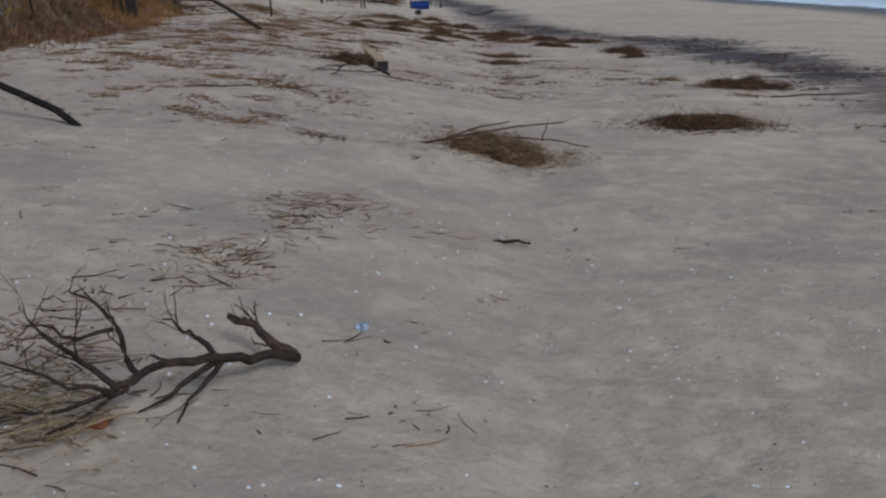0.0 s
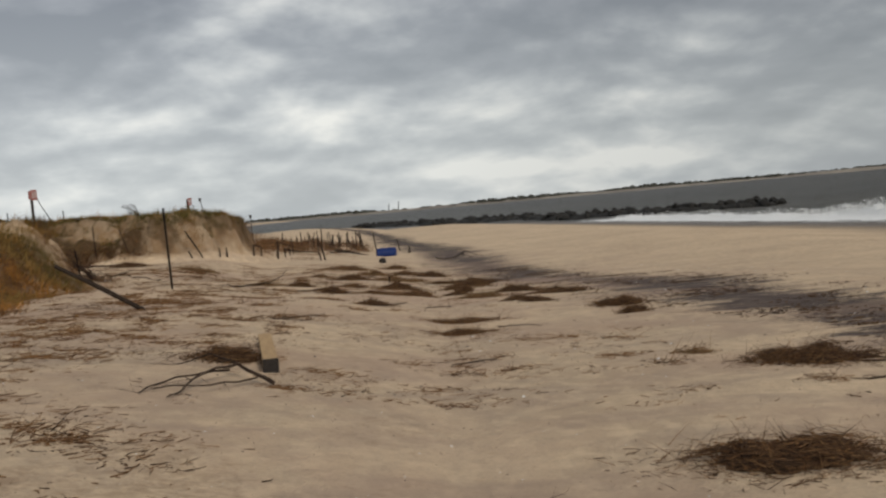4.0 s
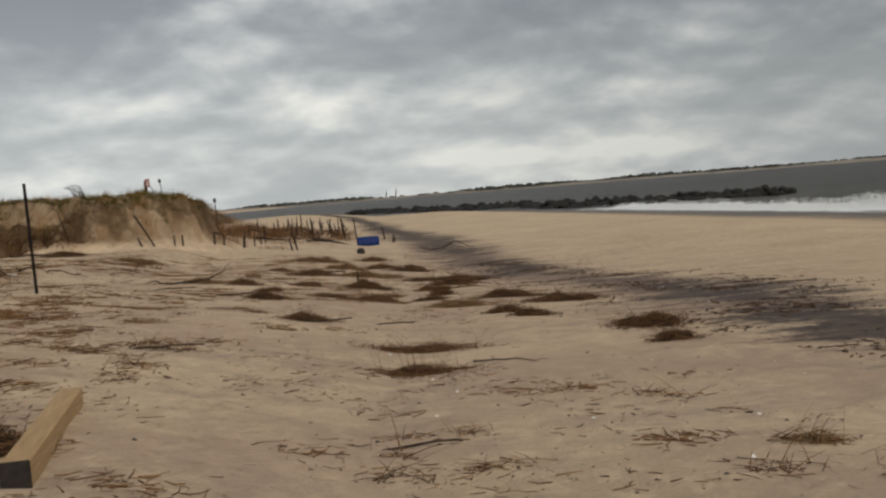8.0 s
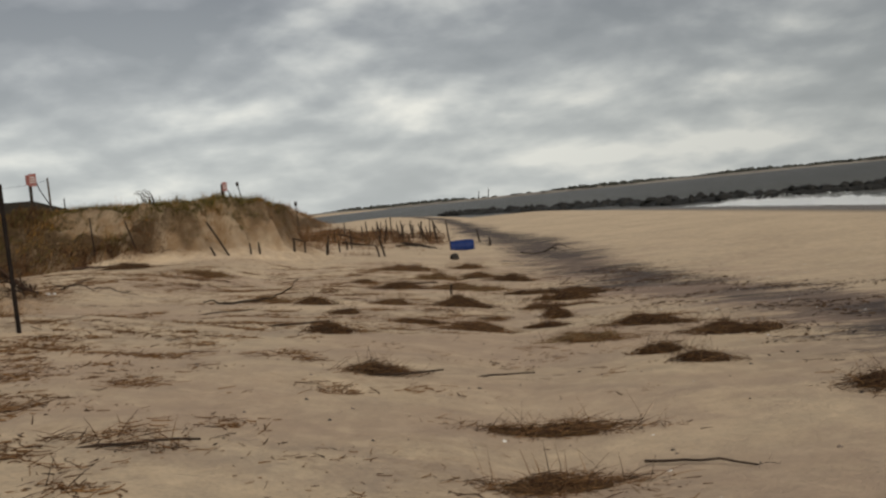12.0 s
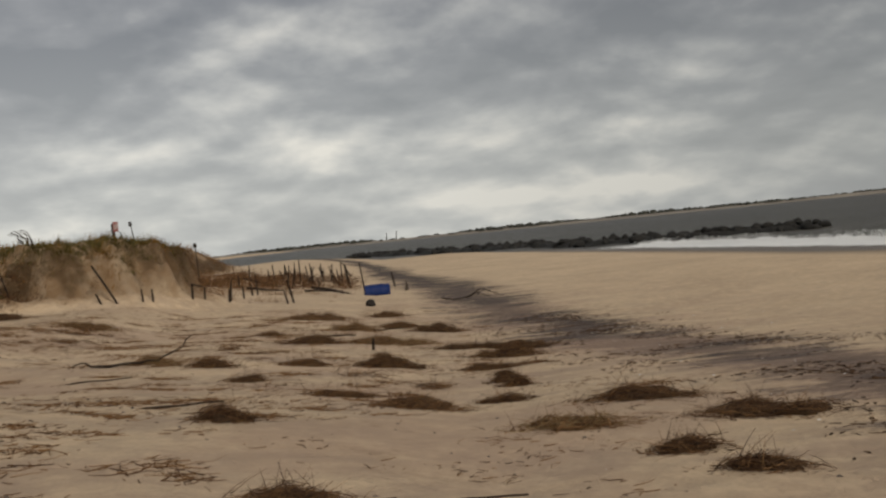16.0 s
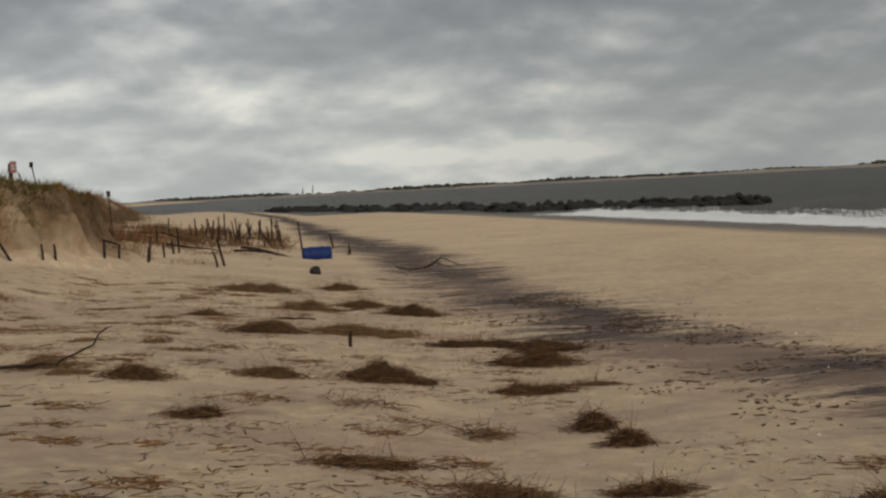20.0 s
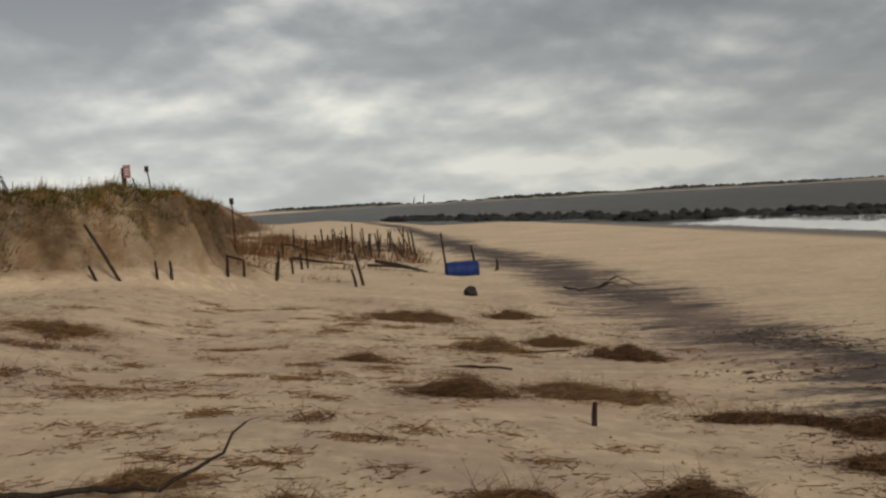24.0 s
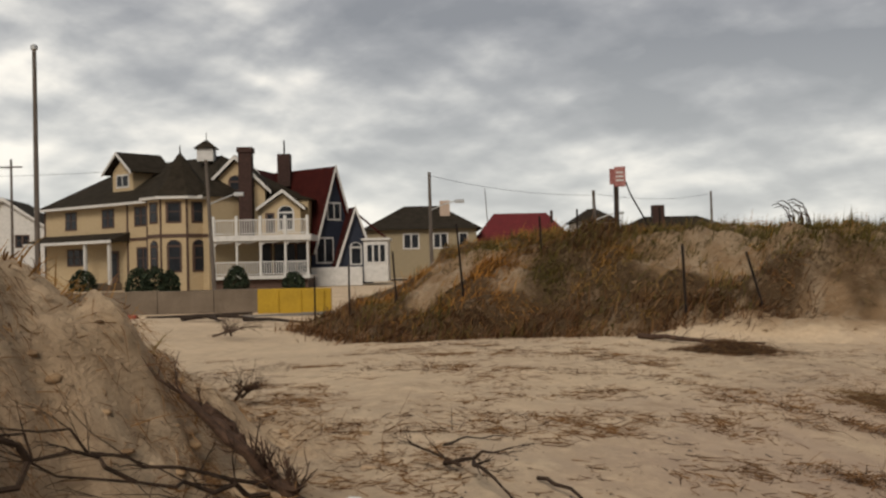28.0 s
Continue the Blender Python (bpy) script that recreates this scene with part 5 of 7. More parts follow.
HEDGE = strands("hedge_leaf", (0.008, 0.014, 0.007), (0.018, 0.028, 0.014), (0.03, 0.04, 0.02))
GALV = simple("galvanised", (0.3, 0.31, 0.31), (0.42, 0.43, 0.43), 6, 0.5, 0.6)


def street(u, v):
    a = radians(STREET_TURN)
    return STREET_AT[0] + u * math.cos(a) - v * math.sin(a), STREET_AT[1] + u * math.sin(a) + v * math.cos(a)


def lot(name, u, v, z, label, category, group="", turn=0.0):
    x, y = street(u, v)
    return thing(name, x, y, z, label, category, group, STREET_TURN + turn)


def poly(bm, *faces):
    """Faces given by corner places; corners within a hair are joined."""
    for f in faces:
        bm.faces.new([bm.verts.new(p) for p in f])
    bmesh.ops.remove_doubles(bm, verts=bm.verts[:], dist=0.001)
    return bm


def thick(ob, t):
    m = ob.modifiers.new("thickness", "SOLIDIFY")
    m.thickness, m.offset = t, 0
    return ob


def prism(front, depth, axis=(0, 1, 0)):
    """A closed solid: a flat outline pushed along an axis."""
    bm = bmesh.new()
    d = Vector(axis) * depth
    a = [bm.verts.new(p) for p in front]
    b = [bm.verts.new(Vector(p) + d) for p in front]
    bm.faces.new(a)
    bm.faces.new(b[::-1])
    for i in range(len(a)):
        j = (i + 1) % len(a)
        bm.faces.new((a[j], a[i], b[i], b[j]))
    bmesh.ops.recalc_face_normals(bm, faces=bm.faces[:])
    return bm


def window(parent, m, x, z, w, h, frame_mat, arched=False, panes=2, f=0.11):
    """A framed window on a wall whose face is the local plane y = 0, outside towards -y."""
    top = part("window", boxed(x - w / 2, -0.03, z, x + w / 2, 0.02, z + h, 0, m), frame_mat, parent)
    if arched:
        ring = [(x + w / 2 * math.cos(a), -0.03, z + h - 0.02 + w / 2 * 0.8 * math.sin(a)) for a in np.linspace(0, math.pi, 9)]
        part("arch", prism([m @ Vector(p) for p in ring], 0.05, (m.to_3x3() @ Vector((0, 1, 0)))), frame_mat, top)
        ring = [(x + (w / 2 - f) * math.cos(a), -0.045, z + h + 0.02 + (w / 2 - f) * 0.8 * math.sin(a)) for a in np.linspace(0, math.pi, 9)]
        part("pane", prism([m @ Vector(p) for p in ring], 0.02, (m.to_3x3() @ Vector((0, 1, 0)))), GLASS, top)
    step = (w - f) / panes
    for k in range(panes):
        a = x - w / 2 + f + k * step
        part("pane", boxed(a, -0.045, z + f, a + step - f, -0.025, z + h - f, 0, m), GLASS, top)
        if frame_mat is TRIM_BROWN:
            part("sash", boxed(a - 0.02, -0.06, z + f, a + 0.045, -0.046, z + h - f, 0, m), TRIM_BROWN, top)
            part("sash", boxed(a - 0.02, -0.06, z + h * 0.52, a + step - f, -0.046, z + h * 0.52 + 0.05, 0, m), TRIM_BROWN, top)
    return top


def rail(parent, u0, u1, v, z0, z1, mat, gap=0.15):
    part("handrail", boxed(u0, v - 0.04, z1 - 0.07, u1, v + 0.04, z1, 0.01), mat, parent)
    part("bottom_rail", boxed(u0, v - 0.03, z0, u1, v + 0.03, z0 + 0.06, 0.01), mat, parent)
    share = bpy.data.meshes.new("baluster")
    bm = boxed(-0.024, -0.024, 0, 0.024, 0.024, z1 - z0 - 0.13)
    bm.to_mesh(share)
    bm.free()
    share.materials.append(mat)
    for k in range(1, int((u1 - u0) / gap)):
        ob = new("baluster", share)
        ob.parent = parent
        ob.location = (u0 + k * gap, v, z0 + 0.06)


def turret_house():
    top = lot("house", 0, 0, 0, "cream two-storey house with corner turret and white porch", "house")
    A = Matrix.Translation((-14.8, 66, 0)) @ pose(0, 0, 0, 0, 0, 140.6 - 180)  # wing frame: x runs back to A, wall face on y = 0
    wing = lambda s: -s
    part("wall", boxed(-18.9, 0, 0.6, 0.2, 8.6, 6.55, 0.02, A), CREAM, top)
    bm = bmesh.new()
    e = 0.55
    c = [(-18.9 - e, -e, 6.5), (0.4, -e, 6.5), (0.4, 8.6 + e, 6.5), (-18.9 - e, 8.6 + e, 6.5)]
    r0, r1 = (-14.2, 4.3, 9.7), (-3.6, 4.3, 9.7)
    poly(bm, *[[A @ Vector(p) for p in f] for f in ((c[0], c[1], r1, r0), (c[2], c[3], r0, r1), (c[3], c[0], r0), (c[1], c[2], r1), (c[0], c[3], c[2], c[1]))])
    part("roof", bm, DARK_ROOF, top)
    part("fascia", boxed(-18.9 - e, -e - 0.05, 6.38, 0.4, -e, 6.56, 0, A), WHITE, top)
    part("belt", boxed(-8.4, -0.05, 3.95, 0.2, 0.0, 4.15, 0, A), TRIM_BROWN, top)
    part("porch_roof", prism([A @ Vector(p) for p in ((-19.4, 0, 4.55), (-19.4, -1.5, 4.02), (-19.4, -1.5, 3.9), (-19.4, 0, 3.9))], 11.2, A.to_3x3() @ Vector((1, 0, 0))), DARK_ROOF, top)
    part("porch_fascia", boxed(-19.4, -1.55, 3.82, -8.2, -1.5, 4.02, 0, A), WHITE, top)
    for s in (15.4, 10.75, 6.9):
        window(top, A, wing(s), 4.9, 1.5, 1.35, TRIM_BROWN)
    window(top, A, wing(14.7), 2.3, 2.6, 1.25, TRIM_BROWN, panes=3)
    window(top, A, wing(6.7), 1.9, 1.5, 1.6, TRIM_BROWN)
    d = part("door", boxed(-10.7, -0.06, 1.1, -9.5, 0.02, 3.3, 0.01, A), TRIM_BROWN, top)
    part("glass", boxed(-10.5, -0.08, 1.5, -9.7, -0.05, 3.1, 0, A), GLASS, d)
    for s in (11.6, 8.7):
        part("porch_post", boxed(-s - 0.1, -1.4, 1.0, -s + 0.1, -1.2, 3.9, 0.01, A), WHITE, top)
    for s in (8.45, 5.2, 18.9):
        part("corner_board", boxed(-s - 0.09, -0.045, 0.6, -s + 0.09, 0.0, 6.45, 0, A), TRIM_BROWN, top)
    part("steps", boxed(-11.0, -2.2, 0.6, -9.2, 0, 1.1, 0.02, A), CONCRETE, top)
    # dormer
    part("dormer_wall", prism([A @ Vector(p) for p in ((-11.6, 1.0, 7.4), (-9.2, 1.0, 7.4), (-9.2, 1.0, 8.9), (-10.4, 1.0, 9.9), (-11.6, 1.0, 8.9))], 3.0, A.to_3x3() @ Vector((0, 1, 0))), CREAM, top)
    thick(part("dormer_roof", poly(bmesh.new(), *[[A @ Vector(p) for p in f] for f in (((-12.1, 0.5, 8.75), (-10.4, 0.5, 10.2), (-10.4, 4.2, 10.2), (-12.1, 4.2, 8.75)), ((-10.4, 0.5, 10.2), (-8.7, 0.5, 8.75), (-8.7, 4.2, 8.75), (-10.4, 4.2, 10.2)))]), DARK_ROOF, top), 0.12)
    window(top, A @ Matrix.Translation((0, 1.0, 0)), -10.4, 7.75, 1.5, 0.95, WHITE)
    for s in (-1, 1):
        part("barge_board", prism([A @ Vector(p) for p in ((-10.4, 0.42, 10.26), (-10.4 + s * 1.75, 0.42, 8.78), (-10.4 + s * 1.75, 0.42, 8.58), (-10.4, 0.42, 10.02))], 0.06, A.to_3x3() @ Vector((0, 1, 0))), WHITE, top)
    # turret
    T = Vector((-16.7, 67.4, 0))
    ring = lambda r, z: [(T.x + r * math.cos(radians(22.5 + 45 * k)), T.y + r * math.sin(radians(22.5 + 45 * k)), z) for k in range(8)]
    tur = part("turret", prism(ring(2.15, 0.6), 5.95, (0, 0, 1)), CREAM, top)
    bm = bmesh.new()
    eave = [bm.verts.new(p) for p in ring(2.6, 6.5)]
    mid = [bm.verts.new(p) for p in ring(1.35, 7.75)]
    tip = bm.verts.new((T.x, T.y, 9.55))
    bm.faces.new(eave[::-1])
    for k in range(8):
        n = (k + 1) % 8
        bm.faces.new((eave[k], eave[n], mid[n], mid[k]))
        bm.faces.new((mid[k], mid[n], tip))
    part("turret_roof", bm, DARK_ROOF, tur)
    part("finial", tube(bmesh.new(), [(T.x, T.y, 9.4), (T.x, T.y, 9.95)], [0.07, 0.03], 6), DARK_ROOF, tur)
    part("turret_fascia", prism(ring(2.62, 6.36), 0.16, (0, 0, 1)), WHITE, tur)
    part("turret_belt", prism(ring(2.2, 3.95), 0.22, (0, 0, 1)), TRIM_BROWN, tur)
    ap = 2.15 * math.cos(radians(22.5))
    for k in (4, 5, 6, 7):
        a = 45 * k + 45
        M = Matrix.Translation((T.x, T.y, 0)) @ pose(0, 0, 0, 0, 0, a + 90) @ Matrix.Translation((0, -ap, 0))
        window(tur, M, 0, 4.85, 1.0, 1.35, TRIM_BROWN, panes=1)
        window(tur, M, 0, 1.75, 0.95, 1.7, TRIM_BROWN, True, 1)
        for s in (-0.82, 0.82):
            part("corner_board", boxed(s - 0.06, -0.04, 0.6, s + 0.06, 0.0, 6.4, 0, M), TRIM_BROWN, tur)
    # cross wing with gable and porch
    part("cross_wing", boxed(-14.9, 69.2, 0.6, -8.7, 78.5, 6.5, 0.02), CREAM, top)
    part("cross_roof", prism([(-15.4, 69.0, 6.4), (-8.3, 69.0, 6.4), (-11.8, 69.0, 7.5)], 9.8), DARK_ROOF, top)
    part("gable_wall", prism([(-15.2, 68.3, 4.0), (-11.4, 68.3, 4.0), (-11.4, 68.3, 7.1), (-13.3, 68.3, 9.0), (-15.2, 68.3, 7.1)], 1.2), CREAM, top)
    for s in (-1, 1):
        thick(part("gable_roof", poly(bmesh.new(), [(-13.3, 67.9, 9.25), (-13.3 + s * 2.3, 67.9, 6.95), (-13.3 + s * 2.3, 72.5, 6.95), (-13.3, 72.5, 9.25)]), DARK_ROOF, top), 0.14)
        part("barge_board", prism([(-13.3, 67.84, 9.32), (-13.3 + s * 2.35, 67.84, 6.97), (-13.3 + s * 2.35, 67.84, 6.74), (-13.3, 67.84, 9.05)], 0.07), WHITE, top)
    G = Matrix.Translation((0, 68.3, 0))
    window(top, G, -13.3, 6.3, 1.0, 1.35, TRIM_BROWN, True, 1)
    window(top, G, -14.2, 4.4, 1.3, 1.2, WHITE)
    ch = part("chimney", boxed(-12.95, 67.3, 3.9, -12.1, 68.2, 9.4, 0.02), BRICK, top)
    part("chimney_cap", boxed(-13.03, 67.22, 9.4, -12.02, 68.28, 9.75, 0.02), BRICK, ch)
    part("side_dormer", prism([(-11.6, 68.2, 4.0), (-9.1, 68.2, 4.0), (-9.1, 68.2, 5.85), (-10.2, 68.2, 6.75), (-11.6, 68.2, 5.85)], 2.5), CREAM, top)
    for s, w in ((-1, 1.75), (1, 1.45)):
        thick(part("side_dormer_roof", poly(bmesh.new(), [(-10.2, 67.8, 6.95), (-10.2 + s * w, 67.8, 5.75), (-10.2 + s * w, 71, 5.75), (-10.2, 71, 6.95)]), DARK_ROOF, top), 0.12)
        part("barge_board", prism([(-10.2, 67.74, 7.02), (-10.2 + s * w, 67.74, 5.8), (-10.2 + s * w, 67.74, 5.6), (-10.2, 67.74, 6.8)], 0.06), WHITE, top)
    D = Matrix.Translation((0, 68.2, 0))
    window(top, D, -10.05, 4.3, 1.1, 1.25, WHITE, True, 1)
    window(top, D, -11.1, 4.2, 0.6, 1.3, TRIM_BROWN, False, 1)
    # porch
    part("porch_deck", boxed(-14.4, 65.4, 1.2, -8.2, 69.2, 1.42, 0.01), WHITE, top)
    part("porch_skirt", boxed(-14.2, 65.8, 0.6, -8.4, 69.2, 1.2), TRIM_BROWN, top)
    part("balcony_deck", boxed(-14.5, 65.3, 3.62, -8.1, 69.2, 3.98, 0.01), WHITE, top)
    for u in (-14.25, -12.8, -11.3, -9.75, -8.35):
        part("column", tube(bmesh.new(), [(u, 65.55, 1.42), (u, 65.55, 1.7), (u, 65.55, 3.4), (u, 65.55, 3.62)], [0.12, 0.085, 0.08, 0.14], 10), WHITE, top)
        part("newel", boxed(u - 0.09, 65.46, 3.98, u + 0.09, 65.64, 5.2, 0.01), WHITE, top)
        if u < -9:
            part("arch_brace", prism([(u, 65.5, 3.62), (u + 1.45, 65.5, 3.62), (u + 1.1, 65.5, 3.5), (u + 0.72, 65.5, 3.46), (u + 0.35, 65.5, 3.5), (u, 65.5, 3.3)], 0.08), WHITE, top)
    rail(top, -14.25, -8.35, 65.55, 1.5, 2.32, WHITE)
    rail(top, -14.25, -8.35, 65.55, 4.05, 4.98, WHITE)
    P = Matrix.Translation((0, 69.2, 0))
    # windows enlarged into dark panes whose colour also stands in for porch shade
    for u in (-13.5, -11.9, -10.3, -9.2):
        window(top, P, u, 1.45, 1.5 if u < -9.5 else 0.8, 2.1, BROWN_BARK, False, 1)
    # cupola
    cu = part("cupola", boxed(-16.3, 70.4, 9.2, -15.2, 71.5, 10.1, 0.02), WHITE, top)
    part("cupola_roof", poly(bmesh.new(), ((-16.5, 70.2, 10.1), (-15.0, 70.2, 10.1), (-15.75, 70.95, 10.75)), ((-15.0, 70.2, 10.1), (-15.0, 71.7, 10.1), (-15.75, 70.95, 10.75)), ((-15.0, 71.7, 10.1), (-16.5, 71.7, 10.1), (-15.75, 70.95, 10.75)), ((-16.5, 71.7, 10.1), (-16.5, 70.2, 10.1), (-15.75, 70.95, 10.75)), ((-16.5, 70.2, 10.1), (-16.5, 71.7, 10.1), (-15.0, 71.7, 10.1), (-15.0, 70.2, 10.1))), DARK_ROOF, cu)
    part("weather_vane", tube(bmesh.new(), [(-15.75, 70.95, 10.7), (-15.75, 70.95, 11.2)], 0.025, 5), STEEL, cu)


turret_house()


def gabled(parent, M, half, depth, z0, zeave, zapex, wall_mat, roof_mat, over=0.35, trim=True):
    """A gable wall with its roof running back from it: wall face on y = 0 of M."""
    ax = M.to_3x3() @ Vector((0, 1, 0))
    part("wall", prism([M @ Vector(p) for p in ((-half, 0, z0), (half, 0, z0), (half, 0, zeave), (0, 0, zapex), (-half, 0, zeave))], depth, ax), wall_mat, parent)
    k = (zapex - zeave) / half
    for s in (-1, 1):
        x1 = half + 0.15
        thick(part("roof", poly(bmesh.new(), [M @ Vector(p) for p in ((0, -over, zapex + 0.12), (s * x1, -over, zapex + 0.12 - k * x1), (s * x1, depth + over, zapex + 0.12 - k * x1), (0, depth + over, zapex + 0.12))]), roof_mat, parent), 0.12)
        if trim:
            part("barge_board", prism([M @ Vector(p) for p in ((0, -over - 0.05, zapex + 0.26), (s * (x1 + 0.05), -over - 0.05, zapex + 0.2 - k * x1), (s * (x1 - 0.12), -over - 0.05, zapex + 0.16 - k * x1), (0, -over - 0.05, zapex - 0.12))], 0.06, ax), WHITE, parent)


def steep_house():
    top = lot("house", 0, 0, 0, "navy steep-gabled house with dark red roof, white trim", "house")
    M = Matrix.Translation((-7.25, 71.3, 0)) @ pose(0, 0, 0, 0, 0, 48)
    gabled(top, M, 1.95, 7.0, 0.7, 3.0, 8.6, NAVY, RED_ROOF)
    window(top, M, 0.05, 5.05, 1.25, 1.25, WHITE)
    window(top, M, -0.85, 2.1, 1.6, 1.8, WHITE, panes=2)
    ch = part("chimney", boxed(-11.3, 73.2, 7.6, -10.4, 74.1, 9.9, 0.02), BRICK, top)
    part("flue", tube(bmesh.new(), [(-10.85, 73.65, 9.85), (-10.85, 73.65, 10.9)], 0.06, 6), STEEL, ch)
    B = Matrix.Translation((-12.6, 72.6, 0)) @ pose(0, 0, 0, 0, 0, -12)
    gabled(top, B, 1.5, 4.0, 3.0, 6.6, 8.6, NAVY, RED_ROOF)
    S = Matrix.Translation((-5.75, 70.6, 0)) @ pose(0, 0, 0, 0, 0, 18)
    gabled(top, S, 1.25, 6.0, 0.7, 2.1, 5.75, NAVY, RED_ROOF)
    window(top, S, 0.05, 1.95, 0.85, 1.25, WHITE, True, 1)
    part("lean_to_roof", prism([(-5.6, 71.5, 5.5), (-5.6, 74.5, 5.5), (-3.6, 74.5, 3.75), (-3.6, 71.5, 3.75)], 0.15, (0, 0, -1)), RED_ROOF, top)
    part("sun_room", boxed(-5.15, 70.1, 0.8, -3.5, 73.5, 3.6, 0.02), WHITE, top)
    window(top, Matrix.Translation((0, 70.1, 0)), -4.3, 2.05, 1.4, 1.35, WHITE, panes=3)
    part("sun_room_roof", boxed(-5.3, 69.95, 3.6, -3.35, 73.6, 3.75, 0.01), WHITE, top)
    part("garden_wall", boxed(-8.6, 69.4, 0.6, -5.2, 69.65, 1.85, 0.02), WHITE, top)


steep_house()


def hip_house(name, u0, u1, v0, v1, zb, ze, zr, wall_mat, roof_mat, label, inset=3.0, over=0.5):
    top = lot(name, 0, 0, 0, label, "house")
    part("wall", boxed(u0, v0, zb, u1, v1, ze, 0.02), wall_mat, top)
    c = [(u0 - over, v0 - over, ze), (u1 + over, v0 - over, ze), (u1 + over, v1 + over, ze), (u0 - over, v1 + over, ze)]
    vm = (v0 + v1) / 2
    a, b = (u0 + inset, vm, zr), (u1 - inset, vm, zr)
    part("roof", poly(bmesh.new(), (c[0], c[1], b, a), (c[2], c[3], a, b), (c[3], c[0], a), (c[1], c[2], b), (c[3], c[2], c[1], c[0])), roof_mat, top)
    return top


h = hip_house("house", -5.9, 3.1, 85, 94, 0.8, 4.75, 6.9, TAN_WALL, DARK_ROOF, "tan one-storey house with dark hip roof and chimney")
F = Matrix.Translation((0, 85, 0))
window(h, F, -2.25, 3.15, 1.35, 1.3, WHITE)
window(h, F, 0.15, 3.15, 1.25, 1.3, WHITE)
window(h, F, 2.0, 3.2, 0.8, 1.25, WHITE, panes=1)
part("chimney", boxed(0.15, 87.2, 5.0, 1.0, 88.0, 7.2, 0.02), PALE_BRICK, h)
h = hip_house("house", 3.5, 10.6, 86, 93, 0.8, 3.75, 6.1, TAN_WALL, BRIGHT_RED_ROOF, "low house with a bright red shingle roof", 1.3)
window(h, Matrix.Translation((0, 86, 0)), 6.5, 2.2, 1.3, 1.2, WHITE)
part("vent_pipe", tube(bmesh.new(), [(9.6, 88, 4.8), (9.6, 88, 6.2)], 0.12, 8), BRICK, h)
h = hip_house("house", 13.4, 17.2, 100, 106, 0.8, 5.6, 7.0, WHITE, DARK_ROOF, "white house with a small balcony beyond the dune", 1.5)
window(h, Matrix.Translation((0, 100, 0)), 15.2, 4.4, 1.6, 1.0, TRIM_BROWN)
rail(h, 13.4, 17.2, 99.2, 4.2, 5.0, WHITE, 0.3)
h = hip_house("house", 18.5, 30.0, 104, 112, 0.8, 4.4, 6.3, NAVY, DARK_ROOF, "dark low house with flat overhanging roof", 3.0, 0.9)
part("chimney", boxed(22.0, 106, 5.0, 23.2, 107, 7.4, 0.02), BRICK, h)
window(h, Matrix.Translation((0, 104, 0)), 26.5, 3.2, 2.2, 1.1, WHITE)
h = lot("house", 0, 0, 0, "white house with a dark gable roof", "house")
gabled(h, Matrix.Translation((-39.5, 95, 0)) @ pose(0, 0, 0, 0, 0, 8), 4.2, 9, 0.8, 5.6, 8.6, WHITE, DARK_ROOF)
window(h, Matrix.Translation((-39.5, 95, 0)) @ pose(0, 0, 0, 0, 0, 8), 1.6, 4.2, 1.3, 1.2, TRIM_BROWN)
window(h, Matrix.Translation((-39.5, 95, 0)) @ pose(0, 0, 0, 0, 0, 8), -1.6, 4.2, 1.3, 1.2, TRIM_BROWN)


# ---- poles, lamps and wires ----


def utility_pole(u, v, z0, high, label, lean=0.0, arm=0.0, crossarm=False, r=0.13):
    top = lot("utility_pole", u, v, z0, label, "utility pole", "poles along the street")
    part("pole", tube(bmesh.new(), [(0, 0, -0.4), (lean, 0, high)], [r, r * 0.7], 9), POLE_WOOD, top)
    if arm:
        a = part("lamp_arm", tube(bmesh.new(), [(lean * 0.75, 0, high * 0.66), (arm * 0.5, -0.1, high * 0.71), (arm, -0.15, high * 0.74)], 0.04, 6), GALV, top)
        part("lamp_head", boxed(arm - 0.1, -0.27, high * 0.72, arm + 0.45, -0.03, high * 0.75, 0.03), GALV, a)
    if crossarm:
        part("crossarm", boxed(-0.9, -0.05, high - 0.7, 0.9, 0.05, high - 0.58), POLE_WOOD, top)
    return top


utility_pole(-23.2, 60, 0.7, 14.1, "tall bare grey pole with a lamp on top", 0.0, r=0.17)
utility_pole(-34.7, 85, 0.8, 10.4, "wooden utility pole with crossarm by the houses", 0.0, 0, True)
utility_pole(-0.54, 62, 0.7, 6.7, "wooden pole with a curved street lamp arm", -0.05, 1.55)
utility_pole(-12.65, 58, 0.6, 7.4, "wooden pole with street lamp before the turret house", -0.35, 1.3)
utility_pole(9.3, 62, 0.8, 5.3, "dark wooden pole rising behind the dune", -0.1, 1.2)
utility_pole(23.8, 90, 0.8, 6.9, "plain wooden pole rising behind the dune", -0.1)
utility_pole(4.9, 96, 0.8, 8.0, "leaning pale mast behind the red roof", -0.5, r=0.05)
part("lamp_globe", tube(bmesh.new(), [(0, 0, 14.0), (0, 0, 14.12), (0, 0, 14.32), (0, 0, 14.4)], [0.06, 0.2, 0.2, 0.06], 10), GALV, bpy.data.objects["utility_pole"])


def wire(a, b, sag, label):
    (ax, ay), (bx, by) = street(a[0], a[1]), street(b[0], b[1])
    top = thing("overhead_wire", ax, ay, a[2], label, "wire", "overhead wires")
    n = 12
    pts = [((bx - ax) * k / n, (by - ay) * k / n, (b[2] - a[2]) * k / n - sag * 4 * (k / n) * (1 - k / n)) for k in range(n + 1)]
    part("cable", tube(bmesh.new(), pts, 0.010, 4), STEEL, top)


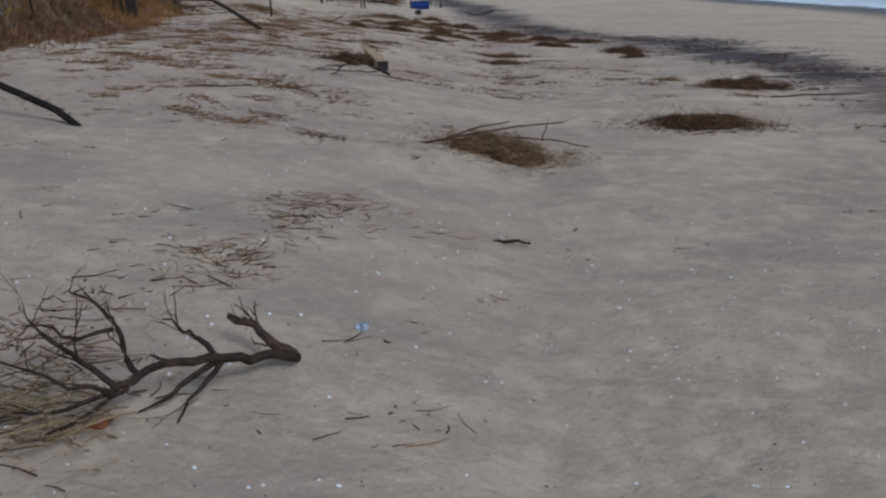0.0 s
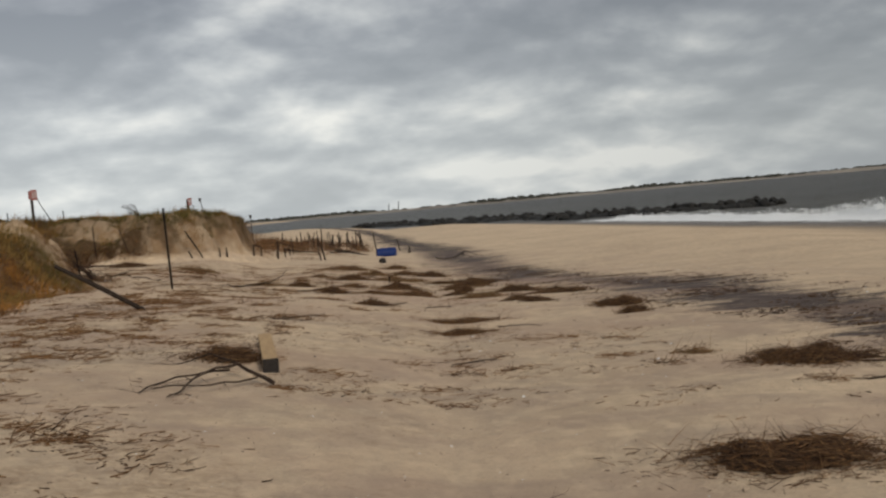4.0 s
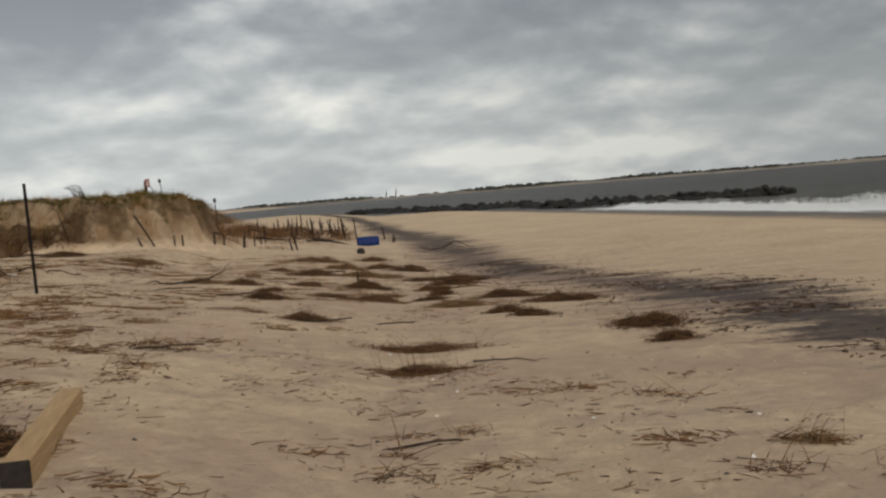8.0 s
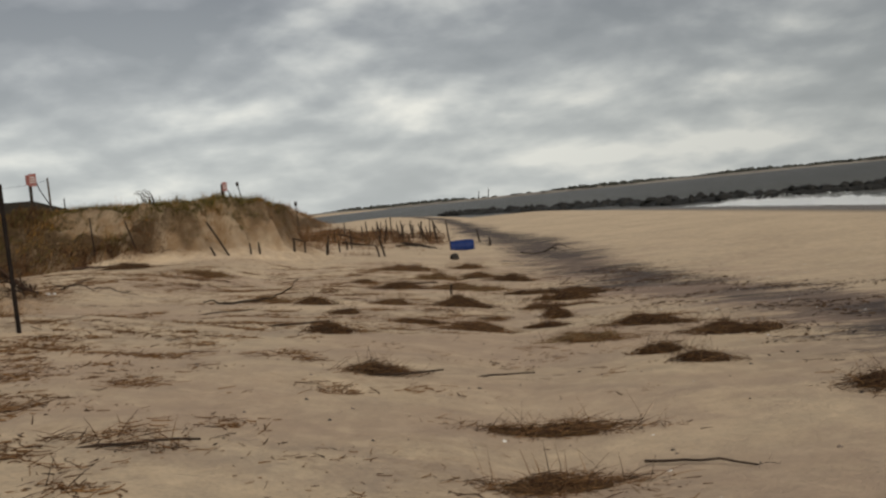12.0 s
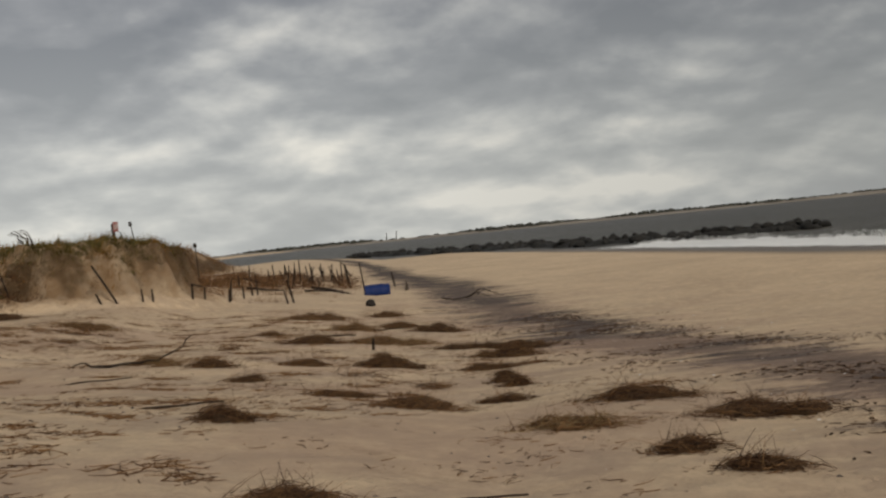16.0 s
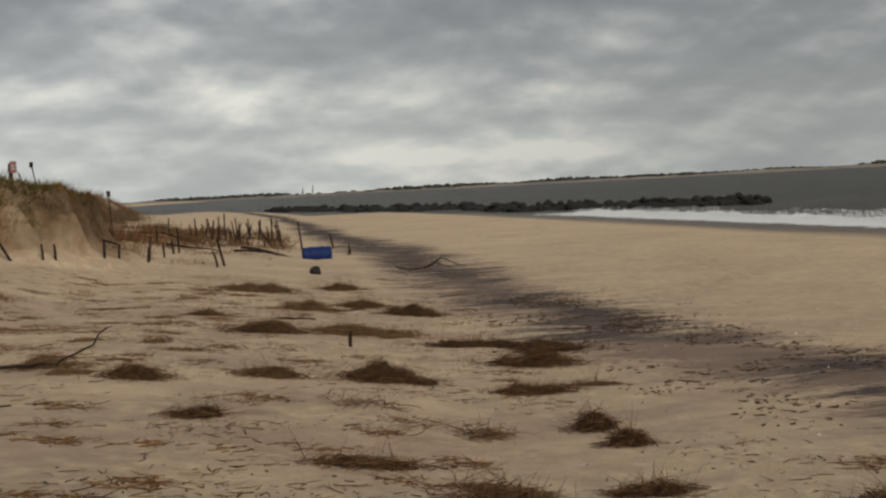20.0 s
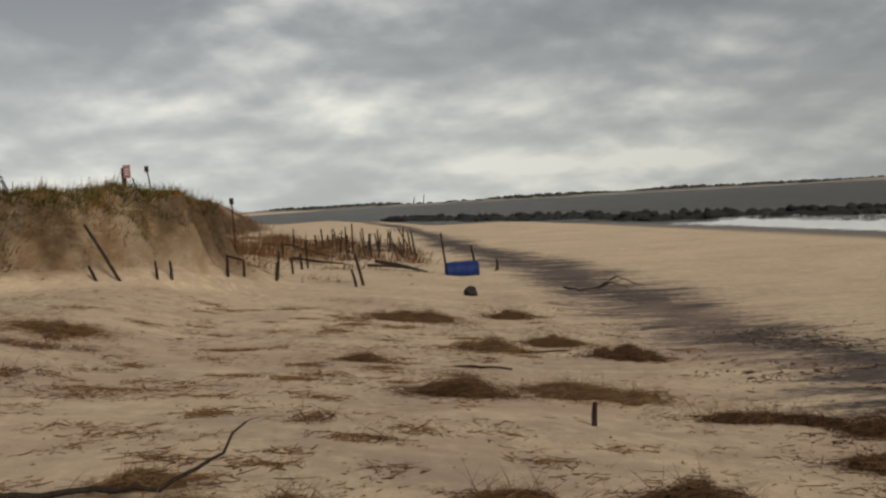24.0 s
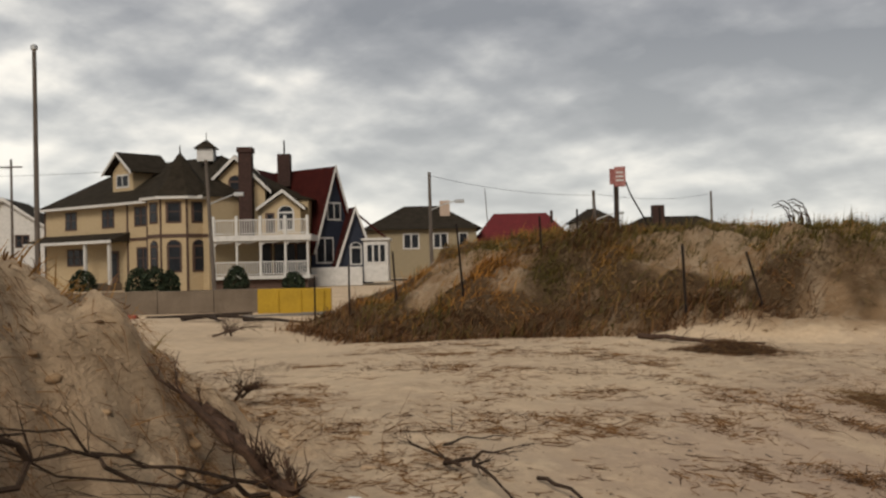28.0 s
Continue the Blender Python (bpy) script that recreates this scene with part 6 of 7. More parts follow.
wire((-50, 80, 10.4), (-12.9, 58.2, 7.8), 0.7, "thin black overhead cable between poles")
wire((-60, 90, 9.5), (-34.7, 85, 10.5), 0.5, "thin black overhead cable between poles")
wire((-0.6, 62, 7.2), (9.2, 62, 5.8), 0.3, "thin black overhead cable between poles")
wire((9.2, 62, 5.9), (23.7, 90, 7.5), 0.4, "thin black overhead cable between poles")


# ---- sea wall and yellow barrier at the street end ----
top = lot("concrete_wall", -8.7, 34.4, 0.0, "stained concrete sea wall across the street end", "wall")
for k in range(4):
    part("panel", boxed(-4.6 + k * 1.86, 0, 0.2, -4.6 + k * 1.86 + 1.85, 0.3, 1.22 + 0.02 * (k % 2), 0.015), CONCRETE, top)
top = lot("barrier", -5.0, 33.4, 0.0, "yellow painted metal barrier with rust streaks", "barrier", turn=-8)
part("plate", boxed(-1.15, 0, 0.3, 1.3, 0.08, 1.25, 0.02), YELLOW, top)
for k in range(3):
    part("rib", boxed(-0.5 + k * 0.75, -0.05, 0.3, -0.42 + k * 0.75, 0.0, 1.2, 0.01), YELLOW, top)
for u, v, l, t in ((-9.2, 31.6, 3.2, 6), (-6.6, 31.0, 3.6, 12), (-4.6, 32.2, 3.0, -14)):
    x, y = street(u, v)
    top = thing("loose_board", x, y, on(x, y), "weathered plank lying by the sea wall", "board", "loose boards", STREET_TURN + t)
    part("board", boxed(0, 0, -0.03, l, 0.24, 0.05, 0.006, pose(0, 0, 0, 0, -1, 0)), OLD_WOOD if u < -9 else GREY_SLAT, top)
top = lot("debris_box", -9.9, 31.4, 0.42, "small faded red plastic crate by the wall", "crate")
part("crate", boxed(0, 0, 0, 0.45, 0.3, 0.16, 0.02), simple("faded_red", (0.28, 0.05, 0.035), (0.38, 0.08, 0.05), 6, 0.6), top)


def bush(u, v, z, r, h, seed):
    rng = random.Random(seed)
    top = lot("bush", u, v, z, "dark green clipped bush before the house", "bush", "bushes by the porch")
    verts, faces = [], []
    for _ in range(900):
        a, b = rng.uniform(0, 6.28), rng.uniform(-0.1, 1)
        q = Vector((math.cos(a) * math.sqrt(max(0, 1 - b * b)) * r, math.sin(a) * math.sqrt(max(0, 1 - b * b)) * r, b * h)) * rng.uniform(0.75, 1.05)
        n = Vector((rng.uniform(-1, 1), rng.uniform(-1, 1), rng.uniform(-1, 1))).normalized()
        t = n.orthogonal().normalized() * rng.uniform(0.05, 0.11)
        k = n.cross(t)
        i = len(verts)
        verts += [tuple(q + t), tuple(q + k), tuple(q - t), tuple(q - k)]
        faces.append((i, i + 1, i + 2, i + 3))
    ob = raw("foliage", verts, faces, HEDGE)
    ob.parent = top
    tagged(ob, kind="stuff")
    part("trunk", tube(bmesh.new(), [(0, 0, -0.2), (0, 0, h * 0.7)], [0.08, 0.03], 6), BROWN_BARK, top)


for u, v, r, h, k in ((-18.3, 63, 0.8, 1.35, 1), (-17.2, 62.6, 0.85, 1.4, 2), (-16.4, 63, 0.6, 1.2, 3), (-12.2, 62, 0.75, 1.35, 4), (-9.0, 63.5, 0.7, 0.9, 5), (-24.0, 70, 0.9, 1.3, 6)):
    bush(u, v, 0.7, r, h, k)


# ---- beach signs on the dune ----


def sign(x, y, high, label, size=0.34, brace=True, double=True):
    top = thing("beach_sign", x, y, on(x, y), label, "sign", "signs on the dune", STREET_TURN - 12)
    part("post", boxed(-0.05, -0.05, -0.3, 0.05, 0.05, high, 0.008), OLD_WOOD, top)
    board = part("board", boxed(-size * 0.1, -0.09, high - size * 1.1, size * 0.62, -0.05, high + 0.06, 0.006), PINK, top, "faded pink and white board")
    for k in range(3):
        part("text_bar", boxed(size * 0.02, -0.096, high - size * (0.25 + 0.25 * k), size * 0.5, -0.091, high - size * (0.14 + 0.25 * k)), WHITE, board)
    if double:
        part("side_board", boxed(-size * 0.5, -0.05, high - size * 0.95, -size * 0.05, -0.02, high + 0.02, 0.006, pose(0, 0, 0, 0, 0, 30)), PINK, top)
    if brace:
        part("brace", tube(bmesh.new(), [(0.75, 0.1, 0.0), (0.28, 0.0, high - 0.5), (0.2, 0, high - 0.25)], 0.018, 5), STEEL, top)


PINK = simple("faded_pink_board", (0.20, 0.055, 0.05), (0.36, 0.17, 0.15), 9, 0.6, bump=0.1)
sx0, sy0 = street(3.4, 21.3)
sign(sx0, sy0, 1.38, "faded pink sign boards on a wooden post", 0.32)
sign(-8.48, 47.03, 1.30, "small pale sign on a short leaning post", 0.24, True, False)
for x, y, dx, h in ((-7.7, 47.55, -0.35, 2.03), (-5.69, 46.23, -0.05, 1.5)):
    top = thing("marker_rod", x, y, on(x, y), "thin rod with a small tag on the dune", "rod", "rods on the dune")
    part("rod", tube(bmesh.new(), [(0, 0, -0.2), (dx, 0, h)], 0.018, 5), OLD_WOOD, top)
    part("tag", boxed(dx - 0.05, -0.02, h - 0.1, dx + 0.05, 0.0, h + 0.05, 0.004), OLD_WOOD, top)


# ---- grass and brush on the dunes ----


def on_many(x, y):
    rows = np.array(LAND_ROWS)
    u, v = np.clip((x + 45) / GRID, 0, 547), np.clip((y + 8) / GRID, 0, 797)
    i, j = u.astype(int), v.astype(int)
    a, b = u - i, v - j
    return (rows[j, i] * (1 - a) + rows[j, i + 1] * a) * (1 - b) + (rows[j + 1, i] * (1 - a) + rows[j + 1, i + 1] * a) * b


def quads(name, verts, faces, material):
    """A mesh object from arrays of corners and four-cornered faces."""
    me = bpy.data.meshes.new(name)
    me.vertices.add(len(verts))
    me.vertices.foreach_set("co", np.asarray(verts, np.float32).ravel())
    n = len(faces)
    me.loops.add(n * 4)
    me.loops.foreach_set("vertex_index", np.asarray(faces, np.int32).ravel())
    me.polygons.add(n)
    me.polygons.foreach_set("loop_start", np.arange(0, n * 4, 4, dtype=np.int32))
    me.update(calc_edges=True)
    me.materials.append(material)
    return new(name, me)


def tufts(name, spots, mat, seed, per, tall, spread, lean, width, label, category, droop=0.55, ground_at=on_many):
    """Many bent blades, growing in clumps that the wind has combed."""
    rng = np.random.default_rng(seed)
    x, y, size = spots
    rep = np.maximum(4, (per * size).astype(int))
    gust, way = lean + rng.normal(0, 0.18, len(x)), rng.normal(0.35, 0.5, len(x))
    x, y, s, gust, way = (np.repeat(v, rep) for v in (x, y, size, gust, way))
    n = len(x)
    x, y = x + rng.normal(0, 1, n) * spread * s, y + rng.normal(0, 1, n) * spread * s
    l = tall * s * rng.uniform(0.4, 1.1, n)
    a, t = way + rng.normal(0, 0.85, n), gust + rng.normal(0, 0.3, n)
    d = np.stack([np.cos(a) * np.sin(t), np.sin(a) * np.sin(t), np.maximum(0.15, np.cos(t))], -1)
    turn = rng.uniform(0, 2 * np.pi, n)
    side = np.stack([np.cos(turn), np.sin(turn), rng.uniform(-0.2, 0.2, n)], -1)
    p = np.stack([x, y, ground_at(x, y) - 0.02], -1)
    verts = np.empty((n, 6, 3))
    for i, (k, w) in enumerate(((0, 1.0), (0.5, 0.75), (1.0, 0.15))):
        c = p + d * (l * k)[:, None]
        c[:, 2] -= droop * l * k * k * np.sin(np.abs(t))
        verts[:, 2 * i], verts[:, 2 * i + 1] = c + side * width * w * 0.5, c - side * width * w * 0.5
    b = np.arange(n)[:, None] * 6
    faces = np.concatenate([b + [0, 1, 3, 2], b + [2, 3, 5, 4]])
    return tagged(quads(name, verts.reshape(-1, 3), faces, mat), label, category, kind="stuff")


def scatter(seed, count, x0, x1, y0, y1, keep):
    rng = np.random.default_rng(seed)
    x, y = rng.uniform(x0, x1, count * 14), rng.uniform(y0, y1, count * 14)
    s = keep(x, y)
    ok = np.nonzero(rng.uniform(0, 1, len(x)) < s)[0][:count]
    return x[ok], y[ok], rng.uniform(0.6, 1.25, len(ok)) * (0.7 + 0.3 * s[ok])


def within(outline, x, y):
    return inside(outline, x / SIZE, y / SIZE) * SIZE


def north_grass(x, y):
    d = within(DUNE_NORTH, x, y)
    patch = hills(x, y, 1.8, 81) + 0.5 * hills(x, y, 0.7, 82)
    face = (x > -9.0 + 0.5 * hills(x, y, 0.8, 90)) & (y < 44.5)
    on_face = np.where(d > np.interp(x, [-9.2, -6.0], [2.4, 1.0]), np.where(patch > -0.7, 1.0, 0.2), np.where(patch > 0.5, 0.6, 0.03))
    slope = np.where(patch > np.where(d < 1.5, -0.8, np.where(d < 3.8, 0.3, -0.3)), 1.0, 0.02)
    return np.where(d < np.where(x < -9.2, -0.15, 0.15), 0, np.where(face, on_face, slope))


def south_grass(x, y):
    d = within(DUNE_SOUTH, x, y)
    patch = hills(x, y, 1.6, 83) + 0.5 * hills(x, y, 0.6, 84)
    cut = np.where((d > 0.95), np.where(patch > -0.6, 1.0, 0.2), np.where(patch > 0.7, 0.15, 0.0))
    rest = np.where((d > 0.5) & (patch > -0.35), 1.0, np.where((d > 0) & (patch > -0.1), 0.5, 0.02))
    return np.where(d < -0.2, 0, np.where(y > 22.8, cut, rest))


def low_part(spots, outline, limit, flip=False):
    x, y, s = spots
    keep = (within(outline, x, y) < limit) != flip
    return x[keep], y[keep], s[keep]


def by_patch(spots, seed, low, high):
    """Parts the spots in three by a slow drift of the ground: below low, between, above high."""
    x, y, s = spots
    v = hills(x, y, 2.3, seed) + 0.5 * hills(x, y, 0.8, seed + 1)
    return [(x[k], y[k], s[k]) for k in (v < low, (v >= low) & (v <= high), v > high)]


spots = scatter(61, 5200, -31, -5, 37.5, 64, north_grass)
foot = by_patch(low_part(spots, DUNE_NORTH, 1.3), 120, 0.3, 0.8)
tufts("dune_brush", foot[0], DARK_BRUSH, 1, 60, 0.40, 0.22, 1.0, 0.018, "dark rusty brush along the dune foot", "brush")
tufts("dune_brush", foot[1], BRUSH, 11, 60, 0.40, 0.22, 1.0, 0.018, "brown brush along the dune foot", "brush")
tufts("dune_grass", foot[2], GRASS, 12, 60, 0.38, 0.22, 1.05, 0.018, "tawny grass among the brush of the dune foot", "grass")
slope = by_patch(low_part(spots, DUNE_NORTH, 1.3, True), 124, 0.0, 0.4)
tufts("dune_grass", slope[0], RUST, 13, 70, 0.42, 0.22, 1.1, 0.018, "rusty orange beach grass on the dune", "grass")
tufts("dune_grass", slope[1], GRASS, 2, 70, 0.42, 0.22, 1.1, 0.018, "tawny beach grass on the dune", "grass")
tufts("dune_grass", slope[2], GREEN, 14, 70, 0.42, 0.22, 1.1, 0.018, "olive green beach grass on the dune", "grass")
spots = scatter(62, 500, -31, -5, 37.5, 60, north_grass)
tufts("dune_grass", low_part(spots, DUNE_NORTH, 3.0), GREEN, 3, 50, 0.36, 0.2, 0.7, 0.016, "green and tawny beach grass low on the dune", "grass")
spots = scatter(63, 900, -40, -7, 62, 160, lambda x, y: np.where(within(DUNE_NORTH, x, y) > 0.4, 0.9, 0))
tufts("dune_brush", spots, BRUSH, 4, 16, 0.7, 0.5, 0.6, 0.035, "brown brush on the far dunes", "brush", 0.5, lambda x, y: land(x, y))
spots = scatter(64, 3000, -17, -4.5, 2, 33, south_grass)
tufts("dune_grass", spots, GRASS, 5, 55, 0.32, 0.2, 0.8, 0.013, "tawny beach grass on the near dune", "grass")
spots = scatter(65, 900, -9, -4.6, 2, 25, lambda x, y: np.where((within(DUNE_SOUTH, x, y) > -0.35) & (within(DUNE_SOUTH, x, y) < 1.1) & (hills(x, y, 1.1, 85) > -0.45), 0.9, 0))
tufts("dune_brush", spots, BRUSH, 6, 32, 0.32, 0.2, 1.0, 0.009, "brown tangled brush along the dune edge", "brush")
spots = by_patch(scatter(70, 1000, -9.5, -4.6, 16.5, 24.5, lambda x, y: np.where((within(DUNE_SOUTH, x, y) > -0.1) & (within(DUNE_SOUTH, x, y) < 3.0) & (hills(x, y, 0.9, 89) > -0.9), 0.95, 0)), 126, -0.1, 0.4)
tufts("dune_grass", spots[0], RUST, 15, 45, 0.30, 0.2, 0.8, 0.011, "rusty orange beach grass on the near dune", "grass")
tufts("dune_grass", spots[1], GRASS, 16, 45, 0.30, 0.2, 0.8, 0.011, "tawny beach grass down to the foot of the near dune", "grass")
tufts("dune_grass", spots[2], GREEN, 17, 45, 0.28, 0.2, 0.8, 0.011, "olive green beach grass at the foot of the near dune", "grass")
spots = by_patch(scatter(73, 1100, -9.5, -4.6, 5, 16.5, lambda x, y: np.where((within(DUNE_SOUTH, x, y) > -0.3) & (within(DUNE_SOUTH, x, y) < 3.6), 0.95, 0)), 132, 0.1, 0.5)
tufts("dune_brush", spots[0], DARK_BRUSH, 22, 60, 0.2, 0.24, 1.1, 0.012, "low dark brush round the fallen fences", "brush")
tufts("dune_brush", spots[1], BRUSH, 23, 60, 0.2, 0.24, 1.1, 0.012, "low brown brush round the fallen fences", "brush")
tufts("dune_grass", spots[2], GRASS, 24, 45, 0.20, 0.2, 1.0, 0.009, "tawny grass round the fallen fences", "grass")
spots = scatter(66, 420, -9.5, -5.0, 23, 29, lambda x, y: np.where((within(DUNE_SOUTH, x, y) > -0.9) & (within(DUNE_SOUTH, x, y) < 1.6) & (hills(x, y, 0.7, 86) > -0.05), 0.8, 0))
tufts("dune_brush", spots, BRUSH, 7, 24, 0.26, 0.13, 1.35, 0.006, "hanging brown roots on the cut dune", "roots", 0.9)


def thicket(x, y):
    return np.where(hills(x, y, 1.6, 111) + 0.5 * hills(x, y, 0.6, 112) > 0.05, 0.8, 0.02) * ease(-0.5, -2.0, x + 0.02 * (y - 48))


spots = scatter(68, 420, -9.5, -1.0, 45.5, 66, thicket)
tufts("dune_brush", spots, BRUSH, 9, 30, 0.34, 0.22, 1.0, 0.018, "brown dead brush tangled among the broken stakes", "brush")
spots = scatter(69, 330, -9.5, -4.5, 52, 70, lambda x, y: np.where(hills(x, y, 2.2, 113) > -0.3, 0.9, 0.1))
spots = by_patch(spots, 128, 0.0, 0.5)
tufts("dune_brush", spots[0], DARK_BRUSH, 10, 34, 0.6, 0.3, 0.8, 0.022, "dark rusty brush behind the cut dune", "brush")
tufts("dune_brush", spots[1], BRUSH, 18, 34, 0.55, 0.3, 0.8, 0.022, "brown brush behind the cut dune", "brush")
spots = scatter(72, 150, -5.4, -1.4, 56, 70, lambda x, y: np.where(hills(x, y, 1.5, 115) > -0.1, 0.9, 0.05))
tufts("dune_brush", spots, DARK_BRUSH, 19, 30, 0.5, 0.25, 0.9, 0.022, "dark dead thicket caught among the far stakes", "brush")


def wind_bent_plant(x, y, seed, high=0.5):
    """A bunch of stiff dark leaves blown over to one side."""
    rng2 = random.Random(seed)
    top = thing("yucca_plant", x, y, on(x, y), "dark wind-bent spiky plant on the dune crest", "plant", "spiky plants on the dune")
    part("stalk", tube(bmesh.new(), [(0, 0, -0.1), (0.03, 0, high * 0.4), (0.0, 0, high * 0.7)], [0.04, 0.03, 0.02], 6), BROWN_BARK, top)
    for k in range(13):
        l, w = high * rng2.uniform(0.7, 1.3), rng2.uniform(-0.25, 0.6)
        sx, sy = rng2.uniform(-0.22, 0.16), rng2.uniform(-0.12, 0.12)
        path = [(sx, sy, 0), (sx + 0.10 * l * w, sy, 0.5 * l), (sx + 0.1 * w - 0.14 * l, sy + 0.05, 0.85 * l), (sx - 0.36 * l, sy + 0.08, 1.0 * l), (sx - 0.6 * l, sy + 0.1, 0.95 * l)]
        part("leaf", tube(bmesh.new(), path, [0.013, 0.015, 0.014, 0.010, 0.003], 4), TWIG, top)


wind_bent_plant(-9.5, 41.9, 5, 0.5)
wind_bent_plant(-11.8, 42.4, 6, 0.26)
spots = scatter(67, 2300, -18, -5.4, 38.4, 48, lambda x, y: np.where((on_many(x, y) > np.interp(x, [-10, -6], [2.02, 1.95])) & (within(DUNE_NORTH, x, y) > 0.3), 1.0, 0))
crest = by_patch(spots, 130, -0.25, 0.1)
tufts("dune_grass", crest[0], GREEN, 8, 50, 0.34, 0.22, 0.9, 0.016, "dark olive matted beach grass on the dune crest", "grass")
tufts("dune_grass", crest[1], GRASS, 20, 50, 0.34, 0.22, 0.9, 0.016, "tawny matted beach grass on the dune crest", "grass")
tufts("dune_grass", crest[2], DARK_BRUSH, 21, 50, 0.34, 0.22, 0.9, 0.016, "dark brown matted growth on the dune crest", "grass")


# ---- scattered stems, twigs and shells ----


def strew(name, mat, count, keep, seed, l0, l1, w0, w1, label, category, region=(-6.5, 5, 0, 42), flat=0.04, bunch=(1, 1, 2, 4, 6), wide=0.11):
    """Stems lying loose, in small bunches."""
    rng = np.random.default_rng(seed)
    m = count * 25
    x, y = rng.uniform(region[0], region[1], m), rng.uniform(region[2], region[3], m)
    ok = np.nonzero(rng.uniform(0, 1, m) < keep(x, y))[0][:count]
    rep = rng.choice(bunch, len(ok))
    x, y = np.repeat(x[ok], rep), np.repeat(y[ok], rep)
    n = len(x)
    x, y = x + rng.normal(0, wide, n), y + rng.normal(0, wide * 0.75, n)
    l = l0 + (l1 - l0) * rng.uniform(0, 1, n) ** 2.2
    a = rng.uniform(0, np.pi, n)
    d = np.stack([np.cos(a), np.sin(a), rng.normal(0, flat, n)], -1)
    w = rng.uniform(w0, w1, n)
    side = np.stack([-d[:, 1], d[:, 0], 0 * a], -1)
    p = np.stack([x, y, on_many(x, y) + 0.004], -1)
    verts = np.empty((n, 9, 3))
    bend = rng.normal(0, 0.08, n)
    for i, k in enumerate((-0.5, 0.0, 0.5)):
        c = p + d * (l * k)[:, None] + side * (bend * l * (0.25 - k * k) * 4)[:, None]
        c[:, 2] = np.maximum(c[:, 2], on_many(c[:, 0], c[:, 1]) + 0.002)
        r = (w * (1 if i == 0 else 0.9 if i == 1 else 0.5) * 0.5)[:, None]
        verts[:, 3 * i], verts[:, 3 * i + 1] = c + side * r, c - side * r
        verts[:, 3 * i + 2] = c + np.array([0, 0, 1.6]) * r
    b = np.arange(n)[:, None] * 9
    faces = np.concatenate([b + 3 * i + np.array(f) for i in range(2) for f in ([0, 2, 5, 3], [2, 1, 4, 5], [1, 0, 3, 4])])
    return tagged(quads(name, verts.reshape(-1, 3), faces, mat), label, category, kind="stuff")


def litter_belt(x, y):
    patch = hills(x, y, 1.3, 91) * 0.7 + hills(x * 0.5, y, 0.45, 92) * 0.7
    side = np.exp(-(((x + 1.0) / 3.4) ** 2))
    left = np.where(y < 26, np.interp(y, [4, 11], [0.3, 0.8]) * np.exp(-(((x + 3.2) / 1.6) ** 2)), 0)
    open_sand = np.where((x > -0.7) & (y < 9.5), 0.16, 1.0) * np.where(y < 5.5, 0.12, 1.0)
    return np.clip((side + left) * np.maximum(0.006, patch - 0.12) * 2.0, 0, 1) * open_sand


def drift_line(x, y):
    return np.where((np.abs(x + 1.62 - 0.30 * (y - 0.2)) < 0.34 - 0.05 * y) & (hills(x, y, 0.4, 96) > -0.4), 0.9, 0.01)


strew("scattered_reeds", STRAW, 2300, litter_belt, 93, 0.015, 0.16, 0.003, 0.008, "brown reed stems strewn over the sand", "reed debris")
strew("scattered_twigs", WRACK, 900, litter_belt, 94, 0.015, 0.16, 0.003, 0.009, "dark twigs strewn over the sand", "twigs")
strew("scattered_twigs", WRACK, 95, drift_line, 95, 0.03, 0.24, 0.003, 0.008, "dark twigs in a drift line by the branch", "twigs", (-2.6, 0.2, -0.8, 3.4), 0.1)
strew("scattered_reeds", BRUSH, 230, drift_line, 96, 0.03, 0.2, 0.002, 0.005, "rusty straw in a drift line by the branch", "reed debris", (-2.6, 0.2, -0.8, 3.4), 0.12)
strew("scattered_reeds", PALE_REED, 45, drift_line, 97, 0.04, 0.22, 0.003, 0.007, "pale straw in a drift line by the branch", "reed debris", (-2.6, 0.2, -0.8, 3.4), 0.12)
strew("scattered_twigs", WRACK, 900, lambda x, y: 0.6 * np.maximum(0, hills(x, y, 0.9, 98) + 0.25), 98, 0.02, 0.18, 0.003, 0.007, "dark root shreds before the cut dune", "twigs", (-14, -4.5, 26.5, 38), 0.14)
strew("scattered_reeds", STRAW, 900, lambda x, y: 0.6 * np.maximum(0, hills(x, y, 1.1, 88) + 0.1), 99, 0.02, 0.17, 0.003, 0.007, "brown stems before the cut dune", "reed debris", (-16, -3, 27, 40), 0.08)
strew("scattered_twigs", WRACK, 1500, lambda x, y: dark_band(x, y) * np.maximum(0, hills(x, y, 0.8, 99) + 0.35), 100, 0.02, 0.13, 0.005, 0.016, "fine dark scraps on the mineral sand", "twigs", (1, 10, 6, 38), 0.05)


def bunches(x, y):
    left = np.exp(-(((x + 2.2) / 2.6) ** 2)) * ease(7, 12, y)
    return np.clip(left * (0.25 + np.maximum(0, hills(x * 0.6, y, 1.4, 89))), 0, 1)


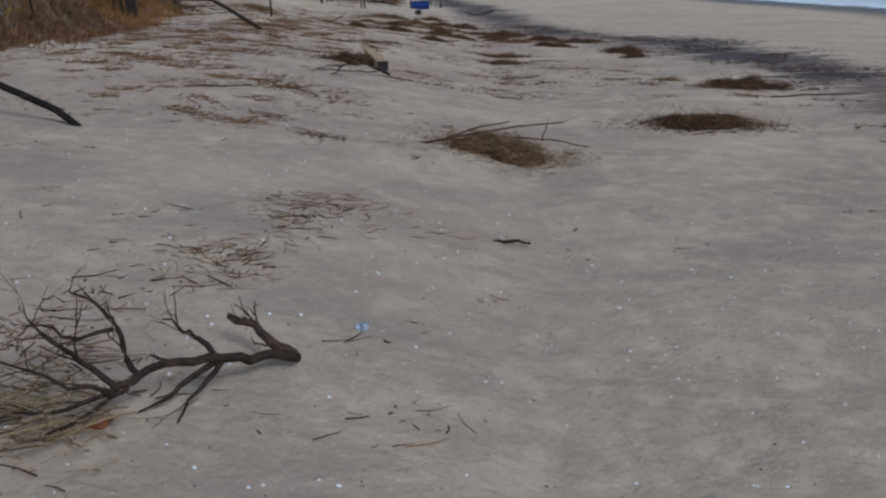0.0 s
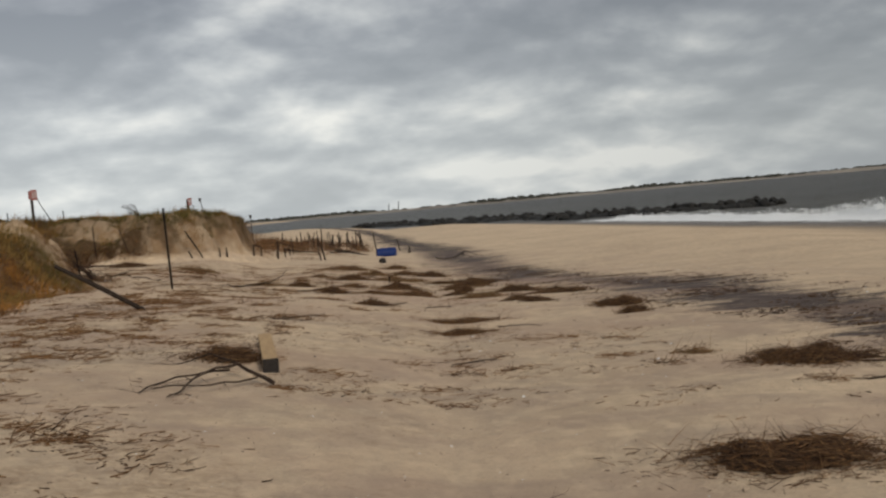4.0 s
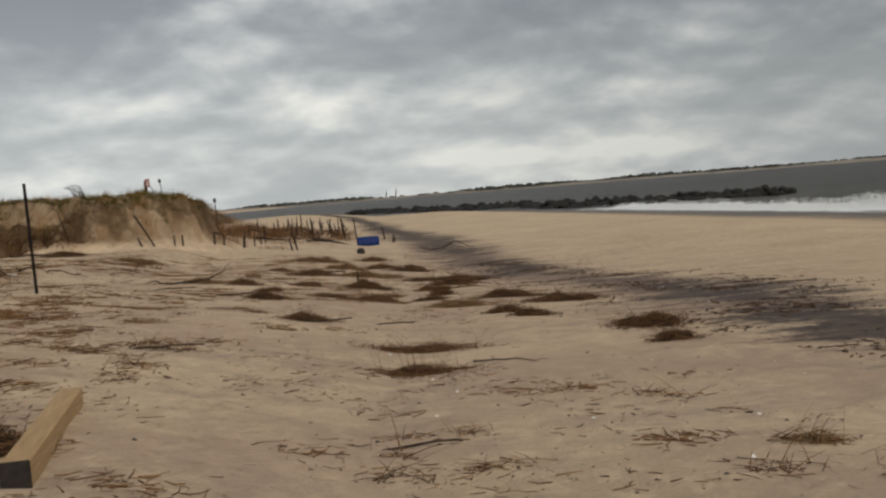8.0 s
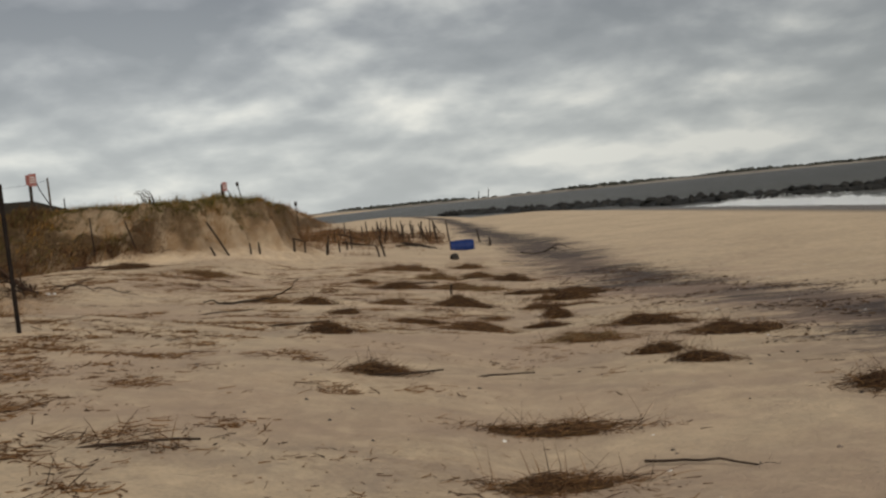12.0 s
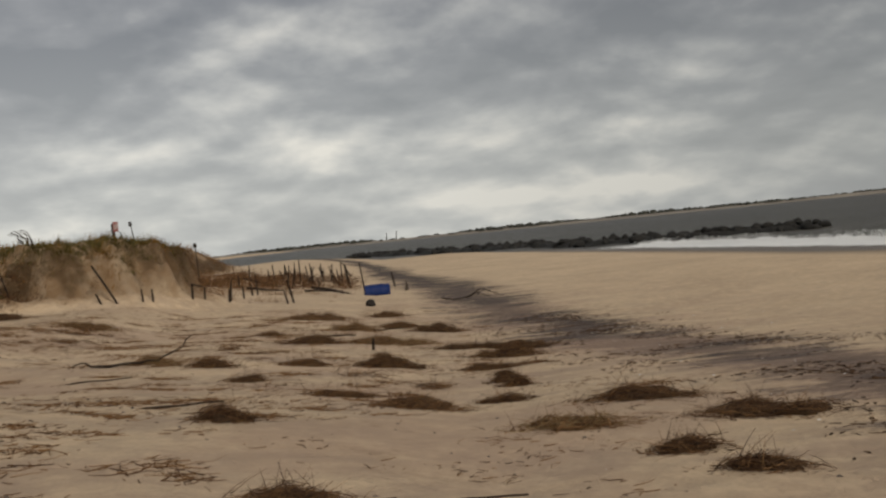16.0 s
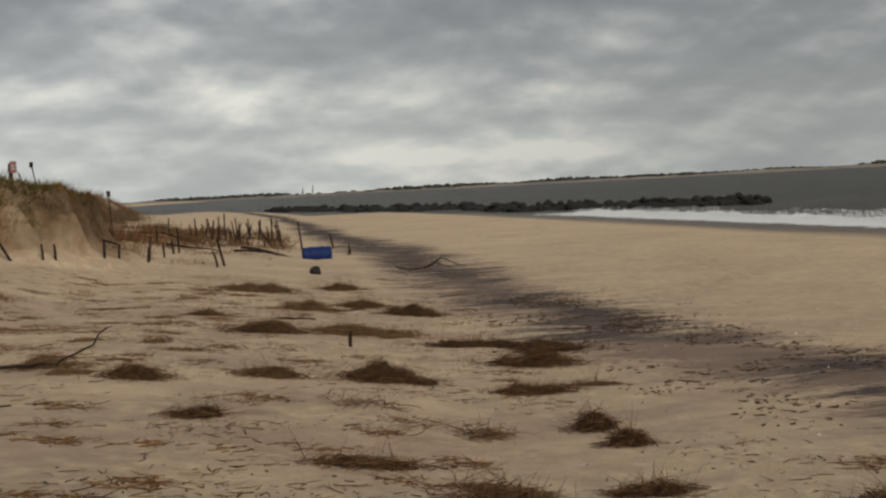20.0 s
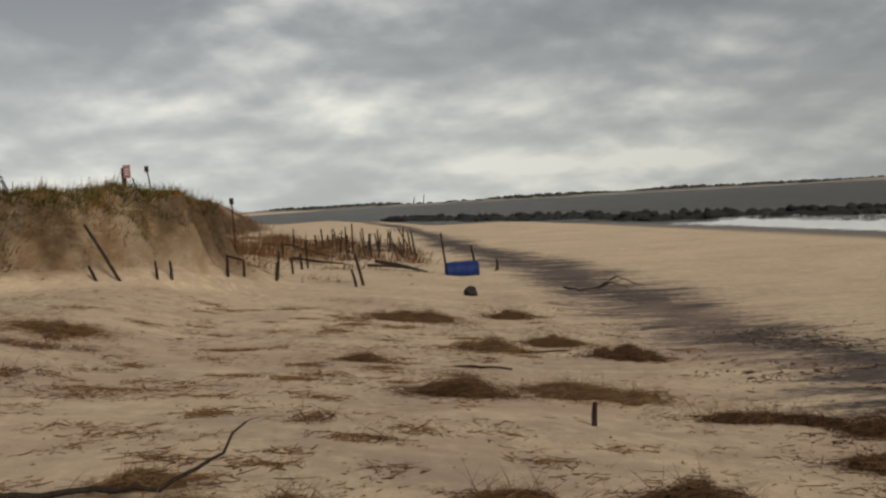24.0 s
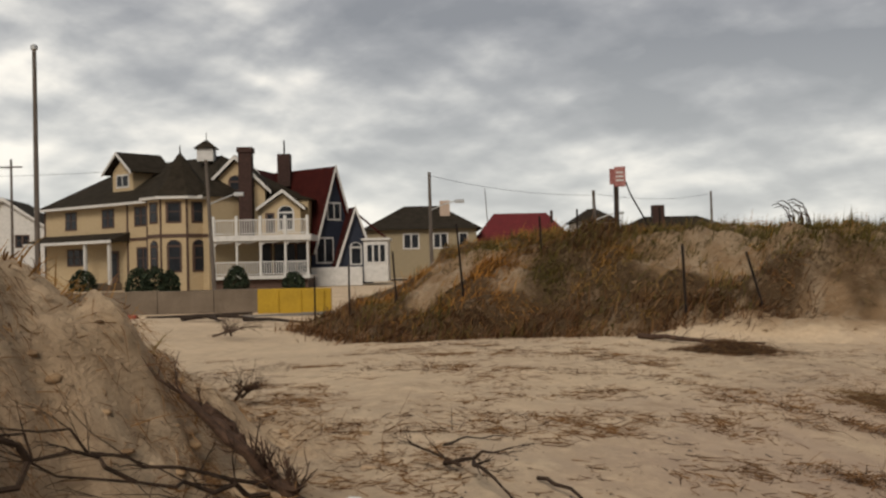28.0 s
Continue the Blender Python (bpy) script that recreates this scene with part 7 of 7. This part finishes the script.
strew("reed_wisps", STRAW, 130, bunches, 101, 0.03, 0.24, 0.003, 0.009, "small brown wisps of reed stems on sand", "reed debris", (-6, 3.5, 7, 40), 0.12, (14, 25, 45, 80), 0.13)
strew("reed_wisps", BRUSH, 110, bunches, 102, 0.03, 0.22, 0.003, 0.009, "small rusty wisps of dead grass on sand", "reed debris", (-6, 3.5, 7, 40), 0.14, (14, 25, 45, 70), 0.12)
strew("reed_wisps", BRUSH, 120, lambda x, y: 0.5 * np.maximum(0, hills(x, y, 1.3, 90) + 0.35), 103, 0.03, 0.24, 0.003, 0.008, "brown wisps of torn roots before the dunes", "roots", (-14, -3, 27, 37), 0.2, (14, 25, 50), 0.15)

near_left = lambda x, y: np.clip(np.exp(-(((x + 3.3) / 1.7) ** 2)) * (0.15 + np.maximum(0, hills(x, y, 0.9, 85))), 0, 1)
strew("reed_wisps", STRAW, 150, near_left, 104, 0.03, 0.22, 0.004, 0.010, "brown wisps of reed on the sand by the dune", "reed debris", (-6, -0.6, 5.5, 20), 0.16, (8, 14, 26, 40), 0.11)
strew("reed_wisps", BRUSH, 110, near_left, 105, 0.03, 0.26, 0.004, 0.010, "rusty wisps of torn grass by the dune", "reed debris", (-6, -0.6, 5.5, 20), 0.2, (8, 14, 26), 0.10)
strew("reed_wisps", BRUSH, 120, lambda x, y: 0.7 * np.maximum(0, hills(x, y, 0.8, 90) + 0.2), 106, 0.03, 0.2, 0.003, 0.008, "brown root shreds strewn by the cut dune", "roots", (-10.5, -6.2, 28, 33.5), 0.25, (10, 20, 36), 0.14)


def flecks(name, mat, count, size, region, seed, label, category, keep):
    rng2 = random.Random(seed)
    verts, faces = [], []
    while count > 0:
        x, y = rng2.uniform(region[0], region[1]), rng2.uniform(region[2], region[3])
        if rng2.random() > keep(x, y):
            continue
        count -= 1
        s = size * rng2.uniform(0.35, 1.25)
        a = rng2.uniform(0, 6.28)
        z = on(x, y)
        b = len(verts)
        for k in range(5):
            t = a + k * 1.2566
            verts.append((x + s * math.cos(t) * rng2.uniform(0.7, 1.1), y + s * 0.7 * math.sin(t), z - 0.002))
        verts.append((x, y, z + s * rng2.uniform(0.35, 0.7)))
        faces += [(b + k, b + (k + 1) % 5, b + 5) for k in range(5)]
    return tagged(raw(name, verts, faces, mat), label, category, kind="stuff")


SHELL = strands("shell", (0.55, 0.52, 0.48), (0.72, 0.70, 0.66), (0.42, 0.36, 0.30))
PEBBLE = strands("pebble", (0.03, 0.025, 0.022), (0.10, 0.08, 0.065), (0.17, 0.13, 0.10))
near_start = lambda x, y: math.exp(-((y - 0.5) / 6) ** 2)
flecks("shell_bits", SHELL, 900, 0.012, (-3, 3, -2.5, 14), 71, "small white shell bits on the sand", "shells", near_start)
flecks("pebbles", PEBBLE, 900, 0.010, (-3.5, 4, -2.5, 20), 72, "small dark pebbles and bark bits on sand", "pebbles", lambda x, y: math.exp(-((y - 0.5) / 9) ** 2))
flecks("pebbles", PEBBLE, 700, 0.022, (-7, 8, 10, 36), 73, "dark bits scattered over the sand", "pebbles", lambda x, y: 0.5)
flecks("shell_bits", SHELL, 160, 0.02, (1, 9, 10, 34), 74, "pale shell bits on the dark sand", "shells", lambda x, y: 0.5)


# ---- the heap with long sticks by the path ----
big = heap("reed_heap", 0.62, 6.05, 0.56, 0.34, 0.25, 0, "straw", 900, "tangled heap of tawny straw, twigs and long sticks", "reed debris", "stranded heaps on the beach", STRAW_FELT, (PALE_REED, STRAW))
for a, b, r in (((-0.75, -0.05, 0.16), (0.62, 0.12, 0.27), 0.012), ((0.42, 0.1, 0.1), (0.47, 0.12, 0.25), 0.007), ((-0.5, 0.0, 0.2), (0.1, 0.1, 0.3), 0.011), ((0.1, -0.2, 0.2), (0.75, -0.3, 0.1), 0.009), ((-0.1, -0.3, 0.2), (0.12, -0.5, 0.02), 0.007)):
    part("stick", limb(bmesh.new(), [a, ((a[0] + b[0]) / 2, (a[1] + b[1]) / 2, (a[2] + b[2]) / 2 + 0.02), b], r, r * 0.6, random.Random(int(r * 5000)), 1, 0.12, 6, 0.006), BROWN_BARK, big)
for x, y, l, a, r in ((4.9, 9.6, 1.3, 8, 0.012), (4.4, 10.4, 0.9, -30, 0.012), (0.45, 2.95, 0.26, -8, 0.014), (1.3, 12.2, 0.5, 10, 0.01), (-0.9, 15.0, 0.8, 4, 0.011), (-2.3, 7.3, 0.9, 3, 0.012), (0.2, 17.6, 0.9, 3, 0.012), (2.1, 15.2, 0.6, -25, 0.009), (-1.3, 21.2, 1.0, 5, 0.014), (0.1, 35.0, 1.1, -4, 0.02), (-0.6, 33.2, 0.8, -30, 0.02), (1.0, 18.0, 0.7, 0, 0.01), (-2.9, 24.6, 0.9, 8, 0.012)):
    top = thing("driftwood_stick", x, y, on(x, y), "thin dark driftwood stick lying on sand", "stick", "driftwood sticks", a)
    part("stick", limb(bmesh.new(), [(-l / 2, 0, 0.012), (0, 0.02, 0.02), (l / 2, 0, 0.012)], r, r * 0.6, random.Random(int(l * 100)), 1, 0.12, 6, 0.008), TWIG, top)
